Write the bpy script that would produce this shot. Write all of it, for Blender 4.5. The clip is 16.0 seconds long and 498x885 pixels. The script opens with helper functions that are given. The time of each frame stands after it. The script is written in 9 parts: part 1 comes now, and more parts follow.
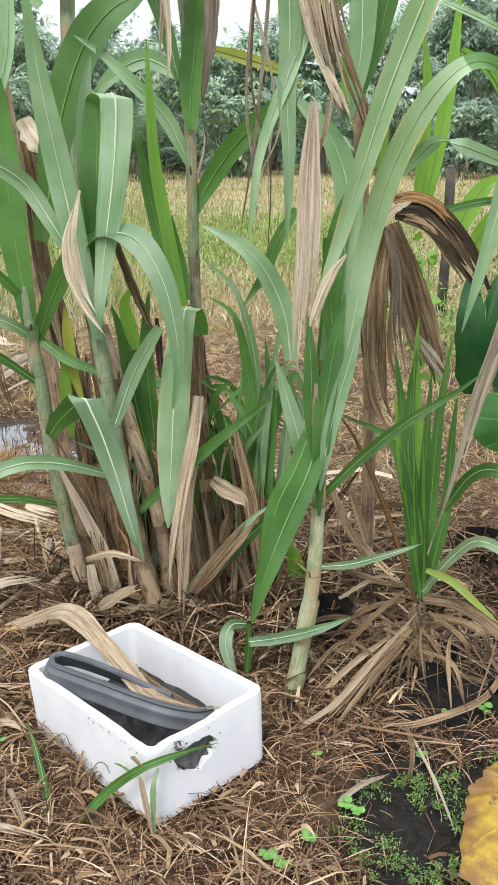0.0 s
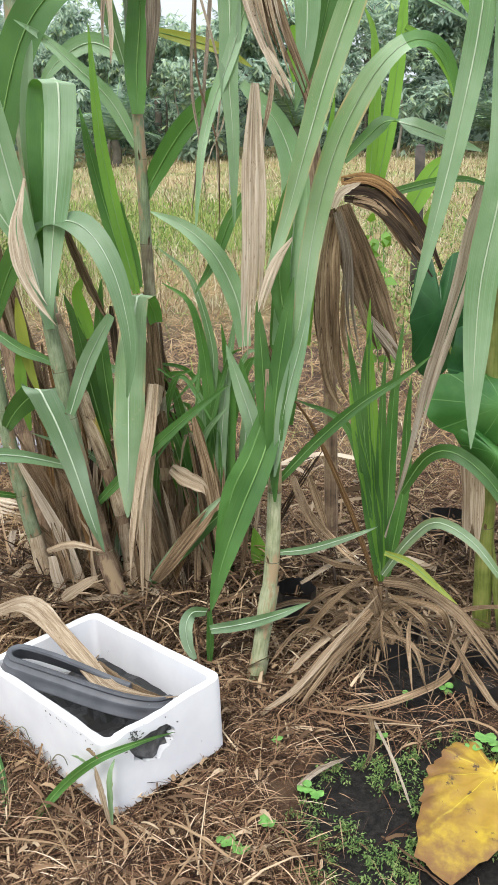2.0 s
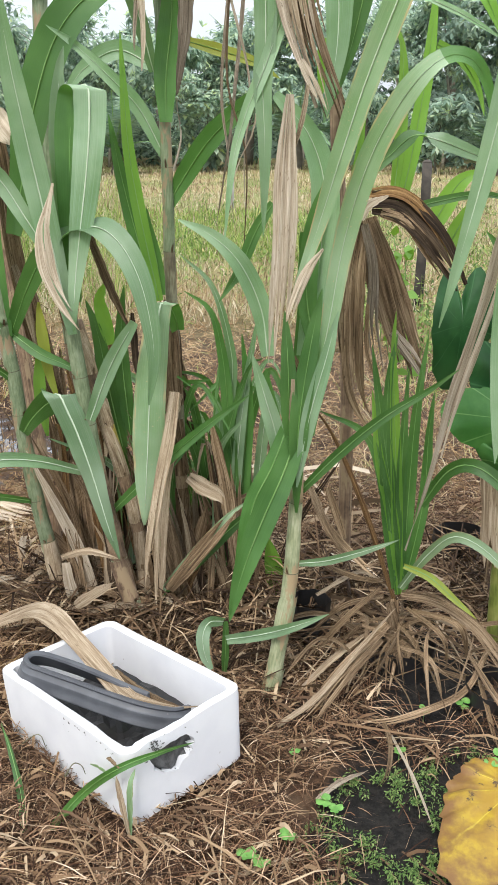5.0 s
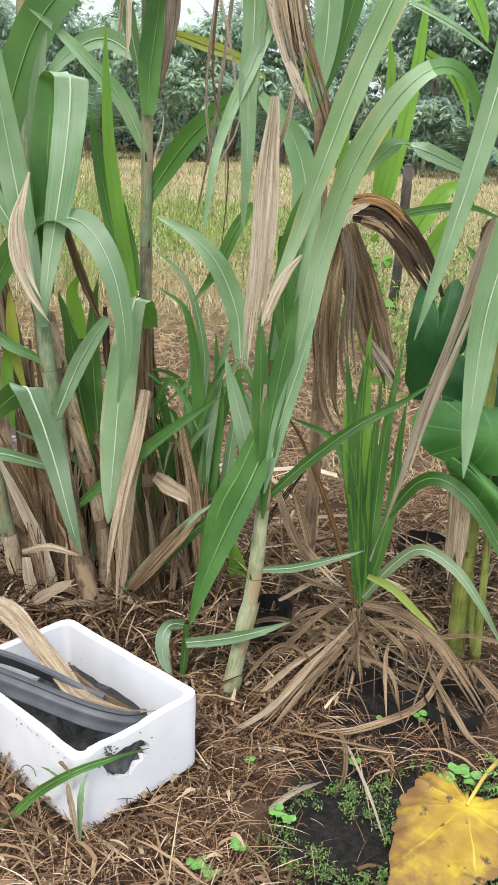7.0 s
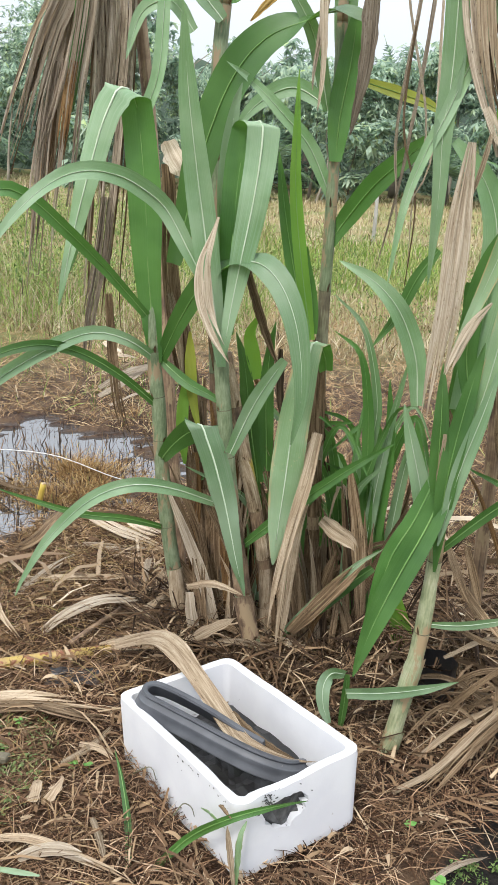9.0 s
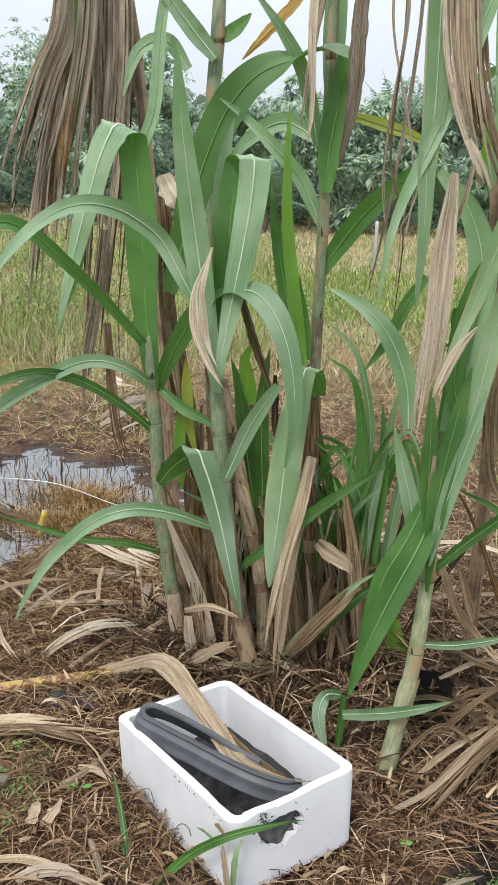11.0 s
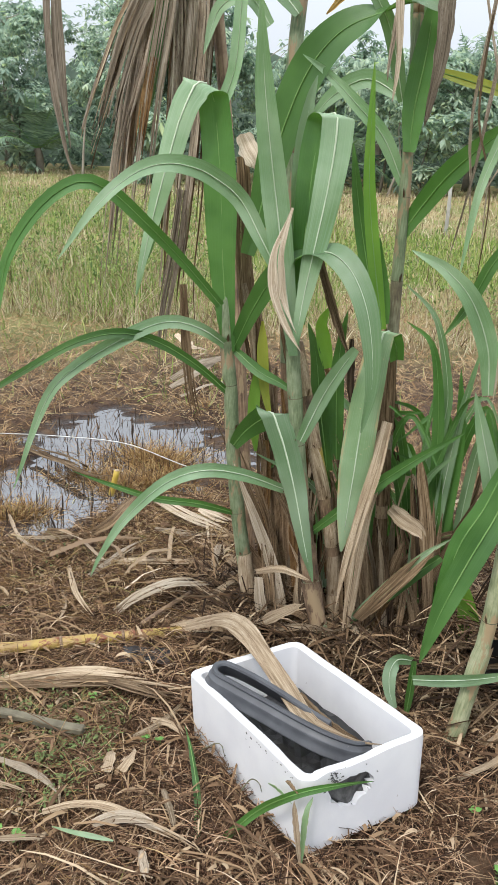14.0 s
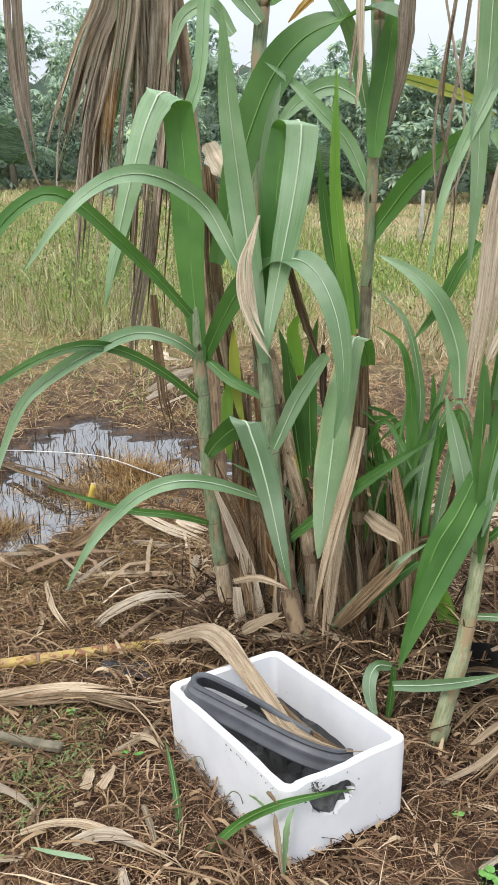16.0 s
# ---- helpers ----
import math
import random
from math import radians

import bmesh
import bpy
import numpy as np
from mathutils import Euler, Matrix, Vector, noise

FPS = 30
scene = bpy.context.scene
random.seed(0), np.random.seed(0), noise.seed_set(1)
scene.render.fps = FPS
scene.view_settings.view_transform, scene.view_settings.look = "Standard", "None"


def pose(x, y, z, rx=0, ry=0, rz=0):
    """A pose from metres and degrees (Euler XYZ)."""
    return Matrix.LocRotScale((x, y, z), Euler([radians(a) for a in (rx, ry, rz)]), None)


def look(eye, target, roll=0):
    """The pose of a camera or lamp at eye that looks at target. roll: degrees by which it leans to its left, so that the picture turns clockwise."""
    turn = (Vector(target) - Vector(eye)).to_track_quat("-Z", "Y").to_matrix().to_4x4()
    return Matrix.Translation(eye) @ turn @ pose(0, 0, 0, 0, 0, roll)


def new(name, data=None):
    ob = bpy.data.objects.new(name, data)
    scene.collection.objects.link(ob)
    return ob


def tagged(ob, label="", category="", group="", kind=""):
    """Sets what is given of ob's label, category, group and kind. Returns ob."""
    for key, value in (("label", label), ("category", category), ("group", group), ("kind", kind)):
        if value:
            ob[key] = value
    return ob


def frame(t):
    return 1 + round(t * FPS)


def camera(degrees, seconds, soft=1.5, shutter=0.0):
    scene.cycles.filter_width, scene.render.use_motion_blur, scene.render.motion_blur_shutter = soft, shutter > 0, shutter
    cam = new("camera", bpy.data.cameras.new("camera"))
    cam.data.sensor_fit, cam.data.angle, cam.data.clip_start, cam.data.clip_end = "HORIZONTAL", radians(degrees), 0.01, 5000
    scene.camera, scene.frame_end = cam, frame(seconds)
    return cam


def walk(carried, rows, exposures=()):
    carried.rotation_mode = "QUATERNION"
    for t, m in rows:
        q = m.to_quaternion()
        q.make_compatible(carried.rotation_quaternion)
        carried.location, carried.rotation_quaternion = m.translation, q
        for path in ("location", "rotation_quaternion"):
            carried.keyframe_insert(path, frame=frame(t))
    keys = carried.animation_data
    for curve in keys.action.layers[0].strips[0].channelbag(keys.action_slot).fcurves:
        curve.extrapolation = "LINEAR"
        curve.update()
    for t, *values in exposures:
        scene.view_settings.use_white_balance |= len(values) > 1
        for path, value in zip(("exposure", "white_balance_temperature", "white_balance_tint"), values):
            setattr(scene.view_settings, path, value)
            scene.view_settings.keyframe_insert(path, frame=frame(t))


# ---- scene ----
cam = camera(32.0, 16.0)
PATH = [
    (0, (0.009, -0.025, 1.499), (0.0084, 1.8609, 0.8334), -0.02),
    (0.5, (0.090, -0.032, 1.496), (0.0667, 1.8703, 0.8777), -1.49),
    (1, (0.085, -0.033, 1.493), (0.0679, 1.8754, 0.8956), -0.82),
    (1.5, (0.084, -0.027, 1.491), (0.0949, 1.8736, 0.8703), -1.38),
    (2, (0.091, -0.012, 1.499), (0.1233, 1.8613, 0.8000), -1.11),
    (2.5, (0.073, -0.003, 1.491), (0.0679, 1.8752, 0.8030), -1.54),
    (3, (0.050, 0.005, 1.484), (0.0329, 1.8812, 0.7907), -0.44),
    (3.2, (0.041, 0.007, 1.491), (0.0453, 1.8813, 0.7942), -0.13),
    (5.3, (0.005, -0.006, 1.498), (0.0703, 1.8755, 0.8228), 0.76),
    (5.5, (0.001, -0.003, 1.509), (0.0921, 1.8761, 0.8308), 1.49),
    (6, (0.055, 0.006, 1.511), (0.1958, 1.8879, 0.8487), 1.88),
    (6.5, (0.046, 0.006, 1.529), (0.2094, 1.8795, 0.8469), 3.24),
    (7, (0.011, 0.029, 1.515), (0.1341, 1.9017, 0.8243), 3.70),
    (7.5, (0.005, 0.056, 1.533), (0.0665, 1.9318, 0.8434), 3.83),
    (8, (-0.059, 0.092, 1.537), (-0.1283, 1.9699, 0.8538), 3.03),
    (8.2, (-0.068, 0.088, 1.522), (-0.2355, 1.9615, 0.8423), 2.81),
    (10.3, (-0.039, 0.008, 1.520), (-0.2794, 1.9153, 0.9699), 3.56),
    (10.5, (-0.044, 0.023, 1.521), (-0.2793, 1.9291, 0.9624), 3.83),
    (11, (-0.026, 0.007, 1.520), (-0.2601, 1.9122, 0.9580), 2.59),
    (11.5, (-0.023, 0.001, 1.519), (-0.2689, 1.9024, 0.9515), 1.89),
    (12, (-0.021, 0.000, 1.517), (-0.2398, 1.9023, 0.9383), 2.02),
    (12.5, (-0.027, -0.004, 1.519), (-0.2644, 1.9023, 0.9629), 1.86),
    (13, (-0.036, -0.003, 1.516), (-0.2978, 1.8958, 0.9448), 2.14),
    (13.5, (-0.039, -0.005, 1.520), (-0.2907, 1.8948, 0.9495), 2.60),
    (14, (-0.060, 0.001, 1.513), (-0.4288, 1.8577, 0.8680), 2.51),
    (14.5, (-0.069, 0.016, 1.507), (-0.5174, 1.8401, 0.8213), 2.59),
    (15, (-0.042, 0.022, 1.506), (-0.4108, 1.8811, 0.8677), 1.84),
    (15.5, (-0.039, 0.012, 1.505), (-0.3898, 1.8816, 0.8860), 1.56),
    (16, (-0.037, 0.016, 1.506), (-0.3681, 1.8878, 0.8846), 1.32),
]
walk(cam, [(t, look(eye, target, roll)) for t, eye, target, roll in PATH], [(0, 0.36), (3, 0.32), (6.5, 0.33), (8, 0.37), (10.5, 0.07), (13.5, 0.06), (14.5, 0.21), (15, 0.23), (16, 0.18)])

# ---- light: overcast tropical day ----
SUN_EL, SUN_AZ = 56.0, 200.0
world = bpy.data.worlds.new("overcast_sky")
scene.world = world
world.use_nodes = True
wn, wl = world.node_tree.nodes, world.node_tree.links
wn.clear()
sky = wn.new("ShaderNodeTexSky")
sky.sky_type = "NISHITA"
sky.sun_disc = False
sky.sun_elevation, sky.sun_rotation = radians(SUN_EL), radians(SUN_AZ)
sky.air_density, sky.dust_density, sky.ozone_density = 1.0, 4.0, 1.0
veil = wn.new("ShaderNodeMix")
veil.data_type = "RGBA"
veil.inputs["Factor"].default_value = 0.82
veil.inputs["B"].default_value = (9.2, 9.8, 10.7, 1.0)
bg = wn.new("ShaderNodeBackground")
bg.inputs["Strength"].default_value = 0.112
wout = wn.new("ShaderNodeOutputWorld")
wl.new(sky.outputs["Color"], veil.inputs["A"])
# an overcast sky grows brighter towards the zenith
wtc = wn.new("ShaderNodeTexCoord")
wsep = wn.new("ShaderNodeSeparateXYZ")
wl.new(wtc.outputs["Generated"], wsep.inputs[0])
lift = wn.new("ShaderNodeMapRange")
lift.inputs["From Min"].default_value, lift.inputs["From Max"].default_value = 0.0, 1.0
lift.inputs["To Min"].default_value, lift.inputs["To Max"].default_value = 0.72, 2.1
wl.new(wsep.outputs["Z"], lift.inputs["Value"])
grow = wn.new("ShaderNodeVectorMath")
grow.operation = "SCALE"
wl.new(veil.outputs["Result"], grow.inputs[0])
wl.new(lift.outputs["Result"], grow.inputs["Scale"])
wl.new(grow.outputs["Vector"], bg.inputs["Color"])
wl.new(bg.outputs["Background"], wout.inputs["Surface"])

sun = new("sun", bpy.data.lights.new("sun", "SUN"))
sun.data.energy, sun.data.angle, sun.data.color = 2.3, radians(14), (1.0, 0.96, 0.9)
sun.matrix_world = look((0, 0, 0), (-math.sin(radians(SUN_AZ)), -math.cos(radians(SUN_AZ)), -math.tan(radians(SUN_EL))))


# ---- materials ----
def mix_color(nt, fac, a, b, mode="MIX"):
    n = nt.nodes.new("ShaderNodeMix")
    n.data_type, n.blend_type = "RGBA", mode
    for slot, v in (("Factor", fac), ("A", a), ("B", b)):
        if isinstance(v, bpy.types.NodeSocket):
            nt.links.new(v, n.inputs[slot])
        else:
            n.inputs[slot].default_value = v if slot == "Factor" else (*v, 1.0)
    return n.outputs["Result"]


def noise_at(nt, vec, scale, detail=4.0, rough=0.55):
    n = nt.nodes.new("ShaderNodeTexNoise")
    n.inputs["Scale"].default_value, n.inputs["Detail"].default_value, n.inputs["Roughness"].default_value = scale, detail, rough
    nt.links.new(vec, n.inputs["Vector"])
    return n.outputs["Fac"]


def step(nt, value, lo, hi):
    n = nt.nodes.new("ShaderNodeMapRange")
    n.inputs["From Min"].default_value, n.inputs["From Max"].default_value = lo, hi
    n.interpolation_type = "SMOOTHSTEP"
    nt.links.new(value, n.inputs["Value"])
    return n.outputs["Result"]


def ramp(nt, value, stops):
    n = nt.nodes.new("ShaderNodeValToRGB")
    e = n.color_ramp.elements
    e[0].position, e[0].color = stops[0][0], (*stops[0][1], 1)
    e[1].position, e[1].color = stops[-1][0], (*stops[-1][1], 1)
    for p, c in stops[1:-1]:
        e.new(p).color = (*c, 1)
    nt.links.new(value, n.inputs["Fac"])
    return n.outputs["Color"]


def scaled(nt, vec, s):
    n = nt.nodes.new("ShaderNodeMapping")
    n.inputs["Scale"].default_value = s
    nt.links.new(vec, n.inputs["Vector"])
    return n.outputs["Vector"]


def begin(name):
    m = bpy.data.materials.new(name)
    m.use_nodes = True
    nt = m.node_tree
    b = nt.nodes["Principled BSDF"]
    tc = nt.nodes.new("ShaderNodeTexCoord")
    return m, nt, b, tc


def bump(nt, b, height, strength, distance=0.01):
    n = nt.nodes.new("ShaderNodeBump")
    n.inputs["Strength"].default_value, n.inputs["Distance"].default_value = strength, distance
    nt.links.new(height, n.inputs["Height"])
    nt.links.new(n.outputs["Normal"], b.inputs["Normal"])


def glow_through(m, nt, b, color, amount):
    """Light passing through a thin leaf."""
    tr = nt.nodes.new("ShaderNodeBsdfTranslucent")
    if isinstance(color, bpy.types.NodeSocket):
        nt.links.new(color, tr.inputs["Color"])
    else:
        tr.inputs["Color"].default_value = (*color, 1)
    mx = nt.nodes.new("ShaderNodeMixShader")
    mx.inputs[0].default_value = amount
    out = nt.nodes["Material Output"]
    nt.links.new(b.outputs[0], mx.inputs[1])
    nt.links.new(tr.outputs[0], mx.inputs[2])
    nt.links.new(mx.outputs[0], out.inputs["Surface"])


def blade_material(name, base, second, vein, spots, rough=0.45, through_color=None, amount=0.3, spot_at=0.68, vein_mix=0.35, margin=None):
    """A grass-family blade: veins along its length, slow colour drift, spots of wear."""
    m, nt, b, tc = begin(name)
    uv, ob = tc.outputs["UV"], tc.outputs["Object"]
    veins = noise_at(nt, scaled(nt, uv, (70, 0.6, 1)), 1.0, 2.0)
    drift = noise_at(nt, ob, 5.0, 3.0)
    oi = nt.nodes.new("ShaderNodeObjectInfo")
    col = mix_color(nt, step(nt, drift, 0.35, 0.68), base, second)
    n = nt.nodes.new("ShaderNodeMath")
    n.operation, n.inputs[1].default_value = "MULTIPLY", vein_mix
    nt.links.new(step(nt, veins, 0.45, 0.7), n.inputs[0])
    col = mix_color(nt, n.outputs[0], col, vein)
    sp = noise_at(nt, scaled(nt, uv, (7, 30, 1)), 1.0, 5.0, 0.7)
    col = mix_color(nt, step(nt, sp, spot_at, spot_at + 0.06), col, spots)
    if margin:
        sx = nt.nodes.new("ShaderNodeSeparateXYZ")
        nt.links.new(uv, sx.inputs[0])
        pp = nt.nodes.new("ShaderNodeMath")
        pp.operation, pp.inputs[1].default_value, pp.inputs[2].default_value = "COMPARE", 0.5, 0.42
        nt.links.new(sx.outputs["X"], pp.inputs[0])
        ed = nt.nodes.new("ShaderNodeMath")
        ed.operation, ed.inputs[0].default_value = "SUBTRACT", 1.0
        nt.links.new(pp.outputs[0], ed.inputs[1])
        mm = nt.nodes.new("ShaderNodeMath")
        mm.operation = "MULTIPLY"
        nt.links.new(ed.outputs[0], mm.inputs[0])
        nt.links.new(step(nt, noise_at(nt, scaled(nt, uv, (3, 2.2, 1)), 1.0, 3.0), 0.46, 0.6), mm.inputs[1])
        col = mix_color(nt, mm.outputs[0], col, margin)
    hsv = nt.nodes.new("ShaderNodeHueSaturation")
    r = nt.nodes.new("ShaderNodeMapRange")
    r.inputs["To Min"].default_value, r.inputs["To Max"].default_value = 0.68, 1.25
    nt.links.new(oi.outputs["Random"], r.inputs["Value"])
    nt.links.new(r.outputs["Result"], hsv.inputs["Value"])
    nt.links.new(col, hsv.inputs["Color"])
    nt.links.new(hsv.outputs["Color"], b.inputs["Base Color"])
    b.inputs["Roughness"].default_value = rough
    bump(nt, b, veins, 0.5, 0.002)
    if amount:
        glow_through(m, nt, b, hsv.outputs["Color"] if through_color is None else through_color, amount)
    return m


def dry_material(name, dark, mid, light, specks, rough=0.8, amount=0.12):
    """A withered blade: fibres running its whole length, dark and pale, with mould specks."""
    m, nt, b, tc = begin(name)
    uv, ob = tc.outputs["UV"], tc.outputs["Object"]
    oi = nt.nodes.new("ShaderNodeObjectInfo")
    off = nt.nodes.new("ShaderNodeVectorMath")
    off.operation = "ADD"
    nt.links.new(uv, off.inputs[0])
    sc = nt.nodes.new("ShaderNodeMath")
    sc.operation, sc.inputs[1].default_value = "MULTIPLY", 40.0
    nt.links.new(oi.outputs["Random"], sc.inputs[0])
    nt.links.new(sc.outputs[0], off.inputs[1])
    wide = noise_at(nt, scaled(nt, off.outputs[0], (6, 2.2, 1)), 1.0, 5.0, 0.62)
    fine = noise_at(nt, scaled(nt, off.outputs[0], (40, 1.6, 1)), 1.0, 4.0, 0.7)
    add = nt.nodes.new("ShaderNodeMath")
    add.operation = "ADD"
    nt.links.new(wide, add.inputs[0])
    nt.links.new(fine, add.inputs[1])
    half = nt.nodes.new("ShaderNodeMath")
    half.operation, half.inputs[1].default_value = "MULTIPLY", 0.5
    nt.links.new(add.outputs[0], half.inputs[0])
    col = ramp(nt, half.outputs[0], [(0.37, dark), (0.495, mid), (0.62, light)])
    sp = noise_at(nt, scaled(nt, off.outputs[0], (16, 14, 1)), 1.0, 5.0, 0.7)
    col = mix_color(nt, step(nt, sp, 0.61, 0.67), col, specks)
    hsv = nt.nodes.new("ShaderNodeHueSaturation")
    r = nt.nodes.new("ShaderNodeMapRange")
    r.inputs["To Min"].default_value, r.inputs["To Max"].default_value = 0.6, 1.25
    nt.links.new(oi.outputs["Random"], r.inputs["Value"])
    nt.links.new(r.outputs["Result"], hsv.inputs["Value"])
    nt.links.new(col, hsv.inputs["Color"])
    nt.links.new(hsv.outputs["Color"], b.inputs["Base Color"])
    b.inputs["Roughness"].default_value, b.inputs["Specular IOR Level"].default_value = rough, 0.15
    bump(nt, b, half.outputs[0], 0.9, 0.004)
    if amount:
        glow_through(m, nt, b, hsv.outputs["Color"], amount)
    return m


def island_material(name, stops, rough=0.7, amount=0.0, drift_scale=2.0, drift_mix=0.35, drift_color=(0.1, 0.07, 0.04)):
    """For uncountable small pieces in one mesh: each piece draws its own colour."""
    m, nt, b, tc = begin(name)
    g = nt.nodes.new("ShaderNodeNewGeometry")
    col = ramp(nt, g.outputs["Random Per Island"], stops)
    d = noise_at(nt, tc.outputs["Object"], drift_scale, 3.0)
    n = nt.nodes.new("ShaderNodeMath")
    n.operation, n.inputs[1].default_value = "MULTIPLY", drift_mix
    nt.links.new(step(nt, d, 0.45, 0.7), n.inputs[0])
    col = mix_color(nt, n.outputs[0], col, drift_color)
    nt.links.new(col, b.inputs["Base Color"])
    b.inputs["Roughness"].default_value, b.inputs["Specular IOR Level"].default_value = rough, 0.2
    if amount:
        glow_through(m, nt, b, col, amount)
    return m


def plain_material(name, base, second, scale, rough, bump_scale=60.0, bump_strength=0.3, metallic=0.0, spots=None, spot_scale=18.0, spot_at=0.62):
    m, nt, b, tc = begin(name)
    ob = tc.outputs["Object"]
    col = mix_color(nt, step(nt, noise_at(nt, ob, scale), 0.35, 0.68), base, second)
    if spots:
        col = mix_color(nt, step(nt, noise_at(nt, ob, spot_scale, 6.0, 0.7), spot_at, spot_at + 0.05), col, spots)
    nt.links.new(col, b.inputs["Base Color"])
    b.inputs["Roughness"].default_value, b.inputs["Metallic"].default_value = rough, metallic
    bump(nt, b, noise_at(nt, ob, bump_scale, 5.0), bump_strength, 0.004)
    return m


def stalk_material(name, dark, mid, light, patches, patch_at, rough=0.5):
    """A cane: waxy streaks along the joint and scraps of dry sheath sticking to it."""
    m, nt, b, tc = begin(name)
    uv, ob = tc.outputs["UV"], tc.outputs["Object"]
    fine = noise_at(nt, scaled(nt, uv, (26, 1.6, 1)), 1.0, 4.0, 0.65)
    soft = noise_at(nt, ob, 16, 3)
    add = nt.nodes.new("ShaderNodeMath")
    add.operation = "ADD"
    nt.links.new(fine, add.inputs[0])
    nt.links.new(soft, add.inputs[1])
    half = nt.nodes.new("ShaderNodeMath")
    half.operation, half.inputs[1].default_value = "MULTIPLY", 0.5
    nt.links.new(add.outputs[0], half.inputs[0])
    col = ramp(nt, half.outputs[0], [(0.36, dark), (0.5, mid), (0.64, light)])
    pa = noise_at(nt, scaled(nt, ob, (22, 22, 6)), 1.0, 5.0, 0.65)
    col = mix_color(nt, step(nt, pa, patch_at, patch_at + 0.05), col, patches)
    nt.links.new(col, b.inputs["Base Color"])
    b.inputs["Roughness"].default_value = rough
    bump(nt, b, fine, 0.4, 0.003)
    return m


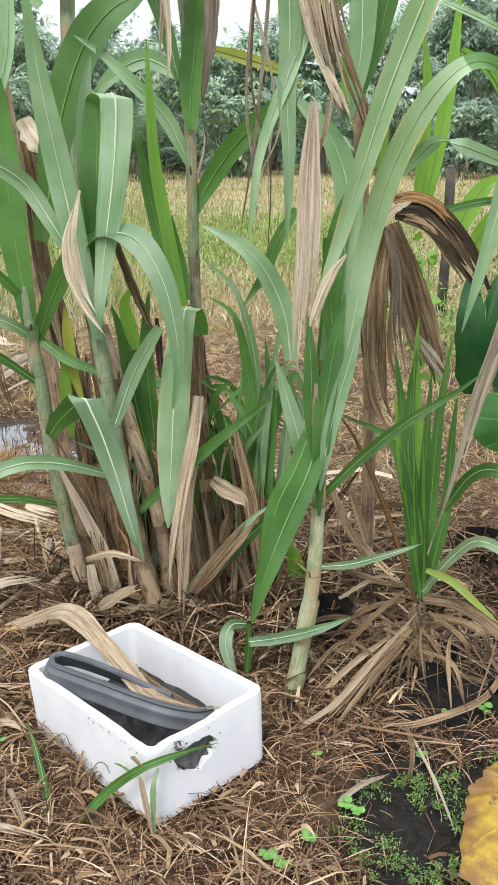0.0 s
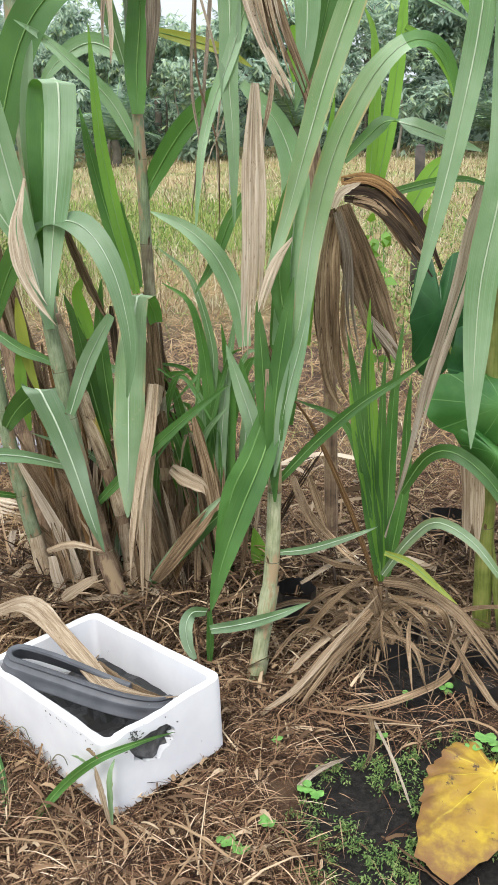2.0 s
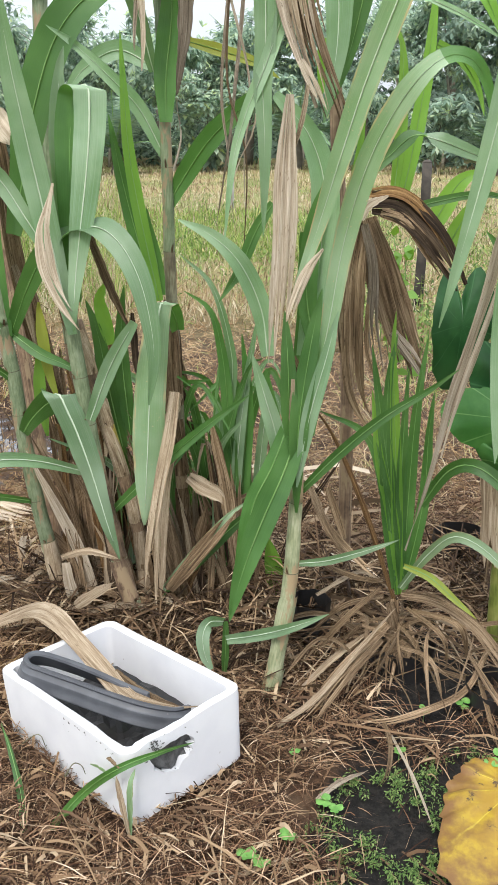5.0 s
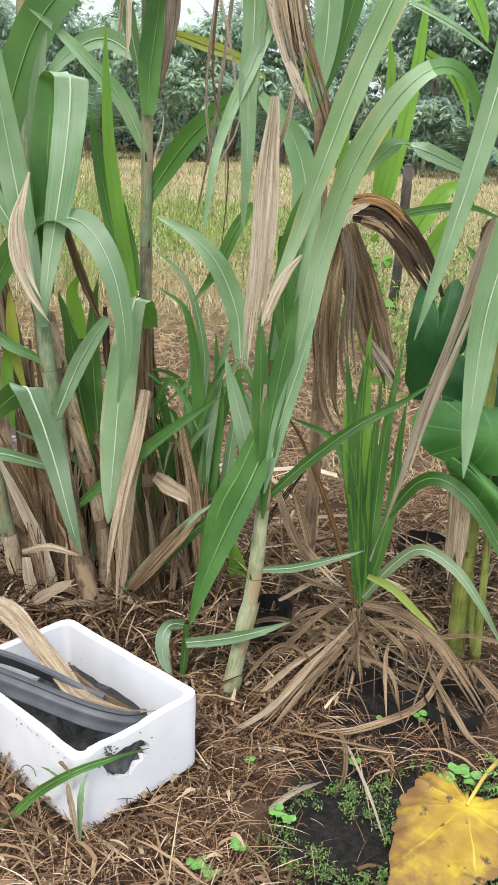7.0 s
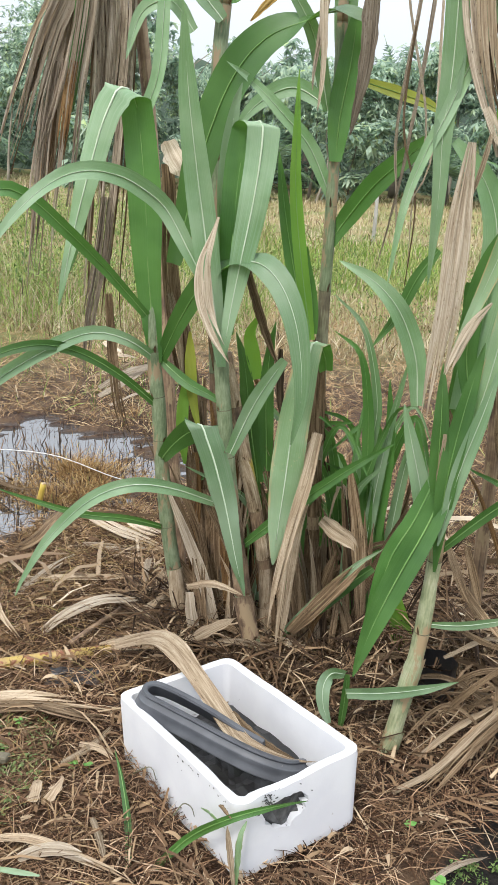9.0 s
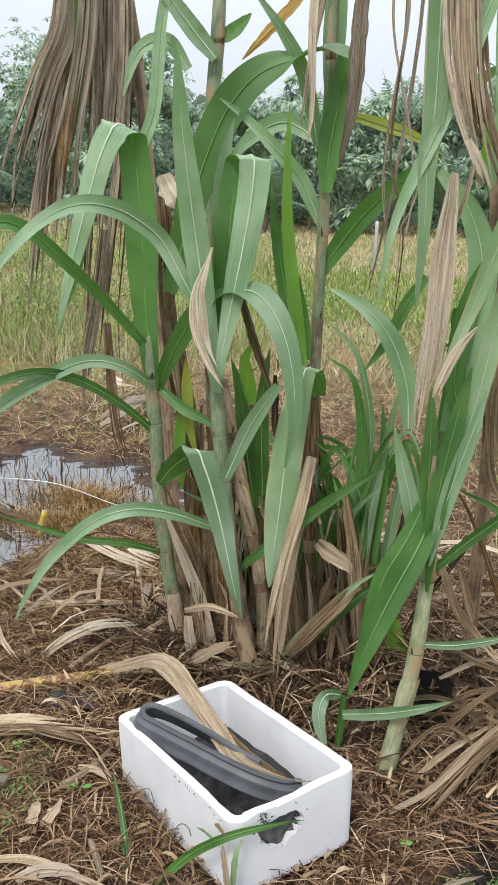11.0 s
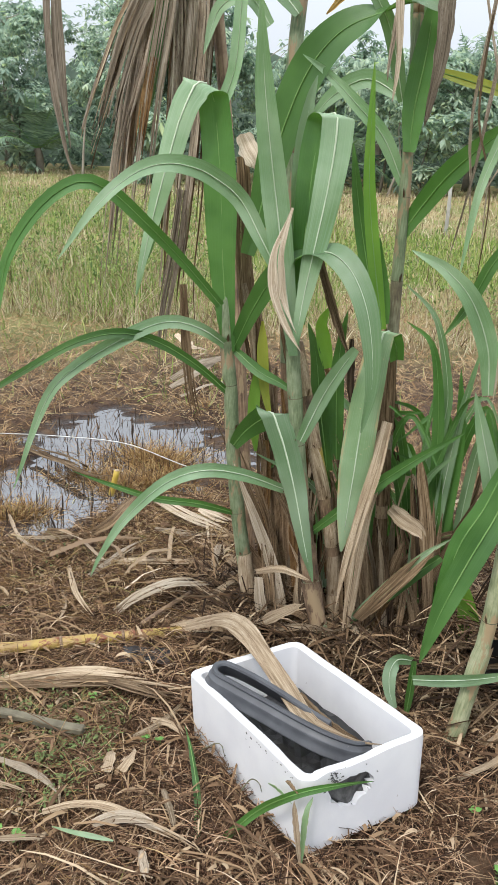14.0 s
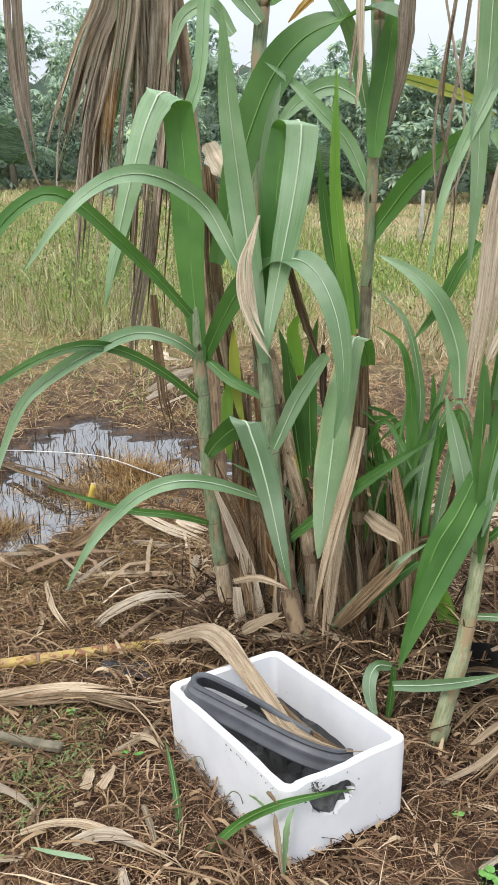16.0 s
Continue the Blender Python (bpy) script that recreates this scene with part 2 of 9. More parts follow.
MAT = dict(
    glaucous=blade_material("glaucous_blade", (0.140, 0.248, 0.122), (0.262, 0.375, 0.235), (0.35, 0.45, 0.32), (0.40, 0.38, 0.24), 0.34, (0.22, 0.44, 0.09), 0.24, 0.72, 0.42),
    green=blade_material("green_blade", (0.036, 0.108, 0.022), (0.082, 0.190, 0.048), (0.13, 0.25, 0.08), (0.25, 0.25, 0.10), 0.40, (0.15, 0.36, 0.045), 0.22, 0.74, 0.22),
    bright=blade_material("bright_blade", (0.11, 0.265, 0.035), (0.165, 0.33, 0.055), (0.22, 0.37, 0.09), (0.3, 0.32, 0.08), 0.45, (0.26, 0.48, 0.04), 0.36, 0.76, 0.25),
    yellowing=blade_material("yellowing_blade", (0.33, 0.39, 0.06), (0.25, 0.34, 0.05), (0.45, 0.42, 0.12), (0.42, 0.25, 0.06), 0.5, (0.5, 0.48, 0.05), 0.3, 0.62),
    pale=dry_material("pale_dry_blade", (0.27, 0.205, 0.14), (0.47, 0.39, 0.29), (0.66, 0.585, 0.475), (0.20, 0.14, 0.09), 0.75, 0.2),
    char=dry_material("blackened_and_shaded_blade", (0.015, 0.010, 0.008), (0.06, 0.04, 0.026), (0.17, 0.12, 0.075), (0.02, 0.015, 0.012)),
    orange=dry_material("orange_blade", (0.30, 0.16, 0.05), (0.52, 0.33, 0.09), (0.62, 0.46, 0.2), (0.25, 0.14, 0.05)),
    worn=blade_material("worn_edge_blade", (0.165, 0.275, 0.135), (0.26, 0.365, 0.225), (0.36, 0.43, 0.30), (0.46, 0.37, 0.23), 0.42, (0.24, 0.44, 0.08), 0.24, 0.62, 0.4, (0.44, 0.32, 0.18)),
    tan=dry_material("tan_dry_blade", (0.155, 0.105, 0.064), (0.37, 0.282, 0.187), (0.59, 0.495, 0.368), (0.12, 0.08, 0.05), 0.75, 0.18),
    drab=dry_material("drab_dry_blade", (0.050, 0.031, 0.018), (0.21, 0.142, 0.083), (0.46, 0.345, 0.225), (0.04, 0.026, 0.016)),
    grey=dry_material("grey_dry_blade", (0.10, 0.076, 0.054), (0.29, 0.235, 0.175), (0.54, 0.465, 0.37), (0.075, 0.054, 0.038)),
    brown=dry_material("brown_dry_blade", (0.045, 0.029, 0.017), (0.165, 0.110, 0.062), (0.36, 0.265, 0.165), (0.035, 0.024, 0.017)),
    rust=dry_material("rust_dry_blade", (0.06, 0.036, 0.022), (0.22, 0.12, 0.05), (0.42, 0.27, 0.12), (0.03, 0.02, 0.015)),
    midrib=plain_material("pale_midrib", (0.40, 0.50, 0.34), (0.50, 0.58, 0.43), 9.0, 0.5),
    midrib_dull=plain_material("green_midrib", (0.13, 0.27, 0.065), (0.19, 0.33, 0.10), 9.0, 0.5),
    stalk_green=stalk_material("glaucous_stalk", (0.085, 0.12, 0.06), (0.155, 0.20, 0.11), (0.25, 0.295, 0.185), (0.27, 0.20, 0.12), 0.53),
    stalk_pale=stalk_material("pale_sheathed_stalk", (0.17, 0.20, 0.10), (0.30, 0.33, 0.19), (0.45, 0.45, 0.30), (0.36, 0.27, 0.155), 0.53, 0.65),
    stalk_purple=stalk_material("purple_brown_stalk", (0.075, 0.055, 0.04), (0.17, 0.15, 0.095), (0.29, 0.28, 0.19), (0.085, 0.05, 0.04), 0.56),
    stalk_brown=stalk_material("dry_sheath", (0.07, 0.045, 0.03), (0.20, 0.13, 0.08), (0.37, 0.27, 0.17), (0.30, 0.22, 0.13), 0.56, 0.75),
    stalk_olive=stalk_material("olive_stem", (0.09, 0.11, 0.022), (0.17, 0.205, 0.042), (0.27, 0.28, 0.08), (0.3, 0.24, 0.08), 0.62),
    stalk_yellow=stalk_material("yellowed_stalk", (0.20, 0.15, 0.03), (0.40, 0.31, 0.06), (0.52, 0.43, 0.12), (0.22, 0.13, 0.07), 0.58),
    node=plain_material("stalk_node", (0.085, 0.08, 0.045), (0.17, 0.17, 0.10), 40.0, 0.65),
    foam=plain_material("white_foam", (0.67, 0.675, 0.69), (0.61, 0.615, 0.64), 7.0, 0.55, 220, 0.10, spots=(0.42, 0.40, 0.38), spot_scale=26.0, spot_at=0.69),
    rubber=plain_material("grey_rubber", (0.055, 0.058, 0.066), (0.085, 0.09, 0.1), 12.0, 0.5, 60, 0.2, spots=(0.15, 0.145, 0.14), spot_scale=30.0, spot_at=0.66),
    dark=plain_material("black_plastic", (0.010, 0.010, 0.011), (0.022, 0.021, 0.021), 14.0, 0.35, 30, 0.3),
    soot=plain_material("grey_dirt", (0.10, 0.10, 0.10), (0.035, 0.035, 0.035), 40.0, 0.8),
    bark=plain_material("pale_bark", (0.30, 0.27, 0.22), (0.20, 0.18, 0.14), 3.0, 0.85),
    bark_dark=plain_material("dark_bark", (0.09, 0.08, 0.06), (0.15, 0.13, 0.1), 3.0, 0.85),
    post=plain_material("pale_post", (0.40, 0.39, 0.36), (0.30, 0.29, 0.26), 5.0, 0.8),
    plank=plain_material("grey_plank", (0.085, 0.074, 0.048), (0.165, 0.147, 0.098), 18.0, 0.8, 90, 0.5, spots=(0.08, 0.09, 0.05), spot_scale=14.0),
    log=plain_material("yellow_cane", (0.38, 0.275, 0.065), (0.29, 0.19, 0.075), 24.0, 0.5, 60, 0.4, spots=(0.20, 0.070, 0.032), spot_scale=30.0, spot_at=0.51),
    cloth_blue=plain_material("blue_plastic", (0.10, 0.16, 0.42), (0.2, 0.27, 0.5), 14.0, 0.5),
    yellow_plastic=plain_material("yellow_plastic", (0.50, 0.37, 0.06), (0.38, 0.26, 0.05), 14.0, 0.5),
)


# ---- building helpers ----
def mesh_from(name, verts, faces, mat, uvs=None, smooth=True):
    me = bpy.data.meshes.new(name)
    me.from_pydata([tuple(v) for v in verts], [], [tuple(f) for f in faces])
    if uvs is not None:
        layer = me.uv_layers.new(name="UVMap")
        uvs = np.asarray(uvs, float)
        idx = np.empty(len(me.loops), int)
        me.loops.foreach_get("vertex_index", idx)
        layer.data.foreach_set("uv", uvs[idx].ravel())
    if smooth:
        me.polygons.foreach_set("use_smooth", [True] * len(me.polygons))
    me.materials.append(mat)
    me.update()
    return me


def adopt(ob, parent):
    """Hang ob, built in world metres, under parent."""
    ob.parent = parent
    if parent.parent is None:
        ob.matrix_parent_inverse = Matrix.Translation(parent.location).inverted()
    return ob


def part(name, me, parent, label=""):
    ob = new(name, me)
    if parent is not None:
        adopt(ob, parent)
    return tagged(ob, label) if label else ob


def thing(name, at, label, category, group="", kind=""):
    e = new(name)
    e.empty_display_size = 0.05
    e.location = at
    return tagged(e, label, category, group, kind)


def spline(pts, n):
    """n points and tangents along a smooth curve through pts."""
    p = np.array(pts, float)
    if len(p) == 2:
        p = np.array([p[0], (p[0] + p[1]) / 2, p[1]])
    p = np.vstack([2 * p[0] - p[1], p, 2 * p[-1] - p[-2]])
    seg = len(p) - 3
    chord = np.linalg.norm(np.diff(p[1:-1], axis=0), axis=1)
    grid = np.r_[0, np.cumsum(chord)] / chord.sum()
    out = []
    for s in np.linspace(0, 1, n):
        k = min(np.searchsorted(grid, s, side="right") - 1, seg - 1)
        k = max(k, 0)
        u = (s - grid[k]) / max(grid[k + 1] - grid[k], 1e-9)
        a, b, c, d = p[k : k + 4]
        out.append(0.5 * (2 * b + (c - a) * u + (2 * a - 5 * b + 4 * c - d) * u**2 + (3 * b - a - 3 * c + d) * u**3))
    out = np.array(out)
    tan = np.gradient(out, axis=0)
    tan /= np.maximum(np.linalg.norm(tan, axis=1, keepdims=True), 1e-9)
    return out, tan


def frames_along(c, t, face, twist0=0.0, twist1=0.0):
    """Side and normal directions of a ribbon that faces a given way and twists along its length (two ends, or an array)."""
    face = np.array(face, float)
    side = np.cross(t, face)
    small = np.linalg.norm(side, axis=1) < 0.15
    side[small] = np.cross(t[small], (0.6, 0.2, 0.7))
    side /= np.linalg.norm(side, axis=1, keepdims=True)
    for k in range(1, len(side)):
        if side[k] @ side[k - 1] < 0:
            side[k] = -side[k]
    nor = np.cross(side, t)
    a = np.radians(twist0 if isinstance(twist0, np.ndarray) else np.linspace(twist0, twist1, len(c)))[:, None]
    return side * np.cos(a) + nor * np.sin(a), nor * np.cos(a) - side * np.sin(a)


def tube(name, pts, radii, mat, sides=10, n=None, closed=True):
    n = n or max(6, 3 * len(pts))
    c, t = spline(pts, n)
    r = np.interp(np.linspace(0, 1, n), np.linspace(0, 1, len(radii)), radii)
    side, nor = frames_along(c, t, (0.13, -1, 0.07))
    verts, uvs, faces = [], [], []
    for k in range(n):
        for j in range(sides):
            a = 2 * math.pi * j / sides
            verts.append(c[k] + r[k] * (math.cos(a) * side[k] + math.sin(a) * nor[k]))
            uvs.append((j / sides, k / n * 3))
    for k in range(n - 1):
        for j in range(sides):
            faces.append((k * sides + j, k * sides + (j + 1) % sides, (k + 1) * sides + (j + 1) % sides, (k + 1) * sides + j))
    if closed:
        faces += [tuple(range(sides))[::-1], tuple((n - 1) * sides + j for j in range(sides))]
    return mesh_from(name, verts, faces, mat, uvs)


rng = np.random.default_rng(7)


def ribbon(name, pts, width, mat, face=(0, -1, 0.25), fold=0.28, twist=(0, 0), root=0.55, peak=0.35, tip=0.04, wave=0.0, curl=0.0, n=16, ragged=0.0, pleat=0.0):
    """A leaf blade: a tapering strip with a keel, wavy margins and curled edges."""
    c, t = spline(pts, n)
    s = np.linspace(0, 1, n)
    w = np.where(s < peak, root + (1 - root) * np.sin(s / peak * math.pi / 2), tip + (1 - tip) * np.maximum(np.cos((s - peak) / (1 - peak) * math.pi / 2), 0) ** 0.8)
    side, nor = frames_along(c, t, face, *twist)
    across = np.array([-1, -0.55, -0.12, 0.12, 0.55, 1.0]) if not pleat else np.array([-1, -0.72, -0.45, -0.15, 0.15, 0.45, 0.72, 1.0])
    pl = pleat * rng.uniform(-1, 1, len(across))
    length = np.linalg.norm(np.diff(c, axis=0), axis=1).sum()
    ph = rng.uniform(0, 6.28, 4)
    verts, uvs, faces = [], [], []
    for k in range(n):
        for q, a in enumerate(across):
            rip = wave * abs(a) * (math.sin(s[k] * 21 + ph[0] + a) + 0.6 * math.sin(s[k] * 37 + ph[1] + 2 * a))
            tear = 1 + ragged * (math.sin(s[k] * 29 + ph[2] * (1 + a)) * 0.5 + math.sin(s[k] * 53 + ph[3] * a) * 0.5) * abs(a)
            half = width / 2 * w[k] * tear
            verts.append(c[k] + side[k] * half * a * (1 - 0.25 * fold * abs(a)) - nor[k] * (half * (fold * (1 - abs(a)) + curl * a * a) - rip * width * 0.2 - width * pl[q] * (0.6 + 0.4 * math.sin(5 * s[k] + 3 * q + ph[3]))))
            uvs.append(((a + 1) / 2, s[k] * length / 0.35))
    m = len(across)
    for k in range(n - 1):
        for j in range(m - 1):
            faces.append((k * m + j, k * m + j + 1, (k + 1) * m + j + 1, (k + 1) * m + j))
    return mesh_from(name, verts, faces, mat, uvs)


def rib(name, pts, width, mat, face, twist, fold, thick=0.0022, n=16, upto=0.93, leaf_width=0.06):
    """The pale keel of a blade, a slim rod sunk into the fold and proud on both sides."""
    c, t = spline(pts, n)
    side, nor = frames_along(c, t, face, *twist)
    keep = int(n * upto)
    verts, faces, uvs = [], [], []
    for k in range(keep):
        s = k / (n - 1)
        w = width * (1 - 0.75 * s) / 2
        o = c[k] - nor[k] * (leaf_width / 2 * fold * 0.8)
        for a, b in ((-1, 0), (0, 1), (1, 0), (0, -1)):
            verts.append(o + side[k] * w * a + nor[k] * thick * b)
            uvs.append((0.5, s))
    for k in range(keep - 1):
        for j in range(4):
            faces.append((k * 4 + j, k * 4 + (j + 1) % 4, k * 4 + 4 + (j + 1) % 4, k * 4 + 4 + j))
    return mesh_from(name, verts, faces, mat, uvs)


def leaf(plant, kind, width, pts, face=(0, -1, 0.25), twist=(0, 0), root=0.6, peak=0.35, wave=0.25, tip=0.04, keel=True):
    """One living blade with its midrib."""
    name = "leaf" if kind != "yellowing" else "yellowing_leaf"
    ob = part(name, ribbon(name, pts, width, MAT[kind], face, 0.3, twist, root, peak, tip, wave * 0.5, 0.0, 30), plant)
    if keel:
        part("midrib", rib("midrib", pts, max(0.0028, width * 0.07), MAT["midrib" if kind in ("glaucous", "worn") else "midrib_dull"], face, twist, 0.3, n=30, leaf_width=width * 0.8), ob)
    return ob


def dry(plant, kind, width, pts, face=(0, -1, 0.25), twist=(0, 25), root=0.7, peak=0.4, strips=1, spread=0.0, name="dry_leaf", tip=0.1):
    """Withered blades, pleated and curled; strips makes a hank of several, each its own part."""
    mats = {"grey": ("grey", "pale", "brown", "tan", "grey", "pale"), "brown": ("brown", "grey", "brown", "rust"), "char": ("char", "brown", "char", "rust"), "tan": ("tan", "tan", "grey")}.get(kind, (kind,))
    for k in range(strips):
        p = np.array(pts, float)
        tw, w, mat = twist, width, MAT[kind]
        if strips > 1:
            off = (k - (strips - 1) / 2) / (strips - 1) + rng.uniform(-0.12, 0.12)
            fan = np.linspace(0.5, 1.1, len(p))[:, None]
            p = p + fan * np.array([off * spread, rng.uniform(-0.07, 0.07), 0]) + rng.normal(0, 0.016, p.shape) * np.array([1, 1, 0.5])
            p[-1] += (p[-1] - p[-2]) * rng.uniform(-0.6, 0.3)
            tw = (twist[0] + rng.uniform(-25, 25), twist[1] + rng.uniform(-45, 45))
            w, mat = width * rng.uniform(0.5, 1.1), MAT[mats[k % len(mats)]]
        part(name, ribbon(name, p, w, mat, face, rng.uniform(0.0, 0.5), tw, root, peak, tip, 0.2, rng.uniform(-0.2, 0.7), 26, 0.13, 0.11), plant)


def torn(plant, kind, width, pts, strips=5, face=(0, -1, 0.25), twist=(0, 20), split=0.25, fan=0.3, root=0.7, peak=0.4, tip=0.35, name="dry_leaf", crease=0.08):
    """A withered blade that has split lengthwise into ribbons, which part company towards the tip."""
    n = 26
    c, t = spline(pts, n)
    side, nor = frames_along(c, t, face, *twist)
    s = np.linspace(0, 1, n)
    w = np.where(s < peak, root + (1 - root) * np.sin(s / peak * math.pi / 2), tip + (1 - tip) * np.maximum(np.cos((s - peak) / (1 - peak) * math.pi / 2), 0) ** 0.8)
    length = np.linalg.norm(np.diff(c, axis=0), axis=1).sum()
    cuts = np.r_[-1, np.sort(np.linspace(-1, 1, strips + 1)[1:-1] + rng.uniform(-0.5, 0.5, strips - 1) / strips), 1]
    verts, uvs, faces = [], [], []
    for k in range(strips):
        lo, hi = cuts[k], cuts[k + 1]
        end = int(n * rng.uniform(0.72 if strips < 6 else 0.5, 1.0)) if strips > 1 else n
        drift, lift, roll = rng.normal(0, 0.5) + (lo + hi) * 0.5, rng.normal(0, 0.6), rng.uniform(-0.9, 0.9)
        ph, cr = rng.uniform(0, 6.28, 2), rng.uniform(-1, 1, 4) * crease
        o = len(verts)
        for i in range(end):
            part_way = max(0.0, (s[i] - split) / (1 - split)) ** 1.5
            mid, half = (lo + hi) / 2, (hi - lo) / 2
            taper = min(1.0, (end - i - 0.4) / 5.0) if end > 6 else 1.0
            half *= max(taper, 0.12) * (1 + 0.12 * math.sin(17 * s[i] + ph[0]))
            base = c[i] + side[i] * width / 2 * w[i] * (mid + fan * part_way * drift) + nor[i] * width * (fan * part_way * lift + 0.06 * math.sin(9 * s[i] + ph[1]))
            a = roll * part_way
            sd, nr = side[i] * math.cos(a) + nor[i] * math.sin(a), nor[i] * math.cos(a) - side[i] * math.sin(a)
            for j in range(4):
                u = (2 * j / 3 - 1) * half
                verts.append(base + sd * width / 2 * w[i] * u + nr * width * cr[j] * (0.6 + 0.4 * math.sin(6 * s[i] + j + ph[0])))
                uvs.append(((mid + u + 1) / 2, s[i] * length / 0.35))
        for i in range(end - 1):
            for j in range(3):
                q = o + i * 4 + j
                faces.append((q, q + 1, q + 5, q + 4))
    return part(name, mesh_from(name, verts, faces, MAT[kind], uvs), plant)


def folded(plant, kinds, width, pts, at, root=0.4, peak=0.5, tip=0.1, face=(0, -1, 0.25), wave=0.2, pinch=70):
    """One long blade that bends over: its dull underside shows up to the bend (a share of its length), its upper side beyond."""
    n = 48
    s = np.linspace(0, 1, n)
    turn = pinch * np.exp(-(((s - at) / 0.085) ** 2))
    me = ribbon("leaf", pts, width, MAT[kinds[0]], face, 0.22, (turn, 0), root, peak, tip, wave * 0.5, 0.0, n)
    me.materials.append(MAT[kinds[1]])
    rows = np.arange(len(me.polygons)) // 5
    me.polygons.foreach_set("material_index", (rows >= at * n).astype(np.int32))
    ob = part("leaf", me, plant)
    keel = rib("midrib", pts, max(0.0024, width * 0.05), MAT["midrib" if kinds[0] in ("glaucous", "worn") else "midrib_dull"], face, (turn, 0), 0.22, n=n, leaf_width=width * 0.8)
    keel.materials.append(MAT["midrib" if kinds[1] in ("glaucous", "worn") else "midrib_dull"])
    keel.polygons.foreach_set("material_index", (np.arange(len(keel.polygons)) // 4 >= at * n).astype(np.int32))
    part("midrib", keel, ob)
    return ob


def bent(plant, kinds, width, up, down, r=0.022, root=0.5, peak=0.45, tip=0.05):
    """A blade that rises, folds over towards the path within a short bend, and hangs with its upper side out."""
    a, b = spline(up, 16)[0], spline(down, 26)[0]
    th = np.pi * np.arange(1, 9)[:, None] / 9
    f = (1 - np.cos(th)) / 2
    c = np.concatenate([a, a[-1] * (1 - f) + b[0] * f + np.array([0, 0, r]) * np.sin(th), b])
    ta, tb = np.gradient(a, axis=0), np.gradient(b, axis=0)
    sa = np.stack([ta[:, 2], 0 * ta[:, 0], -ta[:, 0]], -1)
    sb = np.stack([-tb[:, 2], 0 * tb[:, 0], tb[:, 0]], -1)
    sa, sb = sa / np.linalg.norm(sa, axis=1, keepdims=True), sb / np.linalg.norm(sb, axis=1, keepdims=True)
    side = np.concatenate([sa, sa[-1] * (1 - f) + sb[0] * f, sb])
    side /= np.linalg.norm(side, axis=1, keepdims=True)
    t = np.gradient(c, axis=0)
    t /= np.linalg.norm(t, axis=1, keepdims=True)
    nor = np.cross(side, t)
    n = len(c)
    s = np.r_[0, np.cumsum(np.linalg.norm(np.diff(c, axis=0), axis=1))]
    length = s[-1]
    s = s / length
    w = np.where(s < peak, root + (1 - root) * np.sin(s / peak * math.pi / 2), tip + (1 - tip) * np.maximum(np.cos((s - peak) / (1 - peak) * math.pi / 2), 0) ** 0.8)
    ph = rng.uniform(0, 6.28, 2)
    across = np.array([-1, -0.6, -0.14, 0.14, 0.6, 1.0])
    v, uv, fc = [], [], []
    for k in range(n):
        for q in across:
            rip = 0.05 * abs(q) * math.sin(s[k] * 23 + ph[0] + q) + 0.03 * abs(q) * math.sin(s[k] * 41 + ph[1])
            v.append(c[k] + side[k] * width / 2 * w[k] * q + nor[k] * width * (0.09 * w[k] * abs(q) + rip))
            uv.append(((q + 1) / 2, s[k] * length / 0.35))
    for k in range(n - 1):
        for j in range(5):
            fc.append((k * 6 + j, k * 6 + j + 1, k * 6 + j + 7, k * 6 + j + 6))
    me = mesh_from("leaf", v, fc, MAT[kinds[0]], uv)
    me.materials.append(MAT[kinds[1]])
    me.polygons.foreach_set("material_index", (np.arange(len(me.polygons)) // 5 >= 19).astype(np.int32))
    ob = part("leaf", me, plant)
    keel = np.linspace(0.0030, 0.0012, 9)
    part("midrib", tube("midrib", c[:20:3], keel[:7] * 0.8, MAT["midrib_dull"], 5, 16), ob)
    part("midrib", tube("midrib", c[19:48:3], np.linspace(0.0034, 0.0010, 10), MAT["midrib"], 5, 24), ob)
    return ob


def sheath(plant, a, r, kind):
    """A leaf base clasping part of the joint, open down one side."""
    top = rng.integers(3, 7)
    c, t = spline(a[: top + 1], 8)
    side, nor = frames_along(c, t, (0.13, -1, 0.07))
    turn, reach = rng.uniform(-0.8, 0.8), rng.uniform(1.2, 2.3)
    v, uv, f = [], [], []
    m = 9
    for k in range(8):
        open_up = reach * (1 - 0.45 * (k / 7) ** 2)
        for j in range(m):
            b = -1.57 + turn + open_up * (2 * j / (m - 1) - 1)
            rr = r * (1.03 + 0.10 * (k / 7) ** 2 + 0.03 * math.sin(7 * j))
            v.append(c[k] + rr * (math.cos(b) * side[k] - math.sin(b) * nor[k]))
            uv.append((j / m, k / 8))
    for k in range(7):
        for j in range(m - 1):
            f.append((k * m + j, k * m + j + 1, (k + 1) * m + j + 1, (k + 1) * m + j))
    part("leaf_sheath", mesh_from("leaf_sheath", v, f, MAT[str(kind)], uv), plant)


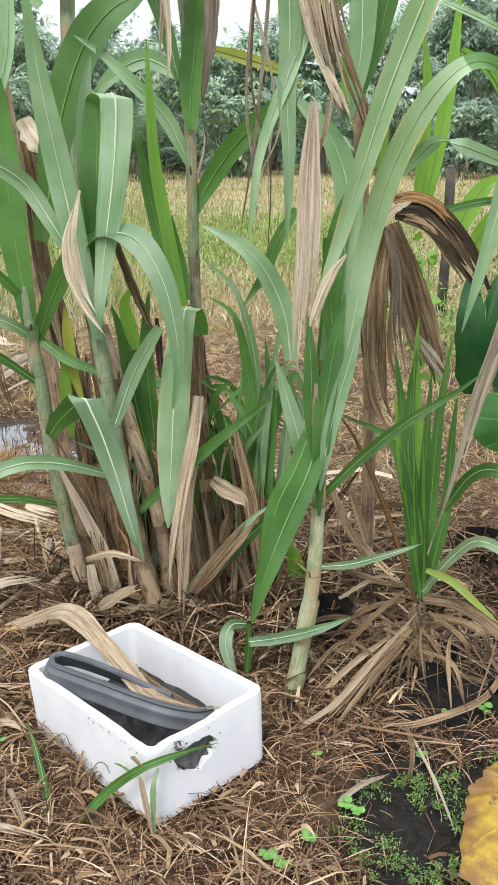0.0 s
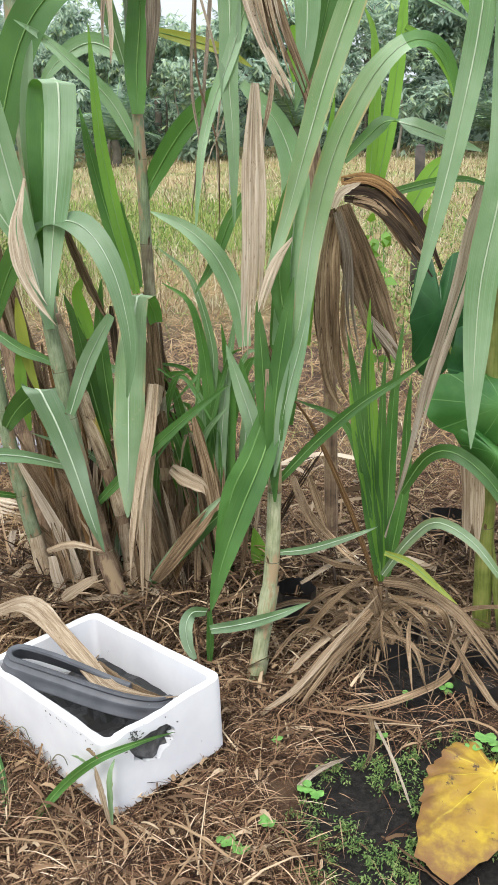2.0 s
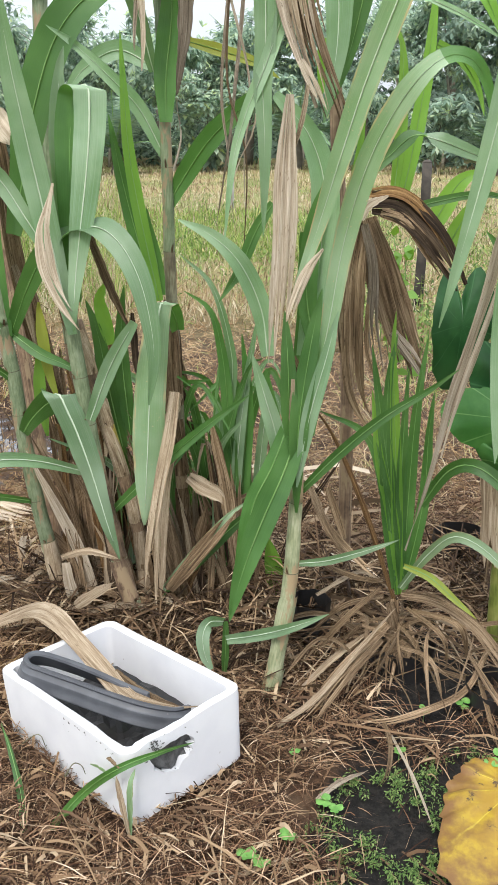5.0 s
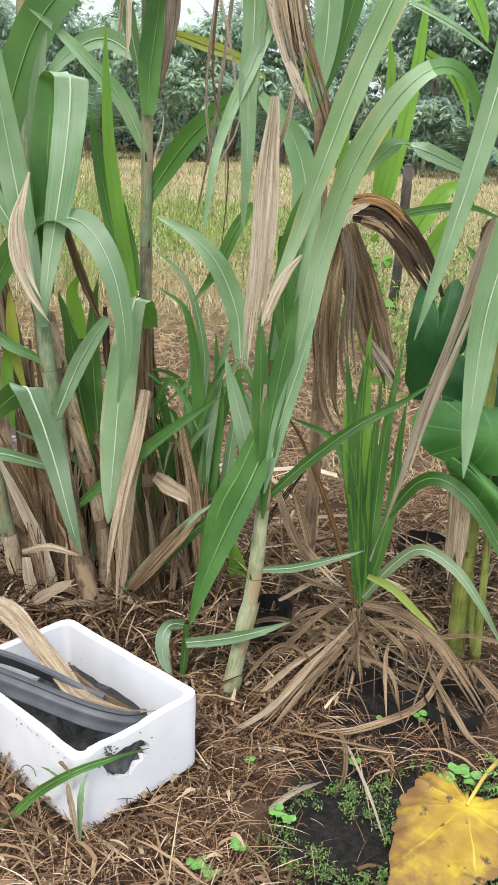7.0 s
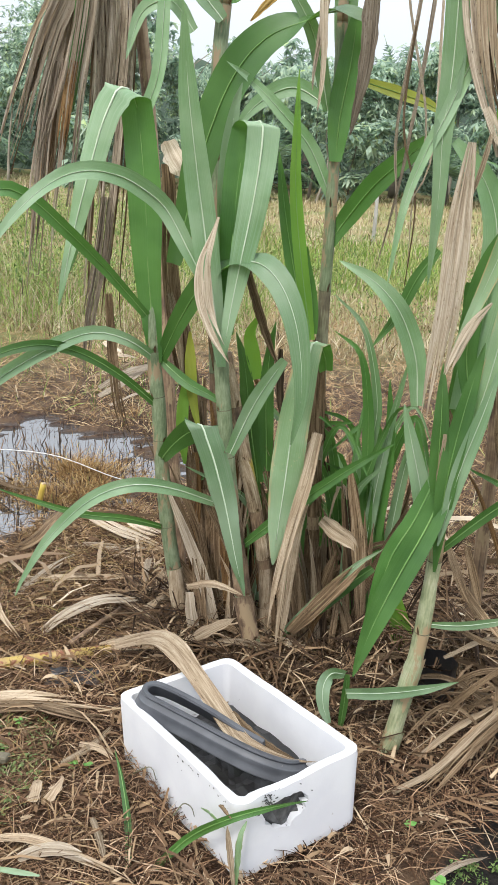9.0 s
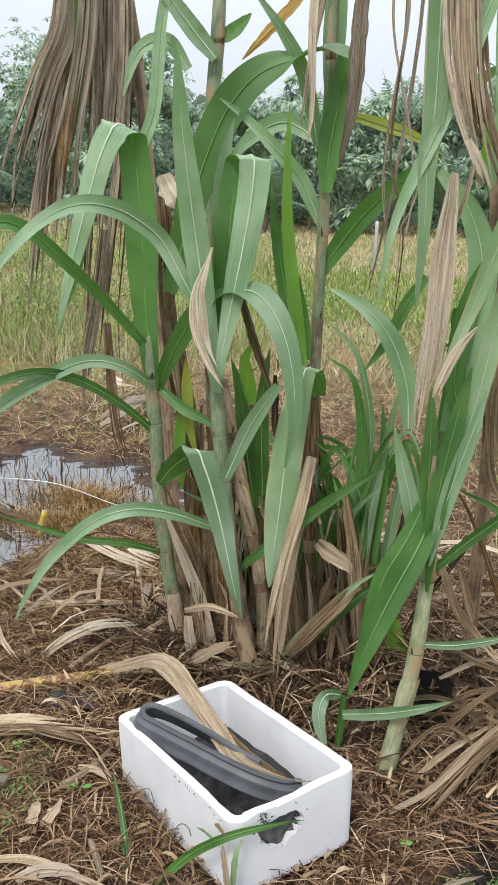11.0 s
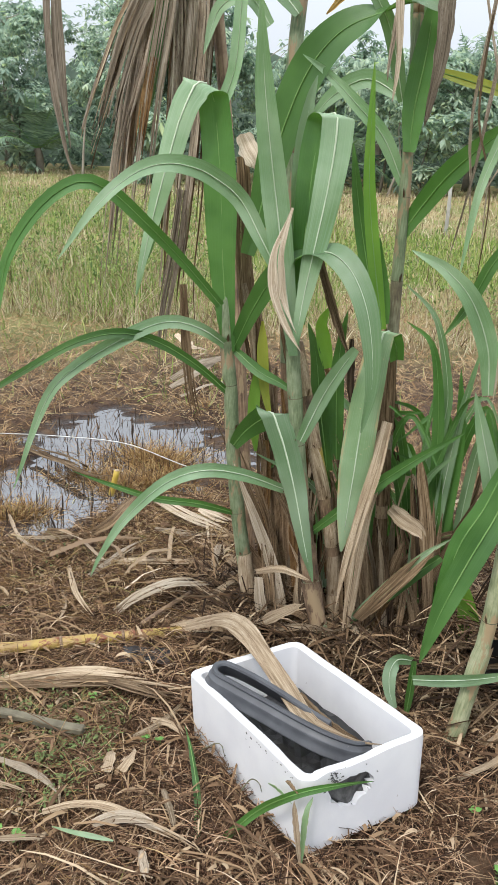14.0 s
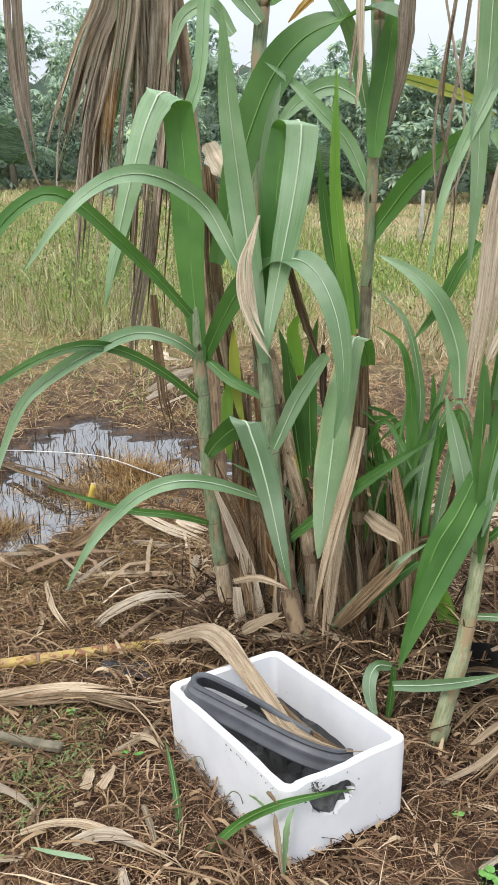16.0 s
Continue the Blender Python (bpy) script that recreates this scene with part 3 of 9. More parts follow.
def cane(label, pts, r0, r1, mats, joints, group="sugarcane stalks", wrapped=2, wrap="stalk_brown"):
    """A sugarcane plant: one jointed stalk, swollen and ringed at every joint. mats: from base to top."""
    plant = thing("sugarcane", pts[0], label, "sugarcane", group)
    p = np.array(pts, float)
    cuts = np.linspace(0, 1, joints + 1)
    c, t = spline(p, joints * 6 + 1)
    for k in range(joints):
        a = c[k * 6 : k * 6 + 7]
        f0, f1 = r0 + (r1 - r0) * cuts[k], r0 + (r1 - r0) * cuts[k + 1]
        radii = [f0 * 1.0, f0 * 0.985, f0 * 0.98, f1 * 0.985, f1 * 0.99, f1 * 1.015]
        if k == joints - 1:
            radii = [f0, f0 * 0.97, f0 * 0.93, f1 * 0.9, f1 * 0.8, f1 * 0.6]
        m = MAT[mats[min(int(cuts[k] * len(mats)), len(mats) - 1)]]
        seg = part("internode", tube("internode", a, radii, m, 14, 10, closed=k == joints - 1), plant)
        if k < wrapped:
            sheath(plant, a, f0 * 1.05, wrap)
        if k:
            d = t[k * 6] * 0.0018
            part("joint_ring", tube("joint_ring", [a[0] - d, a[0], a[0] + d], [f0 * 1.0, f0 * 1.025, f0 * 1.0], MAT["node"], 14, 5, closed=False), seg)
            # torn stub of a shed sheath at the joint
            b = rng.uniform(-2.4, -0.7)
            o = a[0] + np.array([math.cos(b), math.sin(b), 0]) * f0
            out = np.array([math.cos(b), math.sin(b), 0.0])
            part("sheath_stub", ribbon("sheath_stub", [o - d, o + out * 0.004 + np.array([0, 0, 0.012]), o + out * 0.012 + np.array([0, 0, rng.uniform(0.012, 0.03)])], f0 * 0.4, MAT["brown"], tuple(out), 0.2, (0, 20), n=5), seg)
    return plant


# ---- the setting ----
POND = (-1.52, 3.92, 0.62, 0.90)
SOIL = (0.54, 1.50, 0.40, 0.29)
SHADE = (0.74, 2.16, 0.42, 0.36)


def inside(x, y, oval):
    """Below 1 within an uneven oval."""
    a = np.arctan2(y - oval[1], x - oval[0])
    return np.hypot((x - oval[0]) / oval[2], (y - oval[1]) / oval[3]) / (1 + 0.16 * np.sin(3 * a + 1) + 0.10 * np.sin(7 * a) + 0.05 * np.sin(13 * a + 2))


def height(x, y):
    """The lie of the ground."""
    h = 0.012 * np.sin(2.1 * x + 0.7) * np.sin(1.7 * y) + 0.008 * np.sin(5.3 * x + 1.9 * y) + 0.006 * np.sin(11 * x - 7 * y)
    d = inside(x, y, POND)
    h = h * np.clip((d - 0.6) * 1.5, 0, 1) - 0.062 * np.clip(1.15 - d, 0, 1) ** 0.8
    h = h + 0.006 * np.sin(61 * x + 2 * np.sin(31 * y)) * np.sin(53 * y + x) * np.exp(-((d - 0.8) ** 2) * 8) + 0.013 * np.sin(23 * x + 3 * np.sin(9 * y)) * np.sin(19 * y) * np.exp(-((d - 0.85) ** 2) * 14)
    far = np.clip((y - 8) / 30, 0, 1)
    return h + far * 0.15 * np.sin(0.31 * x + 0.5) * np.sin(0.23 * y)


def ground_material():
    m, nt, b, tc = begin("ground")
    ob = tc.outputs["Object"]
    sep = nt.nodes.new("ShaderNodeSeparateXYZ")
    nt.links.new(ob, sep.inputs[0])
    fine, mid, big = noise_at(nt, ob, 55, 6, 0.65), noise_at(nt, ob, 7, 4), noise_at(nt, ob, 0.35, 4)
    soil = mix_color(nt, step(nt, fine, 0.35, 0.7), (0.016, 0.009, 0.006), (0.075, 0.040, 0.022))
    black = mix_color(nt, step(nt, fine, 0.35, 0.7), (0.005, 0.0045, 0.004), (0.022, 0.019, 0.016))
    litter = mix_color(nt, step(nt, mid, 0.4, 0.65), soil, (0.10, 0.062, 0.036))
    spot = nt.nodes.new("ShaderNodeVectorMath")
    spot.operation = "DISTANCE"
    spot.inputs[1].default_value = (SOIL[0] + 0.05, SOIL[1] - 0.02, 0)
    nt.links.new(ob, spot.inputs[0])
    edge = nt.nodes.new("ShaderNodeMath")
    edge.operation, edge.inputs[1].default_value = "MULTIPLY_ADD", 0.25
    nt.links.new(mid, edge.inputs[0])
    nt.links.new(spot.outputs["Value"], edge.inputs[2])
    litter = mix_color(nt, step(nt, edge.outputs[0], 0.56, 0.49), litter, black)
    # black soil of the hollow, widened to paint in shade under the clump
    hollow_shade = nt.nodes.new("ShaderNodeVectorMath")
    hollow_shade.operation = "DISTANCE"
    hollow_shade.inputs[1].default_value = (SHADE[0] - 0.28, SHADE[1] + 0.08, 0)
    nt.links.new(ob, hollow_shade.inputs[0])
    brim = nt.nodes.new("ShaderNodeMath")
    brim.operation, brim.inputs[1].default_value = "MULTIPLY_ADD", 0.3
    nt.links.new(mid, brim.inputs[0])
    nt.links.new(hollow_shade.outputs["Value"], brim.inputs[2])
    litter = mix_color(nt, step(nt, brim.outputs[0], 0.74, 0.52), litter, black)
    dry_field = mix_color(nt, step(nt, fine, 0.3, 0.7), (0.20, 0.15, 0.07), (0.33, 0.265, 0.125))
    lush = mix_color(nt, step(nt, fine, 0.3, 0.7), (0.11, 0.125, 0.04), (0.24, 0.235, 0.085))
    field = mix_color(nt, step(nt, big, 0.44, 0.58), dry_field, lush)
    round_about = nt.nodes.new("ShaderNodeVectorMath")
    round_about.operation = "DISTANCE"
    round_about.inputs[1].default_value = (-0.3, 3.2, 0)
    nt.links.new(ob, round_about.inputs[0])
    patchy = nt.nodes.new("ShaderNodeMath")
    patchy.operation, patchy.inputs[1].default_value = "MULTIPLY_ADD", 1.6
    nt.links.new(mid, patchy.inputs[0])
    nt.links.new(round_about.outputs["Value"], patchy.inputs[2])
    col = mix_color(nt, step(nt, patchy.outputs[0], 3.2, 6.5), litter, field)
    far = nt.nodes.new("ShaderNodeVectorMath")
    far.operation = "DISTANCE"
    far.inputs[1].default_value = (POND[0], POND[1], 0)
    nt.links.new(ob, far.inputs[0])
    both = nt.nodes.new("ShaderNodeMath")
    both.operation = "MULTIPLY"
    nt.links.new(step(nt, sep.outputs["Z"], -0.012, -0.026), both.inputs[0])
    nt.links.new(step(nt, far.outputs["Value"], 1.7, 1.2), both.inputs[1])
    low = both.outputs[0]
    col = mix_color(nt, low, col, (0.035, 0.026, 0.021))
    wet = nt.nodes.new("ShaderNodeMapRange")
    wet.inputs["To Min"].default_value, wet.inputs["To Max"].default_value = 0.9, 0.25
    nt.links.new(low, wet.inputs["Value"])
    nt.links.new(wet.outputs["Result"], b.inputs["Roughness"])
    nt.links.new(col, b.inputs["Base Color"])
    b.inputs["Specular IOR Level"].default_value = 0.25
    bump(nt, b, fine, 0.8, 0.02)
    return m


def spread_axis(lo, hi, near0, near1, fine, grow):
    out = list(np.arange(near0, near1, fine))
    s, v = fine, near1
    while v < hi:
        out.append(v)
        s *= grow
        v += s
    out.append(hi)
    s, v = fine, near0
    while v > lo:
        s *= grow
        v -= s
        out.insert(0, max(v, lo))
    return np.array(out)


gx, gy = spread_axis(-300, 300, -2.6, 1.8, 0.022, 1.16), spread_axis(-60, 500, 0.6, 5.0, 0.022, 1.14)
GX, GY = np.meshgrid(gx, gy)
GZ = height(GX, GY)
nx = len(gx)
idx = np.arange(GX.size).reshape(GX.shape)
quads = np.stack([idx[:-1, :-1], idx[:-1, 1:], idx[1:, 1:], idx[1:, :-1]], -1).reshape(-1, 4)
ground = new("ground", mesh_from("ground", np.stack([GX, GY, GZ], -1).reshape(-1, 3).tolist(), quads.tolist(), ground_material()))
tagged(ground, "damp brown soil with straw litter, running out into a dry grass field", "ground", kind="structure")

# standing water in the hollow
wm, wnt, wb, wtc = begin("puddle_water")
wb.inputs["Base Color"].default_value = (0.05, 0.045, 0.04, 1)
wb.inputs["Roughness"].default_value = 0.04
wb.inputs["IOR"].default_value = 3.6
bump(wnt, wb, noise_at(wnt, wtc.outputs["Object"], 14, 3), 0.06, 0.01)
ang = np.linspace(0, 2 * math.pi, 64, endpoint=False)
water = [(POND[0], POND[1], -0.025)] + [(POND[0] + 1.25 * POND[2] * math.cos(a), POND[1] + 1.25 * POND[3] * math.sin(a), -0.025) for a in ang]
# wet mud and drowned litter
puddle = new("water", mesh_from("water", water, [(0, k + 1, (k + 1) % 64 + 1) for k in range(64)], wm))
tagged(puddle, "shallow muddy puddle reflecting the white sky", "puddle", kind="structure")


# ---- loose cover: straw, litter, grass ----
def strands(name, mat, base, length, width, elev, azim, bend, lift=0.0, twist=None):
    """Many bent strips in one mesh. Arrays: base n x 3, the rest n."""
    n = len(base)
    d = np.stack([np.cos(azim) * np.cos(elev), np.sin(azim) * np.cos(elev), np.sin(elev)], -1)
    up = np.tile([0, 0, 1.0], (n, 1))
    side = np.cross(d, up)
    side /= np.maximum(np.linalg.norm(side, axis=1, keepdims=True), 1e-6)
    nor = np.cross(side, d)
    tw = rng.uniform(-1.2, 1.2, n) if twist is None else twist
    wv = side * np.cos(tw)[:, None] + nor * np.sin(tw)[:, None]
    hor = np.stack([np.cos(azim + 1.57), np.sin(azim + 1.57), np.zeros(n)], -1)
    k = rng.uniform(-1, 1, n)[:, None]
    verts = np.empty((n, 8, 3))
    for i, s in enumerate((0, 0.35, 0.7, 1.0)):
        c = base + d * (length * s)[:, None] + np.array([0, 0, 1.0]) * (lift * np.sin(s * math.pi) - bend * s * s * length)[:, None] + hor * (0.06 * k * s * s * length[:, None])
        ww = wv * (width * (1.0, 1.0, 0.8, 0.25)[i] / 2)[:, None]
        verts[:, 2 * i], verts[:, 2 * i + 1] = c - ww, c + ww
    o = 8 * np.arange(n)[:, None, None]
    f = (o + np.array([[0, 1, 3, 2], [2, 3, 5, 4], [4, 5, 7, 6]])[None]).reshape(-1, 4)
    ob = new(name, mesh_from(name, verts.reshape(-1, 3).tolist(), f.tolist(), mat, smooth=False))
    return ob


STRAW = [(0.0, (0.010, 0.005, 0.003)), (0.32, (0.045, 0.020, 0.010)), (0.55, (0.155, 0.084, 0.045)), (0.80, (0.315, 0.200, 0.118)), (0.95, (0.455, 0.325, 0.208)), (1.0, (0.58, 0.465, 0.335))]
straw_mat = island_material("straw", STRAW, 0.75, 0.0, 1.6, 0.28, (0.13, 0.078, 0.040))


def scatter(n, x0, x1, y0, y1, near=1.0):
    y = y0 + (y1 - y0) * rng.uniform(0, 1, n) ** near
    return rng.uniform(x0, x1, n), y


def under_box(x, y):
    c, s = math.cos(radians(43)), math.sin(radians(43))
    u, v = (x + 0.2555) * c + (y - 1.839) * s, (y - 1.839) * c - (x + 0.2555) * s
    return (np.abs(u) < 0.165) & (np.abs(v) < 0.265)


def litter_patch(name, label, n, box, wid, lng, mat, lift=0.02, z=(0.0, 0.03), keep_out=(), near=1.3, steep=0.18):
    x, y = scatter(n, *box, near)
    ok = (inside(x, y, POND) > 1.0) & ~under_box(x, y)
    rim = np.minimum(np.minimum(x - box[0], box[1] - x), np.minimum(y - box[2], box[3] - y))
    ok &= rng.uniform(0, 1, len(x)) < rim / 0.45 + 0.02
    for oval, amount in keep_out:
        ok &= (inside(x, y, oval) > 1.0) | (rng.uniform(0, 1, len(x)) < amount)
    x, y = x[ok], y[ok]
    n = len(x)
    base = np.stack([x, y, height(x, y) + rng.uniform(*z, n)], -1)
    L = rng.uniform(*lng, n)
    ob = strands(name, mat, base, L, rng.uniform(*wid, n), rng.normal(0.05, steep, n), rng.uniform(0, 6.283, n), rng.uniform(-0.05, 0.22, n), rng.uniform(0, lift, n))
    return tagged(ob, label, name.replace("_", " "), kind="stuff")


HOLLOW = (0.60, 2.08, 0.15, 0.17)
LEAFSPOT = (0.68, 1.52, 0.2, 0.24)
MUD = (-1.62, 2.98, 0.28, 0.2)
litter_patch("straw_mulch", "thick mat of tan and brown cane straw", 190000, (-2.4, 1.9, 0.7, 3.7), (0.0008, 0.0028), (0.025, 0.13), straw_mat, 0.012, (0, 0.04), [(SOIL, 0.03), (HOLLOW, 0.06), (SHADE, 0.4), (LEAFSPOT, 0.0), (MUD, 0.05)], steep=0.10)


def straw_heap():
    """Fallen leaves piled round the feet of the canes, propped on one another."""
    n = 13000
    spots = np.array([(-0.62, 2.62, 0.16, 0.1), (-0.25, 2.6, 0.24, 0.16), (0.05, 2.62, 0.22, 0.2), (0.32, 2.55, 0.24, 0.16), (0.85, 2.6, 0.22, 0.10), (0.3, 2.75, 0.3, 0.10), (1.0, 2.8, 0.3, 0.12), (-0.25, 2.42, 0.26, 0.12), (-0.02, 2.36, 0.22, 0.10), (-0.50, 2.48, 0.22, 0.10), (0.12, 2.3, 0.2, 0.08)])
    k = rng.integers(0, len(spots), n)
    x = spots[k, 0] + rng.normal(0, 0.6, n) * spots[k, 2]
    y = spots[k, 1] + rng.normal(0, 0.5, n) * spots[k, 2]
    far = np.hypot(x - spots[k, 0], y - spots[k, 1]) / spots[k, 2]
    z = height(x, y) + rng.uniform(0, 1, n) * spots[k, 3] * np.exp(-far * far)
    # darker than the loose straw: shade among the cane feet put into colour
    mat = island_material("propped_straw", [(0.0, (0.020, 0.011, 0.006)), (0.3, (0.05, 0.029, 0.016)), (0.65, (0.14, 0.085, 0.046)), (0.88, (0.28, 0.19, 0.11)), (1.0, (0.46, 0.36, 0.24))], 0.8, 0.03, 3.0, 0.2, (0.05, 0.031, 0.017))
    ob = strands("propped_straw", mat, np.stack([x, y, z], -1), rng.uniform(0.06, 0.26, n), rng.uniform(0.0015, 0.008, n), rng.normal(0.1, 0.32, n), rng.uniform(0, 6.283, n), rng.uniform(0.0, 0.6, n))
    tagged(ob, "loose dead leaves heaped round the feet of the canes", "leaf litter", kind="stuff")


straw_heap()
chip_mat = island_material("leaf_chips", [(0.0, (0.070, 0.040, 0.022)), (0.4, (0.18, 0.110, 0.060)), (0.8, (0.31, 0.215, 0.125)), (1.0, (0.50, 0.395, 0.265))], 0.75, 0.1, 5.0, 0.35, (0.17, 0.1, 0.06))
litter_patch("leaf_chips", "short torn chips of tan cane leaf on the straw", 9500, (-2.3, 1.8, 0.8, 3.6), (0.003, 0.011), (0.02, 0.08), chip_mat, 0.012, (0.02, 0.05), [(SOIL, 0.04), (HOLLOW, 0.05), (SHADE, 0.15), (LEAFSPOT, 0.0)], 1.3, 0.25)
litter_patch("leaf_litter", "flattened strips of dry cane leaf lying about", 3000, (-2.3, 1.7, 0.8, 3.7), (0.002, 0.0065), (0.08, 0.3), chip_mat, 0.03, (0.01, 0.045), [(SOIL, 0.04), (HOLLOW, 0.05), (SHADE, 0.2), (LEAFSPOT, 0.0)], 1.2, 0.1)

hay_mat = island_material("dead_grass", [(0.0, (0.035, 0.018, 0.008)), (0.35, (0.13, 0.074, 0.029)), (0.7, (0.29, 0.188, 0.080)), (0.93, (0.44, 0.32, 0.165)), (1.0, (0.20, 0.21, 0.06))], 0.8, 0.05, 1.4, 0.3, (0.11, 0.06, 0.026))
litter_patch("dead_grass", "fine yellowish dead grass matted between log and puddle", 9000, (-2.4, -0.45, 2.05, 3.6), (0.0008, 0.0024), (0.05, 0.16), hay_mat, 0.03, (0.01, 0.05), [], 1.0, 0.32)
litter_patch("dead_grass", "fine dead grass combed through the straw near the lath", 3000, (-2.2, -0.45, 1.2, 2.3), (0.0008, 0.0022), (0.06, 0.2), hay_mat, 0.02, (0.02, 0.05), [], 1.0, 0.2)
whole_mat = island_material("fallen_blades", [(0.0, (0.17, 0.115, 0.07)), (0.4, (0.34, 0.255, 0.165)), (0.75, (0.52, 0.425, 0.305)), (1.0, (0.66, 0.57, 0.44))], 0.75, 0.1, 6.0, 0.45, (0.2, 0.13, 0.08))
litter_patch("fallen_blades", "whole pale cane leaves fallen between clump and puddle", 110, (-1.9, 1.2, 2.3, 4.0), (0.008, 0.026), (0.15, 0.5), whole_mat, 0.05, (0.03, 0.07), [], 1.0, 0.1)
litter_patch("leaf_litter", "sparse trodden straw and dead grass round the clump", 22000, (-7.0, 7.0, -6.0, 3.4), (0.004, 0.012), (0.08, 0.3), straw_mat, 0.02, (0.0, 0.02), [((-0.3, 2.2, 2.1, 1.5), 0.0)], 1.0, 0.3)

FIELD_DRY = [(0.0, (0.07, 0.048, 0.026)), (0.25, (0.25, 0.19, 0.11)), (0.55, (0.46, 0.385, 0.25)), (0.8, (0.62, 0.555, 0.41)), (0.9, (0.30, 0.34, 0.15)), (1.0, (0.22, 0.28, 0.10))]
FIELD_GREEN = [(0.0, (0.07, 0.14, 0.025)), (0.4, (0.16, 0.27, 0.05)), (0.75, (0.30, 0.41, 0.10)), (1.0, (0.50, 0.50, 0.20))]
dry_mat = island_material("dry_grass", FIELD_DRY, 0.8, 0.15, 0.8, 0.3, (0.26, 0.15, 0.07))
green_mat = island_material("green_weeds", FIELD_GREEN, 0.6, 0.25, 0.7, 0.3, (0.3, 0.3, 0.1))


def field(name, label, n, mat, tall, wide, y0, y1, x0, x1, elev, sag, clump=0.0):
    """Grass blades between two distances and two slopes x/y, thinning and growing coarser away from the path."""
    y = y0 * (y1 / y0) ** rng.uniform(0, 1, n)
    x = rng.uniform(x0, x1, n) * (y + 1.0)
    if clump:
        g = 0.5 + 0.5 * np.sin(1.9 * x + 1.3 * np.sin(0.9 * y)) * np.sin(1.1 * y + 0.8 * x + 2)
        ok = rng.uniform(0, 1, n) < np.clip(g * 1.6 - clump, 0.05, 1)
        x, y = x[ok], y[ok]
    ok = inside(x, y, POND) > 1.02
    x, y = x[ok], y[ok]
    n = len(x)
    base = np.stack([x, y, height(x, y) - 0.005], -1)
    L = rng.uniform(*tall, n) * rng.uniform(0.6, 1.2, n)
    ob = strands(name, mat, base, L, rng.uniform(*wide, n) * (0.5 + 0.16 * y), rng.normal(elev, 0.33, n), rng.uniform(0, 6.283, n), rng.uniform(0.3 * sag, sag, n))
    return tagged(ob, label, name.replace("_", " "), kind="stuff")


MAT_BROWN = island_material("matted_grass", [(0.0, (0.12, 0.068, 0.032)), (0.3, (0.27, 0.17, 0.082)), (0.65, (0.42, 0.29, 0.155)), (0.93, (0.56, 0.43, 0.265)), (1.0, (0.31, 0.33, 0.12))], 0.8, 0.0, 0.9, 0.5, (0.22, 0.11, 0.05))
field("matted_grass", "reddish-brown trampled dead grass around the puddle", 100000, MAT_BROWN, (0.05, 0.16), (0.0012, 0.0030), 2.9, 9.5, -0.62, 0.55, 0.35, 0.3)
field("dry_grass", "sparse withered tufts among the trampled grass", 9000, dry_mat, (0.05, 0.16), (0.0015, 0.004), 3.6, 8.0, -0.62, 0.55, 0.8, 0.4, 0.35)
field("dry_grass", "withered tan grass of the open field", 60000, dry_mat, (0.1, 0.28), (0.002, 0.005), 7.0, 42, -0.62, 0.55, 1.15, 0.4)
field("dry_grass", "tall bleached grass among the field weeds", 12000, dry_mat, (0.25, 0.6), (0.0012, 0.0035), 7.0, 24, -0.64, -0.1, 1.25, 0.4, 0.3)
field("green_grass", "yellow-green grass patch in the open field", 11000, green_mat, (0.12, 0.3), (0.002, 0.005), 10.5, 17, -0.22, 0.10, 1.2, 0.4)
field("green_grass", "scattered green tufts in the dry grass", 14000, green_mat, (0.08, 0.26), (0.0015, 0.004), 4.6, 30, -0.6, 0.5, 1.1, 0.4, 0.5)
field("green_grass", "green blades among the field weeds", 17000, green_mat, (0.2, 0.55), (0.0015, 0.004), 7.2, 24, -0.64, -0.1, 1.2, 0.4, 0.4)


def rough_grass(name, label, n, mat, tall):
    """Coarse grass on the open ground all round."""
    x, y = rng.uniform(-16, 16, n), rng.uniform(-12, 9, n)
    g = 0.5 + 0.5 * np.sin(1.3 * x + 1.7 * np.sin(0.8 * y)) * np.sin(0.9 * y + 0.7 * x)
    d = np.hypot((x + 0.3) / 2.0, (y - 2.2) / 1.6)
    ok = (d > 1.1) & (rng.uniform(0, 1, n) < np.clip((d - 1.0) * 1.2, 0, 1) * (0.35 + 0.65 * g)) & ~((np.abs(x) < 0.6 * (y + 1)) & (y > 2.5)) & (inside(x, y, POND) > 1.1)
    x, y = x[ok], y[ok]
    n = len(x)
    ob = strands(name, mat, np.stack([x, y, height(x, y) - 0.005], -1), rng.uniform(*tall, n), rng.uniform(0.006, 0.016, n), rng.normal(0.95, 0.35, n), rng.uniform(0, 6.283, n), rng.uniform(0.1, 0.5, n))
    tagged(ob, label, "grass", kind="stuff")


rough_grass("dry_grass", "coarse withered grass on the open ground", 60000, dry_mat, (0.08, 0.22))
rough_grass("green_grass", "coarse green grass on the open ground", 34000, green_mat, (0.08, 0.24))


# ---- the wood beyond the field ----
# leaf base colours paled to grey-green, painting distance haze into the wood
HAZED_CROWN = [(0.0, (0.17, 0.26, 0.195)), (0.4, (0.36, 0.48, 0.37)), (0.8, (0.52, 0.63, 0.49)), (0.96, (0.58, 0.69, 0.44)), (1.0, (0.62, 0.74, 0.30))]
crown_mat = island_material("hazed_tree_leaves", HAZED_CROWN, 0.75, 0.5, 0.40, 0.62, (0.13, 0.20, 0.165))
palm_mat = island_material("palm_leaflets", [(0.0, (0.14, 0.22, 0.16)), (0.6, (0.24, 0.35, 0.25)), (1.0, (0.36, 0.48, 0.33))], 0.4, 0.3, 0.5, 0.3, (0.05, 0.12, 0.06))


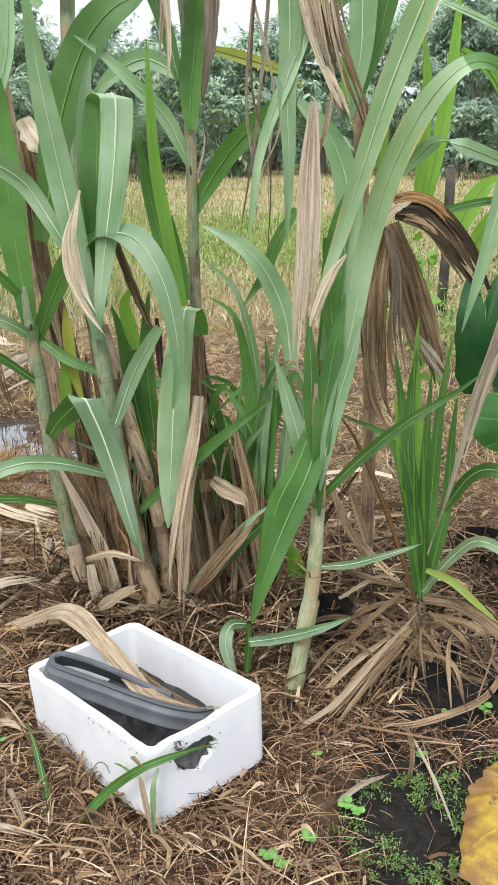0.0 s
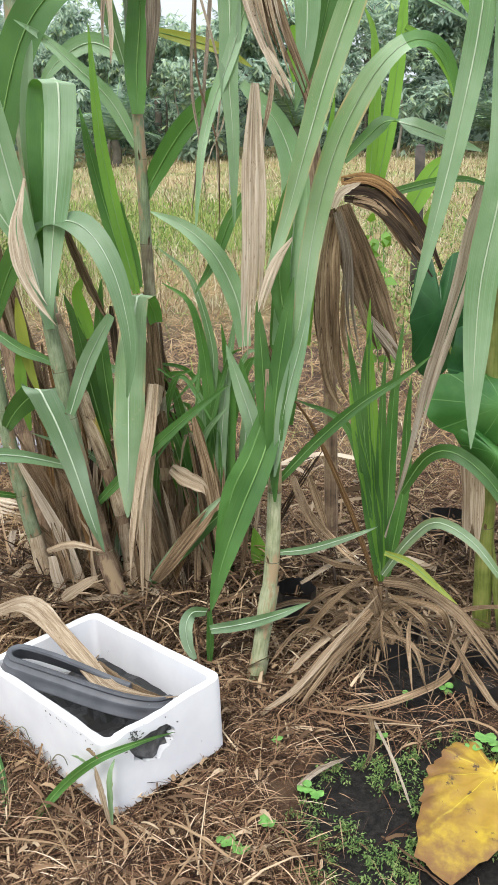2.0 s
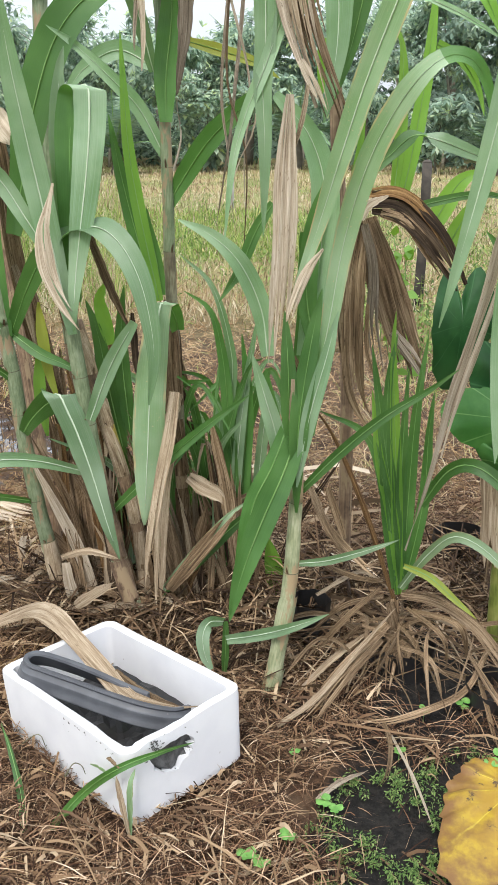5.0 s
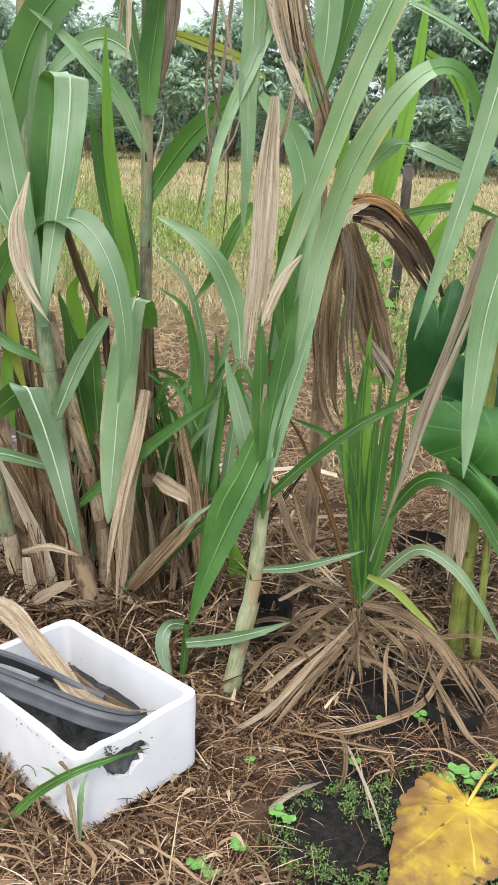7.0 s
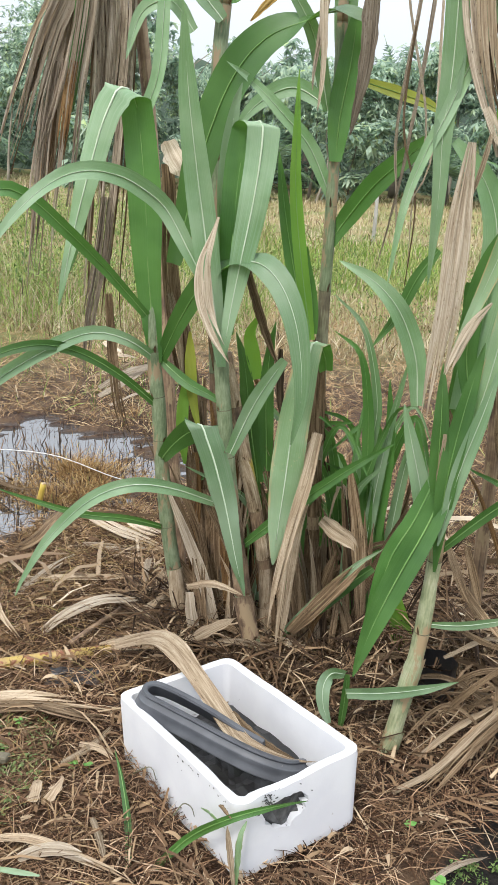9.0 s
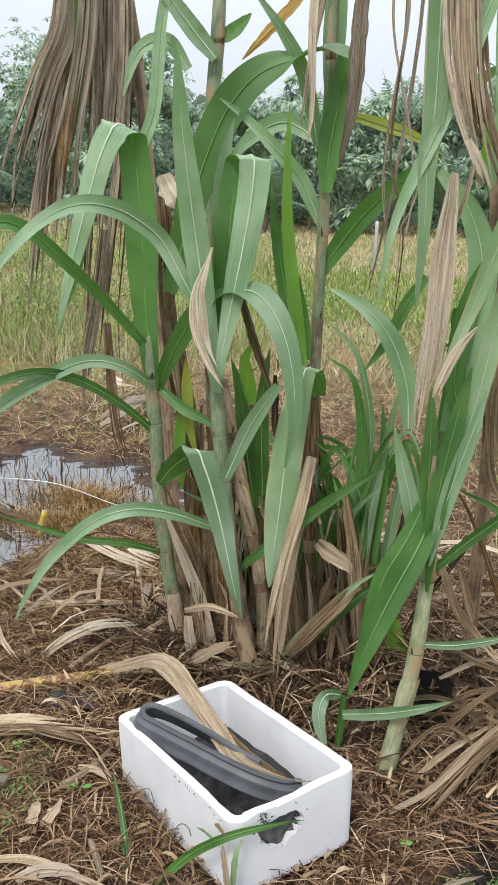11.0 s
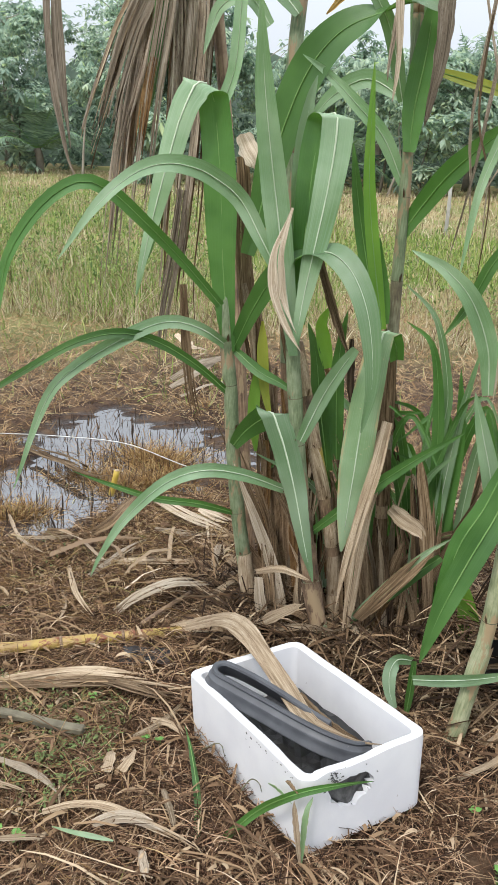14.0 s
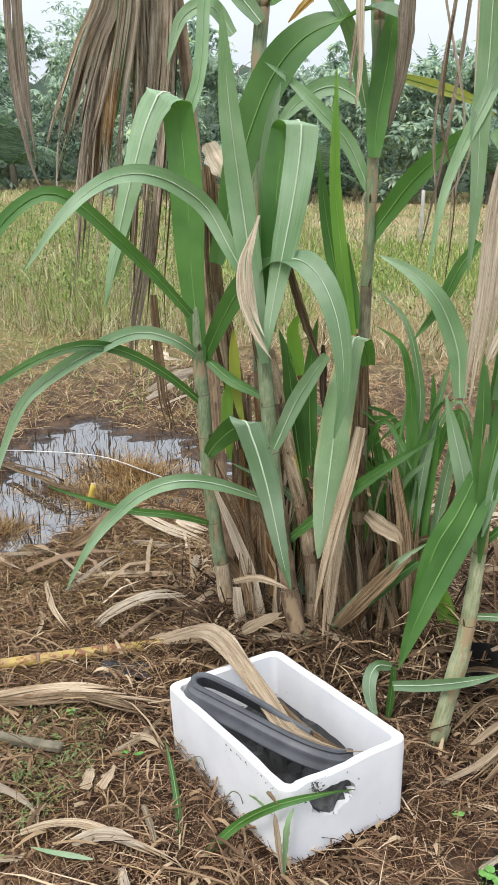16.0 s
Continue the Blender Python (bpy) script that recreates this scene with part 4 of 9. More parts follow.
def leaf_cloud(name, centres, spreads, n, size, mat, whorl=1, droop=-0.3):
    """Folded leaf blades gathered round many small clump centres, singly or in whorls that radiate from a twig's end."""
    n = n // whorl
    k = rng.integers(0, len(centres), n)
    o = np.asarray(centres)[k] + rng.normal(0, 1, (n, 3)) * np.asarray(spreads)[k][:, None] * np.array([1, 1, 0.7])
    a = (rng.uniform(0, 6.283, n)[:, None] + 6.283 * np.arange(whorl) / whorl + rng.normal(0, 0.25, (n, whorl))).ravel()
    e = (rng.normal(droop, 0.35, n)[:, None] + rng.normal(0, 0.25, (n, whorl))).ravel()
    c = np.repeat(o, whorl, axis=0)
    d = np.stack([np.cos(a) * np.cos(e), np.sin(a) * np.cos(e), np.sin(e)], -1)
    s = np.cross(d, [0, 0, 1.0])
    s /= np.maximum(np.linalg.norm(s, axis=1, keepdims=True), 1e-6)
    L = np.repeat(rng.uniform(0.6, 1.4, n), whorl)[:, None] * size
    n = len(c)
    v = np.empty((n, 4, 3))
    v[:, 0], v[:, 1], v[:, 2] = c, c + d * L * 0.55 + s * L * 0.2, c + d * L + np.array([0, 0, -0.18]) * L
    v[:, 3] = c + d * L * 0.55 - s * L * 0.2 + np.array([0, 0, -0.06]) * L
    f = (4 * np.arange(n)[:, None, None] + np.array([[0, 1, 2], [0, 2, 3]])[None]).reshape(-1, 3)
    return mesh_from(name, v.reshape(-1, 3).tolist(), f.tolist(), mat, smooth=False)


WEED = [(0.0, (0.05, 0.10, 0.025)), (0.4, (0.14, 0.23, 0.06)), (0.75, (0.27, 0.37, 0.10)), (0.92, (0.33, 0.36, 0.13)), (1.0, (0.45, 0.36, 0.18))]
weed_mat = island_material("field_weeds", WEED, 0.6, 0.3, 0.7, 0.3, (0.2, 0.2, 0.08))


def weeds(label, n, y0, y1, x0, x1, tall, per, size):
    """Leafy weeds: clumps of small leaves up many thin stems."""
    c, s, stems = [], [], []
    for k in range(n):
        y = y0 * (y1 / y0) ** rng.uniform()
        x = rng.uniform(x0, x1) * (y + 1)
        h = rng.uniform(*tall)
        for j in range(4):
            f = (j + 1) / 4
            c.append((x + rng.normal(0, 0.05), y + rng.normal(0, 0.05), h * f * 0.95))
            s.append(0.035 + 0.05 * (1 - f))
        stems.append((x, y, 0.0, h))
    ob = new("leafy_weeds", leaf_cloud("leafy_weeds", c, s, n * per, size, weed_mat))
    tagged(ob, label, "weeds", kind="stuff")
    st = np.array(stems)
    ob = strands("weed_stems", weed_mat, st[:, :3], st[:, 3], np.full(n, 0.008), rng.normal(1.45, 0.1, n), rng.uniform(0, 6.28, n), np.zeros(n))
    tagged(ob, "thin stems of the field weeds", "weeds", kind="stuff")


weeds("leafy green weeds standing thick in the field", 620, 8.0, 24, -0.64, -0.2, (0.2, 0.75), 40, 0.05)
weeds("low leafy weeds by the dark field post", 420, 5.5, 18, 0.14, 0.5, (0.12, 0.4), 34, 0.05)
weeds("scattered leafy weeds in the dry grass", 260, 8.0, 26, -0.2, 0.14, (0.1, 0.35), 24, 0.05)


def tree(x, y, tall, crown_r, lean, label, bark="bark", low=0.35, leaves=6600, leaf_size=0.23):
    z = float(height(np.array(x), np.array(y)))
    t = thing("tree", (x, y, z), label, "tree", "trees of the wood")
    top = (x + lean, y, z + tall * 0.9)
    r = 0.013 * tall ** 0.8
    bend = rng.uniform(-0.25, 0.25)
    stem = [(x, y, z - 0.05), (x + lean * 0.3 + bend, y, z + tall * 0.35), (x + lean * 0.7, y, z + tall * 0.65), top]
    trunk = part("trunk", tube("trunk", stem, [r * 1.5, r, r * 0.7, r * 0.25], MAT[bark], 8, 12), t)
    centres, spreads = [], []
    for k in range(9):
        f = low + (0.95 - low) * k / 8
        a = k * 2.4 + rng.uniform(-0.4, 0.4)
        p = np.array(stem[1]) * (1 - f) + np.array(top) * f if f > 0.4 else np.array(stem[0]) * (1 - f) + np.array(top) * f
        reach = crown_r * (1.15 - 0.75 * abs(f - 0.6)) * rng.uniform(0.6, 1.1)
        q = p + np.array([math.cos(a) * reach, math.sin(a) * reach * 0.8, reach * rng.uniform(0.1, 0.6)])
        part("limb", tube("limb", [p, (p + q) / 2 + np.array([0, 0, 0.1 * reach]), q], [r * 0.4, r * 0.25, r * 0.1], MAT[bark], 5, 6), t)
        for j in range(5):
            g = rng.uniform(0.35, 1.1)
            centres.append(p + (q - p) * g + rng.normal(0, 0.22, 3) * crown_r * 0.6)
            spreads.append(rng.uniform(0.07, 0.22) * crown_r)
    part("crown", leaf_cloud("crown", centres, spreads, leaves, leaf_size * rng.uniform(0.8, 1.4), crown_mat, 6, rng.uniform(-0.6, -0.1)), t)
    return t


def palm(x, y, trunk_h, frond, label, fronds=15):
    t = thing("palm_tree", (x, y, 0), label, "palm tree", "palms of the wood")
    part("trunk", tube("trunk", [(x, y, -0.1), (x + 0.1, y, trunk_h * 0.5), (x, y, trunk_h)], [0.22, 0.17, 0.15], MAT["bark_dark"], 9, 8), t)
    for k in range(fronds):
        a, e = k * 2.399, rng.uniform(0.15, 1.25)
        d = np.array([math.cos(a) * math.cos(e), math.sin(a) * math.cos(e), math.sin(e)])
        o = np.array([x, y, trunk_h])
        p = [o, o + d * frond * 0.5, o + d * frond * 0.95 - np.array([0, 0, 0.38 * frond * math.cos(e)])]
        c, tg = spline(p, 26)
        side, nor = frames_along(c, tg, (0.1, 0.1, 1.0))
        v, f = [], []
        for i in range(2, 26):
            ln = frond * 0.26 * math.sin(math.pi * min(1, 0.18 + i / 27)) ** 0.7
            for sg in (-1, 1):
                for rep in (0, 0.5):
                    b = c[i] - tg[i] * rep * 0.04 * frond
                    tip = b + side[i] * sg * ln * 0.85 + tg[i] * ln * 0.5 - np.array([0, 0, ln * rng.uniform(0.1, 0.5)])
                    n0 = len(v)
                    v += [b - tg[i] * 0.02 * frond * 0.5, b + tg[i] * 0.02 * frond * 0.5, tip]
                    f.append((n0, n0 + 1, n0 + 2))
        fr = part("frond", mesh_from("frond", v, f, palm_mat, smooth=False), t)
        part("rachis", tube("rachis", p, [0.035, 0.02, 0.008], MAT["midrib_dull"], 5, 10), fr)
    return t


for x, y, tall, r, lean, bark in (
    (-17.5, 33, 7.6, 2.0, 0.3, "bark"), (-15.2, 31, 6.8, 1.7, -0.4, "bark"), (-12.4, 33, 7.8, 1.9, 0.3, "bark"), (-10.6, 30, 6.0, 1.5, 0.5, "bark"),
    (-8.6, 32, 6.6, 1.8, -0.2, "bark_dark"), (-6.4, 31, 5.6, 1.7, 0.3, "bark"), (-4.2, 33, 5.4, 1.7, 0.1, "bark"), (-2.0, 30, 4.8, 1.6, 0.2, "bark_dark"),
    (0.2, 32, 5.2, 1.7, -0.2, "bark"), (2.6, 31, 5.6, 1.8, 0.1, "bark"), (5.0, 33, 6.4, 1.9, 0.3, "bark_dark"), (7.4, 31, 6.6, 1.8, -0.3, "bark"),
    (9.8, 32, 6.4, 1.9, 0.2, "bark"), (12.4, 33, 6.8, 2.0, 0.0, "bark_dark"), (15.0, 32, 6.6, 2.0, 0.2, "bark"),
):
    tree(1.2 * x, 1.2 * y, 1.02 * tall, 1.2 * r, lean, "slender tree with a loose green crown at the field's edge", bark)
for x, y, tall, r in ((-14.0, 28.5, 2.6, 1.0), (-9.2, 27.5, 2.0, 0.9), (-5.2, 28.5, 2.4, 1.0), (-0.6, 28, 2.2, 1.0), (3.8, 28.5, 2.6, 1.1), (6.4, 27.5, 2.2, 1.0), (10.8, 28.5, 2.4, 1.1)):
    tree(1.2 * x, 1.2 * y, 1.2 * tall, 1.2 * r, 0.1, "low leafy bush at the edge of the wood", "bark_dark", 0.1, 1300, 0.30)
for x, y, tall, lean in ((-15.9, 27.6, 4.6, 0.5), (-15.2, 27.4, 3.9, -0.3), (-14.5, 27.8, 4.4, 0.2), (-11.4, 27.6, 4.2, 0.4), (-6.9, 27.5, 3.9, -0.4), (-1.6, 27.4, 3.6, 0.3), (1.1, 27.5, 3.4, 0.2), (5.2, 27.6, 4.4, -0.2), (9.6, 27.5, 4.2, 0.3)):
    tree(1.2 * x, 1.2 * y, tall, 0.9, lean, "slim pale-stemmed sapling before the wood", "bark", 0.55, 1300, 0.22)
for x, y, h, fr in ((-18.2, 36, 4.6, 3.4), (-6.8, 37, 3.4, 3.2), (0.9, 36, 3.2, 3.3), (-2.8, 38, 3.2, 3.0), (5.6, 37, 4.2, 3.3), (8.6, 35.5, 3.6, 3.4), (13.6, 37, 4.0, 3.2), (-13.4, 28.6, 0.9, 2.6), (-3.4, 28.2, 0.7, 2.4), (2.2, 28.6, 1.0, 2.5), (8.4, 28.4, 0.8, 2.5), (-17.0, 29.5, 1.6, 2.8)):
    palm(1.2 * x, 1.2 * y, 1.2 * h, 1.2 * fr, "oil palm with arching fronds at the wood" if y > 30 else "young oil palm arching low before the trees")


# darker leaf stops paint the wood's inner shade into the undergrowth
under_mat = island_material("undergrowth_shade_leaves", [(0.0, (0.035, 0.062, 0.045)), (0.4, (0.12, 0.19, 0.13)), (0.8, (0.26, 0.36, 0.25)), (1.0, (0.40, 0.50, 0.32))], 0.75, 0.4, 0.4, 0.6, (0.05, 0.085, 0.065))


def deep_wood():
    c, s = [], []
    for k in range(420):
        x = rng.uniform(-36, 29)
        y = rng.uniform(41, 51)
        top = 5.2 + 0.9 * math.sin(0.5 * x) + 0.6 * math.sin(1.3 * x + 2) + 1.2 * (x < -9)
        c.append((x, y, rng.uniform(0.2, top)))
        s.append(rng.uniform(0.5, 0.95))
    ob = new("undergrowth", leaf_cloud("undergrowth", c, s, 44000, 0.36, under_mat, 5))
    tagged(ob, "dense undergrowth of the far wood, its inner shade put into the leaf colour", "far wood", kind="stuff")
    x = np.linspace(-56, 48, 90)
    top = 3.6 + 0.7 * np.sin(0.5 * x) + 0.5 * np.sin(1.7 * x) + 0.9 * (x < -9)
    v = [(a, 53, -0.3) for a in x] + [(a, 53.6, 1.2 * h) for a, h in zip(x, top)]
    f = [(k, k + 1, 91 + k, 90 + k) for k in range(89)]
    # sheet in dark green: the shade deep in the wood is painted colour
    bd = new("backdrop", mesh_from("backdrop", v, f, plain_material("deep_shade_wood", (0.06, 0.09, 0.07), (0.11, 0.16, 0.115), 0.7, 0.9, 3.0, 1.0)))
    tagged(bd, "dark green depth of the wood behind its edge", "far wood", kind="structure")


deep_wood()


# ---- things in the field ----
def post(x, y, tall, r, mat, label, name="fence_post"):
    p = thing(name, (x, y, 0), label, "post")
    part("shaft", tube("shaft", [(x, y, -0.05), (x + 0.01, y, tall / 2), (x, y, tall)], [r, r * 0.96, r * 0.94], MAT[mat], 10, 6), p)
    part("cap", tube("cap", [(x, y, tall), (x, y, tall + r * 0.4), (x, y, tall + r * 0.5)], [r * 0.94, r * 0.8, r * 0.3], MAT[mat], 10, 4), p)
    return p


post(0.13, 18.0, 0.98, 0.038, "post", "whitewashed fence post standing in dry grass")
MAT["post_dark"] = plain_material("blackened_post", (0.030, 0.026, 0.021), (0.065, 0.055, 0.045), 9.0, 0.9, 60, 0.5)
post(1.70, 7.6, 1.25, 0.045, "post_dark", "dark weathered wooden post at the field edge")


# ---- the foam box and what lies in it ----
def at_box(o, a, tilt=0.0, lean=0.0):
    return Matrix.Translation(o) @ Euler((radians(tilt), radians(lean), radians(a))).to_matrix().to_4x4()


def foam_box(o, turn, W, L, H, wall, label, tilt=0.0, lean=0.0):
    """An open box with thick rounded walls; local x runs along the short side, y along the long one."""
    box = thing("foam_box", o, label, "foam box")
    M = at_box(o, turn, tilt, lean)

    def ring(hx, hy, r, z, n=6):
        out = []
        for cx, cy, a0 in ((1, 1, 0), (-1, 1, 90), (-1, -1, 180), (1, -1, 270)):
            for k in range(n + 1):
                a = radians(a0 + 90 * k / n)
                out.append((cx * (hx - r) + r * math.cos(a), cy * (hy - r) + r * math.sin(a), z))
        return out

    rings = []
    tp = 0.006
    for z, inset, r in ((0.0, tp + 0.01, 0.02), (0.008, tp, 0.028), (0.5 * H, tp * 0.5, 0.03), (H - 0.02, 0.0, 0.032), (H - 0.004, 0.001, 0.032), (H, 0.007, 0.03), (H, wall - 0.007, 0.022), (H - 0.006, wall, 0.02), (H * 0.55, wall + 0.003, 0.02), (wall + 0.01, wall + 0.006, 0.02), (wall, wall + 0.02, 0.012)):
        rings.append(ring(W / 2 - inset, L / 2 - inset, r, z))
    n = len(rings[0])
    verts = [p for r in rings for p in r]
    faces = [(k * n + j, k * n + (j + 1) % n, (k + 1) * n + (j + 1) % n, (k + 1) * n + j) for k in range(len(rings) - 1) for j in range(n)]
    faces += [tuple(range(n))[::-1], tuple((len(rings) - 1) * n + j for j in range(n))]
    bm = bmesh.new()
    vs = [bm.verts.new(v) for v in verts]
    for f in faces:
        bm.faces.new([vs[i] for i in f])
    bmesh.ops.subdivide_edges(bm, edges=[e for e in bm.edges if e.calc_length() > 0.12], cuts=9)
    bmesh.ops.triangulate(bm, faces=[f for f in bm.faces if len(f.verts) > 4])
    # broken rim: a bite in the short front wall and a worn dip in the near long wall
    for v in bm.verts:
        if v.co.z > H * 0.7:
            dip = 0.008 * math.exp(-(((v.co.x + 0.03) / 0.05) ** 2)) * (v.co.y < -L * 0.40)
            dip += 0.007 * math.exp(-(((v.co.y + L * 0.42) / 0.09) ** 2)) * (v.co.x < -W * 0.38)
            v.co.z -= dip * min(1, (v.co.z - H * 0.7) / (H * 0.3)) * (1 + 0.3 * math.sin(70 * (v.co.x + v.co.y)))
        k = noise.noise(v.co * 22) * 0.0016
        v.co += Vector((k, k, 0)) if v.co.z > 0.01 else Vector((0, 0, 0))
    bm.normal_update()
    me = bpy.data.meshes.new("shell")
    bm.to_mesh(me)
    bm.free()
    me.polygons.foreach_set("use_smooth", [True] * len(me.polygons))
    me.materials.append(MAT["foam"])
    me.transform(M)
    me.set_sharp_from_angle(angle=radians(38))
    part("shell", me, box)
    return box, M


def flake(M, name, pts, thick, mat, parent, label=""):
    """A thin plate with an irregular outline, given in the plane of a box wall."""
    n = len(pts)
    v = [Vector((x, y - thick, z)) for x, y, z in pts] + [Vector((x, y + thick, z)) for x, y, z in pts]
    f = [tuple(range(n)), tuple(range(2 * n - 1, n - 1, -1))] + [(k, n + k, n + (k + 1) % n, (k + 1) % n) for k in range(n)]
    return part(name, mesh_from(name, [M @ p for p in v], f, mat, smooth=False), parent, label)


def pierce(box, M, outline, wall_y):
    """Tear a hole of the given outline (local x, z) through the short wall."""
    shell = [o for o in box.children if o.name.startswith("shell")][0]
    n = len(outline)
    v = [M @ Vector((x, wall_y - 0.05, z)) for x, z in outline] + [M @ Vector((x * 0.97, wall_y + 0.06, z)) for x, z in outline]
    f = [tuple(range(n)), tuple(range(2 * n - 1, n - 1, -1))] + [(k, n + k, n + (k + 1) % n, (k + 1) % n) for k in range(n)]
    cutter = new("cutter", mesh_from("cutter", v, f, MAT["foam"], smooth=False))
    bm = bmesh.new()
    bm.from_mesh(cutter.data)
    bmesh.ops.recalc_face_normals(bm, faces=bm.faces)
    bm.to_mesh(cutter.data)
    bm.free()
    mod = shell.modifiers.new("hole", "BOOLEAN")
    mod.operation, mod.solver, mod.object = "DIFFERENCE", "EXACT", cutter
    bpy.context.view_layer.update()
    done = bpy.data.meshes.new_from_object(shell.evaluated_get(bpy.context.evaluated_depsgraph_get()))
    shell.modifiers.clear()
    done.set_sharp_from_angle(angle=radians(38))
    shell.data = done
    bpy.data.objects.remove(cutter)
    # dirty torn film showing inside the hole
    pts = [(x * 1.02, wall_y + 0.02 + 0.008 * math.sin(9 * k), z) for k, (x, z) in enumerate(outline)]
    flake(M, "torn_film", pts, 0.001, MAT["soot"], box, "dirty grey torn film")
    for k in range(9):
        x, z = outline[(k * 3) % n]
        x, z = x + rng.uniform(-0.02, 0.02), z + rng.uniform(0.0, 0.02)
        s = rng.uniform(0.0008, 0.002)
        flake(M, "dirt_speck", [(x - s, wall_y - 0.001, z), (x, wall_y - 0.001, z - s), (x + s * 1.3, wall_y - 0.001, z), (x, wall_y - 0.001, z + s * 0.7)], 0.0012, MAT["soot"], box)


def band(name, pts, tall, thick, mat):
    """A thick rubber strip standing on edge, with a rolled upper lip and two raised ridges, bent along a line."""
    n = 70
    c, t = spline(pts, n)
    flat = t * np.array([1, 1, 0])
    flat /= np.linalg.norm(flat, axis=1, keepdims=True)
    out = np.stack([-flat[:, 1], flat[:, 0], np.zeros(n)], -1)
    side = np.array([0, 0, 1.0]) * 0.85 - out * 0.5
    side /= np.linalg.norm(side, axis=1, keepdims=True)
    nor = np.cross(t, side)
    nor *= np.sign((nor * out).sum(1))[:, None]
    prof = [(-0.5, -0.4), (-0.5, 0.3), (-0.46, 0.55), (-0.3, 0.6), (-0.1, 0.62), (-0.04, 0.9), (0.06, 0.95), (0.12, 0.66), (0.3, 0.66), (0.36, 1.1), (0.46, 1.1), (0.5, 0.7), (0.52, 0.1), (0.46, -0.4)]
    m = len(prof)
    v = [c[k] + side[k] * a * tall + nor[k] * b * thick for k in range(n) for a, b in prof]
    f = [(k * m + j, k * m + (j + 1) % m, (k + 1) * m + (j + 1) % m, (k + 1) * m + j) for k in range(n - 1) for j in range(m)]
    f += [tuple(range(m))[::-1], tuple((n - 1) * m + j for j in range(m))]
    me = mesh_from(name, v, f, mat)
    me.set_sharp_from_angle(angle=radians(40))
    return me


def crumpled_sheet(box, M, hx, hy):
    """Black plastic crumpled over the floor of the box."""
    n = 18
    v, f = [], []
    for j in range(n):
        for i in range(n):
            x, y = (2 * i / (n - 1) - 1) * hx, (2 * j / (n - 1) - 1) * hy
            v.append(M @ Vector((x, y, 0.085 + 0.022 * noise.noise(Vector((x * 14, y * 14, 3))) + 0.01 * noise.noise(Vector((x * 40, y * 40, 1))))))
    for j in range(n - 1):
        for i in range(n - 1):
            f.append((j * n + i, j * n + i + 1, (j + 1) * n + i + 1, (j + 1) * n + i))
    s = thing("plastic_sheet", M @ Vector((0, 0, 0.03)), "crumpled black plastic sheet in the bottom of the foam box", "plastic sheet")
    part("sheet", mesh_from("sheet", v, f, MAT["dark"], smooth=False), s)


def cut_cane(pts, r, label):
    t = thing("cut_cane", pts[0], label, "cane stalk")
    c, tg = spline(pts, 31)
    for k in range(5):
        a = c[k * 6 : k * 6 + 7]
        part("internode", tube("internode", a, [r * 1.1, r * 0.97, r, r * 0.98, r * 1.1], MAT["log"], 12, 9), t)
        part("joint_ring", tube("joint_ring", [a[-1] - tg[k * 6 + 6] * 0.005, a[-1], a[-1] + tg[k * 6 + 6] * 0.005], [r * 1.08, r * 1.2, r * 1.08], MAT["stalk_brown"], 12, 5), t)
    e = c[-1]
    d = tg[-1]
    for k in range(3):
        part("sheath", ribbon("sheath", [e - d * 0.04 + np.array([0, 0, r]), e + d * 0.10 + np.array([0, -0.02 * k, 0.03]), e + d * (0.2 + 0.05 * k) + np.array([0, -0.05 * k, 0.05])], 0.04, MAT["tan"], (0, -0.7, 0.7), 0.5), t)
    return t


def plank(a, b, wide, thick, label):
    t = thing("wooden_lath", (*a, 0.0), label, "lath")
    d = Vector((b[0] - a[0], b[1] - a[1], 0))
    L = d.length
    bm = bmesh.new()
    bmesh.ops.create_cube(bm, size=1.0)
    bmesh.ops.subdivide_edges(bm, edges=[e for e in bm.edges if abs(e.verts[0].co.x - e.verts[1].co.x) > 0.5], cuts=8)
    bmesh.ops.scale(bm, vec=(L, wide, thick), verts=bm.verts)
    bmesh.ops.bevel(bm, geom=[e for e in bm.edges if e.calc_face_angle(0) > 1.0], offset=0.003, segments=1, affect="EDGES")
    for v in bm.verts:
        v.co += Vector((0, 1, 0.6)) * noise.noise(v.co * 9) * 0.003
    me = bpy.data.meshes.new("board")
    bm.to_mesh(me)
    bm.free()
    me.materials.append(MAT["plank"])
    me.transform(Matrix.Translation(((a[0] + b[0]) / 2, (a[1] + b[1]) / 2, 0.048)) @ Matrix.Rotation(math.atan2(d.y, d.x), 4, "Z"))
    part("board", me, t)


def stick(a, b, r, mat, label):
    t = thing("stump", a, label, "stump")
    m = [(p + q) / 2 for p, q in zip(a, b)]
    part("stem", tube("stem", [a, m, b], [r, r * 0.95, r * 0.9], MAT[mat], 9, 6), t)
    part("cut_end", tube("cut_end", [b, [b[0], b[1], b[2] + 0.004]], [r * 0.85, r * 0.6], MAT["tan"], 9, 3), t)


MAT["soil_dark"] = plain_material("potting_soil", (0.005, 0.004, 0.003), (0.02, 0.016, 0.012), 40.0, 0.95, 120, 0.8)
MAT["string"] = plain_material("white_string", (0.62, 0.62, 0.6), (0.5, 0.5, 0.48), 30.0, 0.7)
MAT["clover"] = plain_material("clover_leaf", (0.085, 0.22, 0.04), (0.15, 0.32, 0.07), 60.0, 0.55)


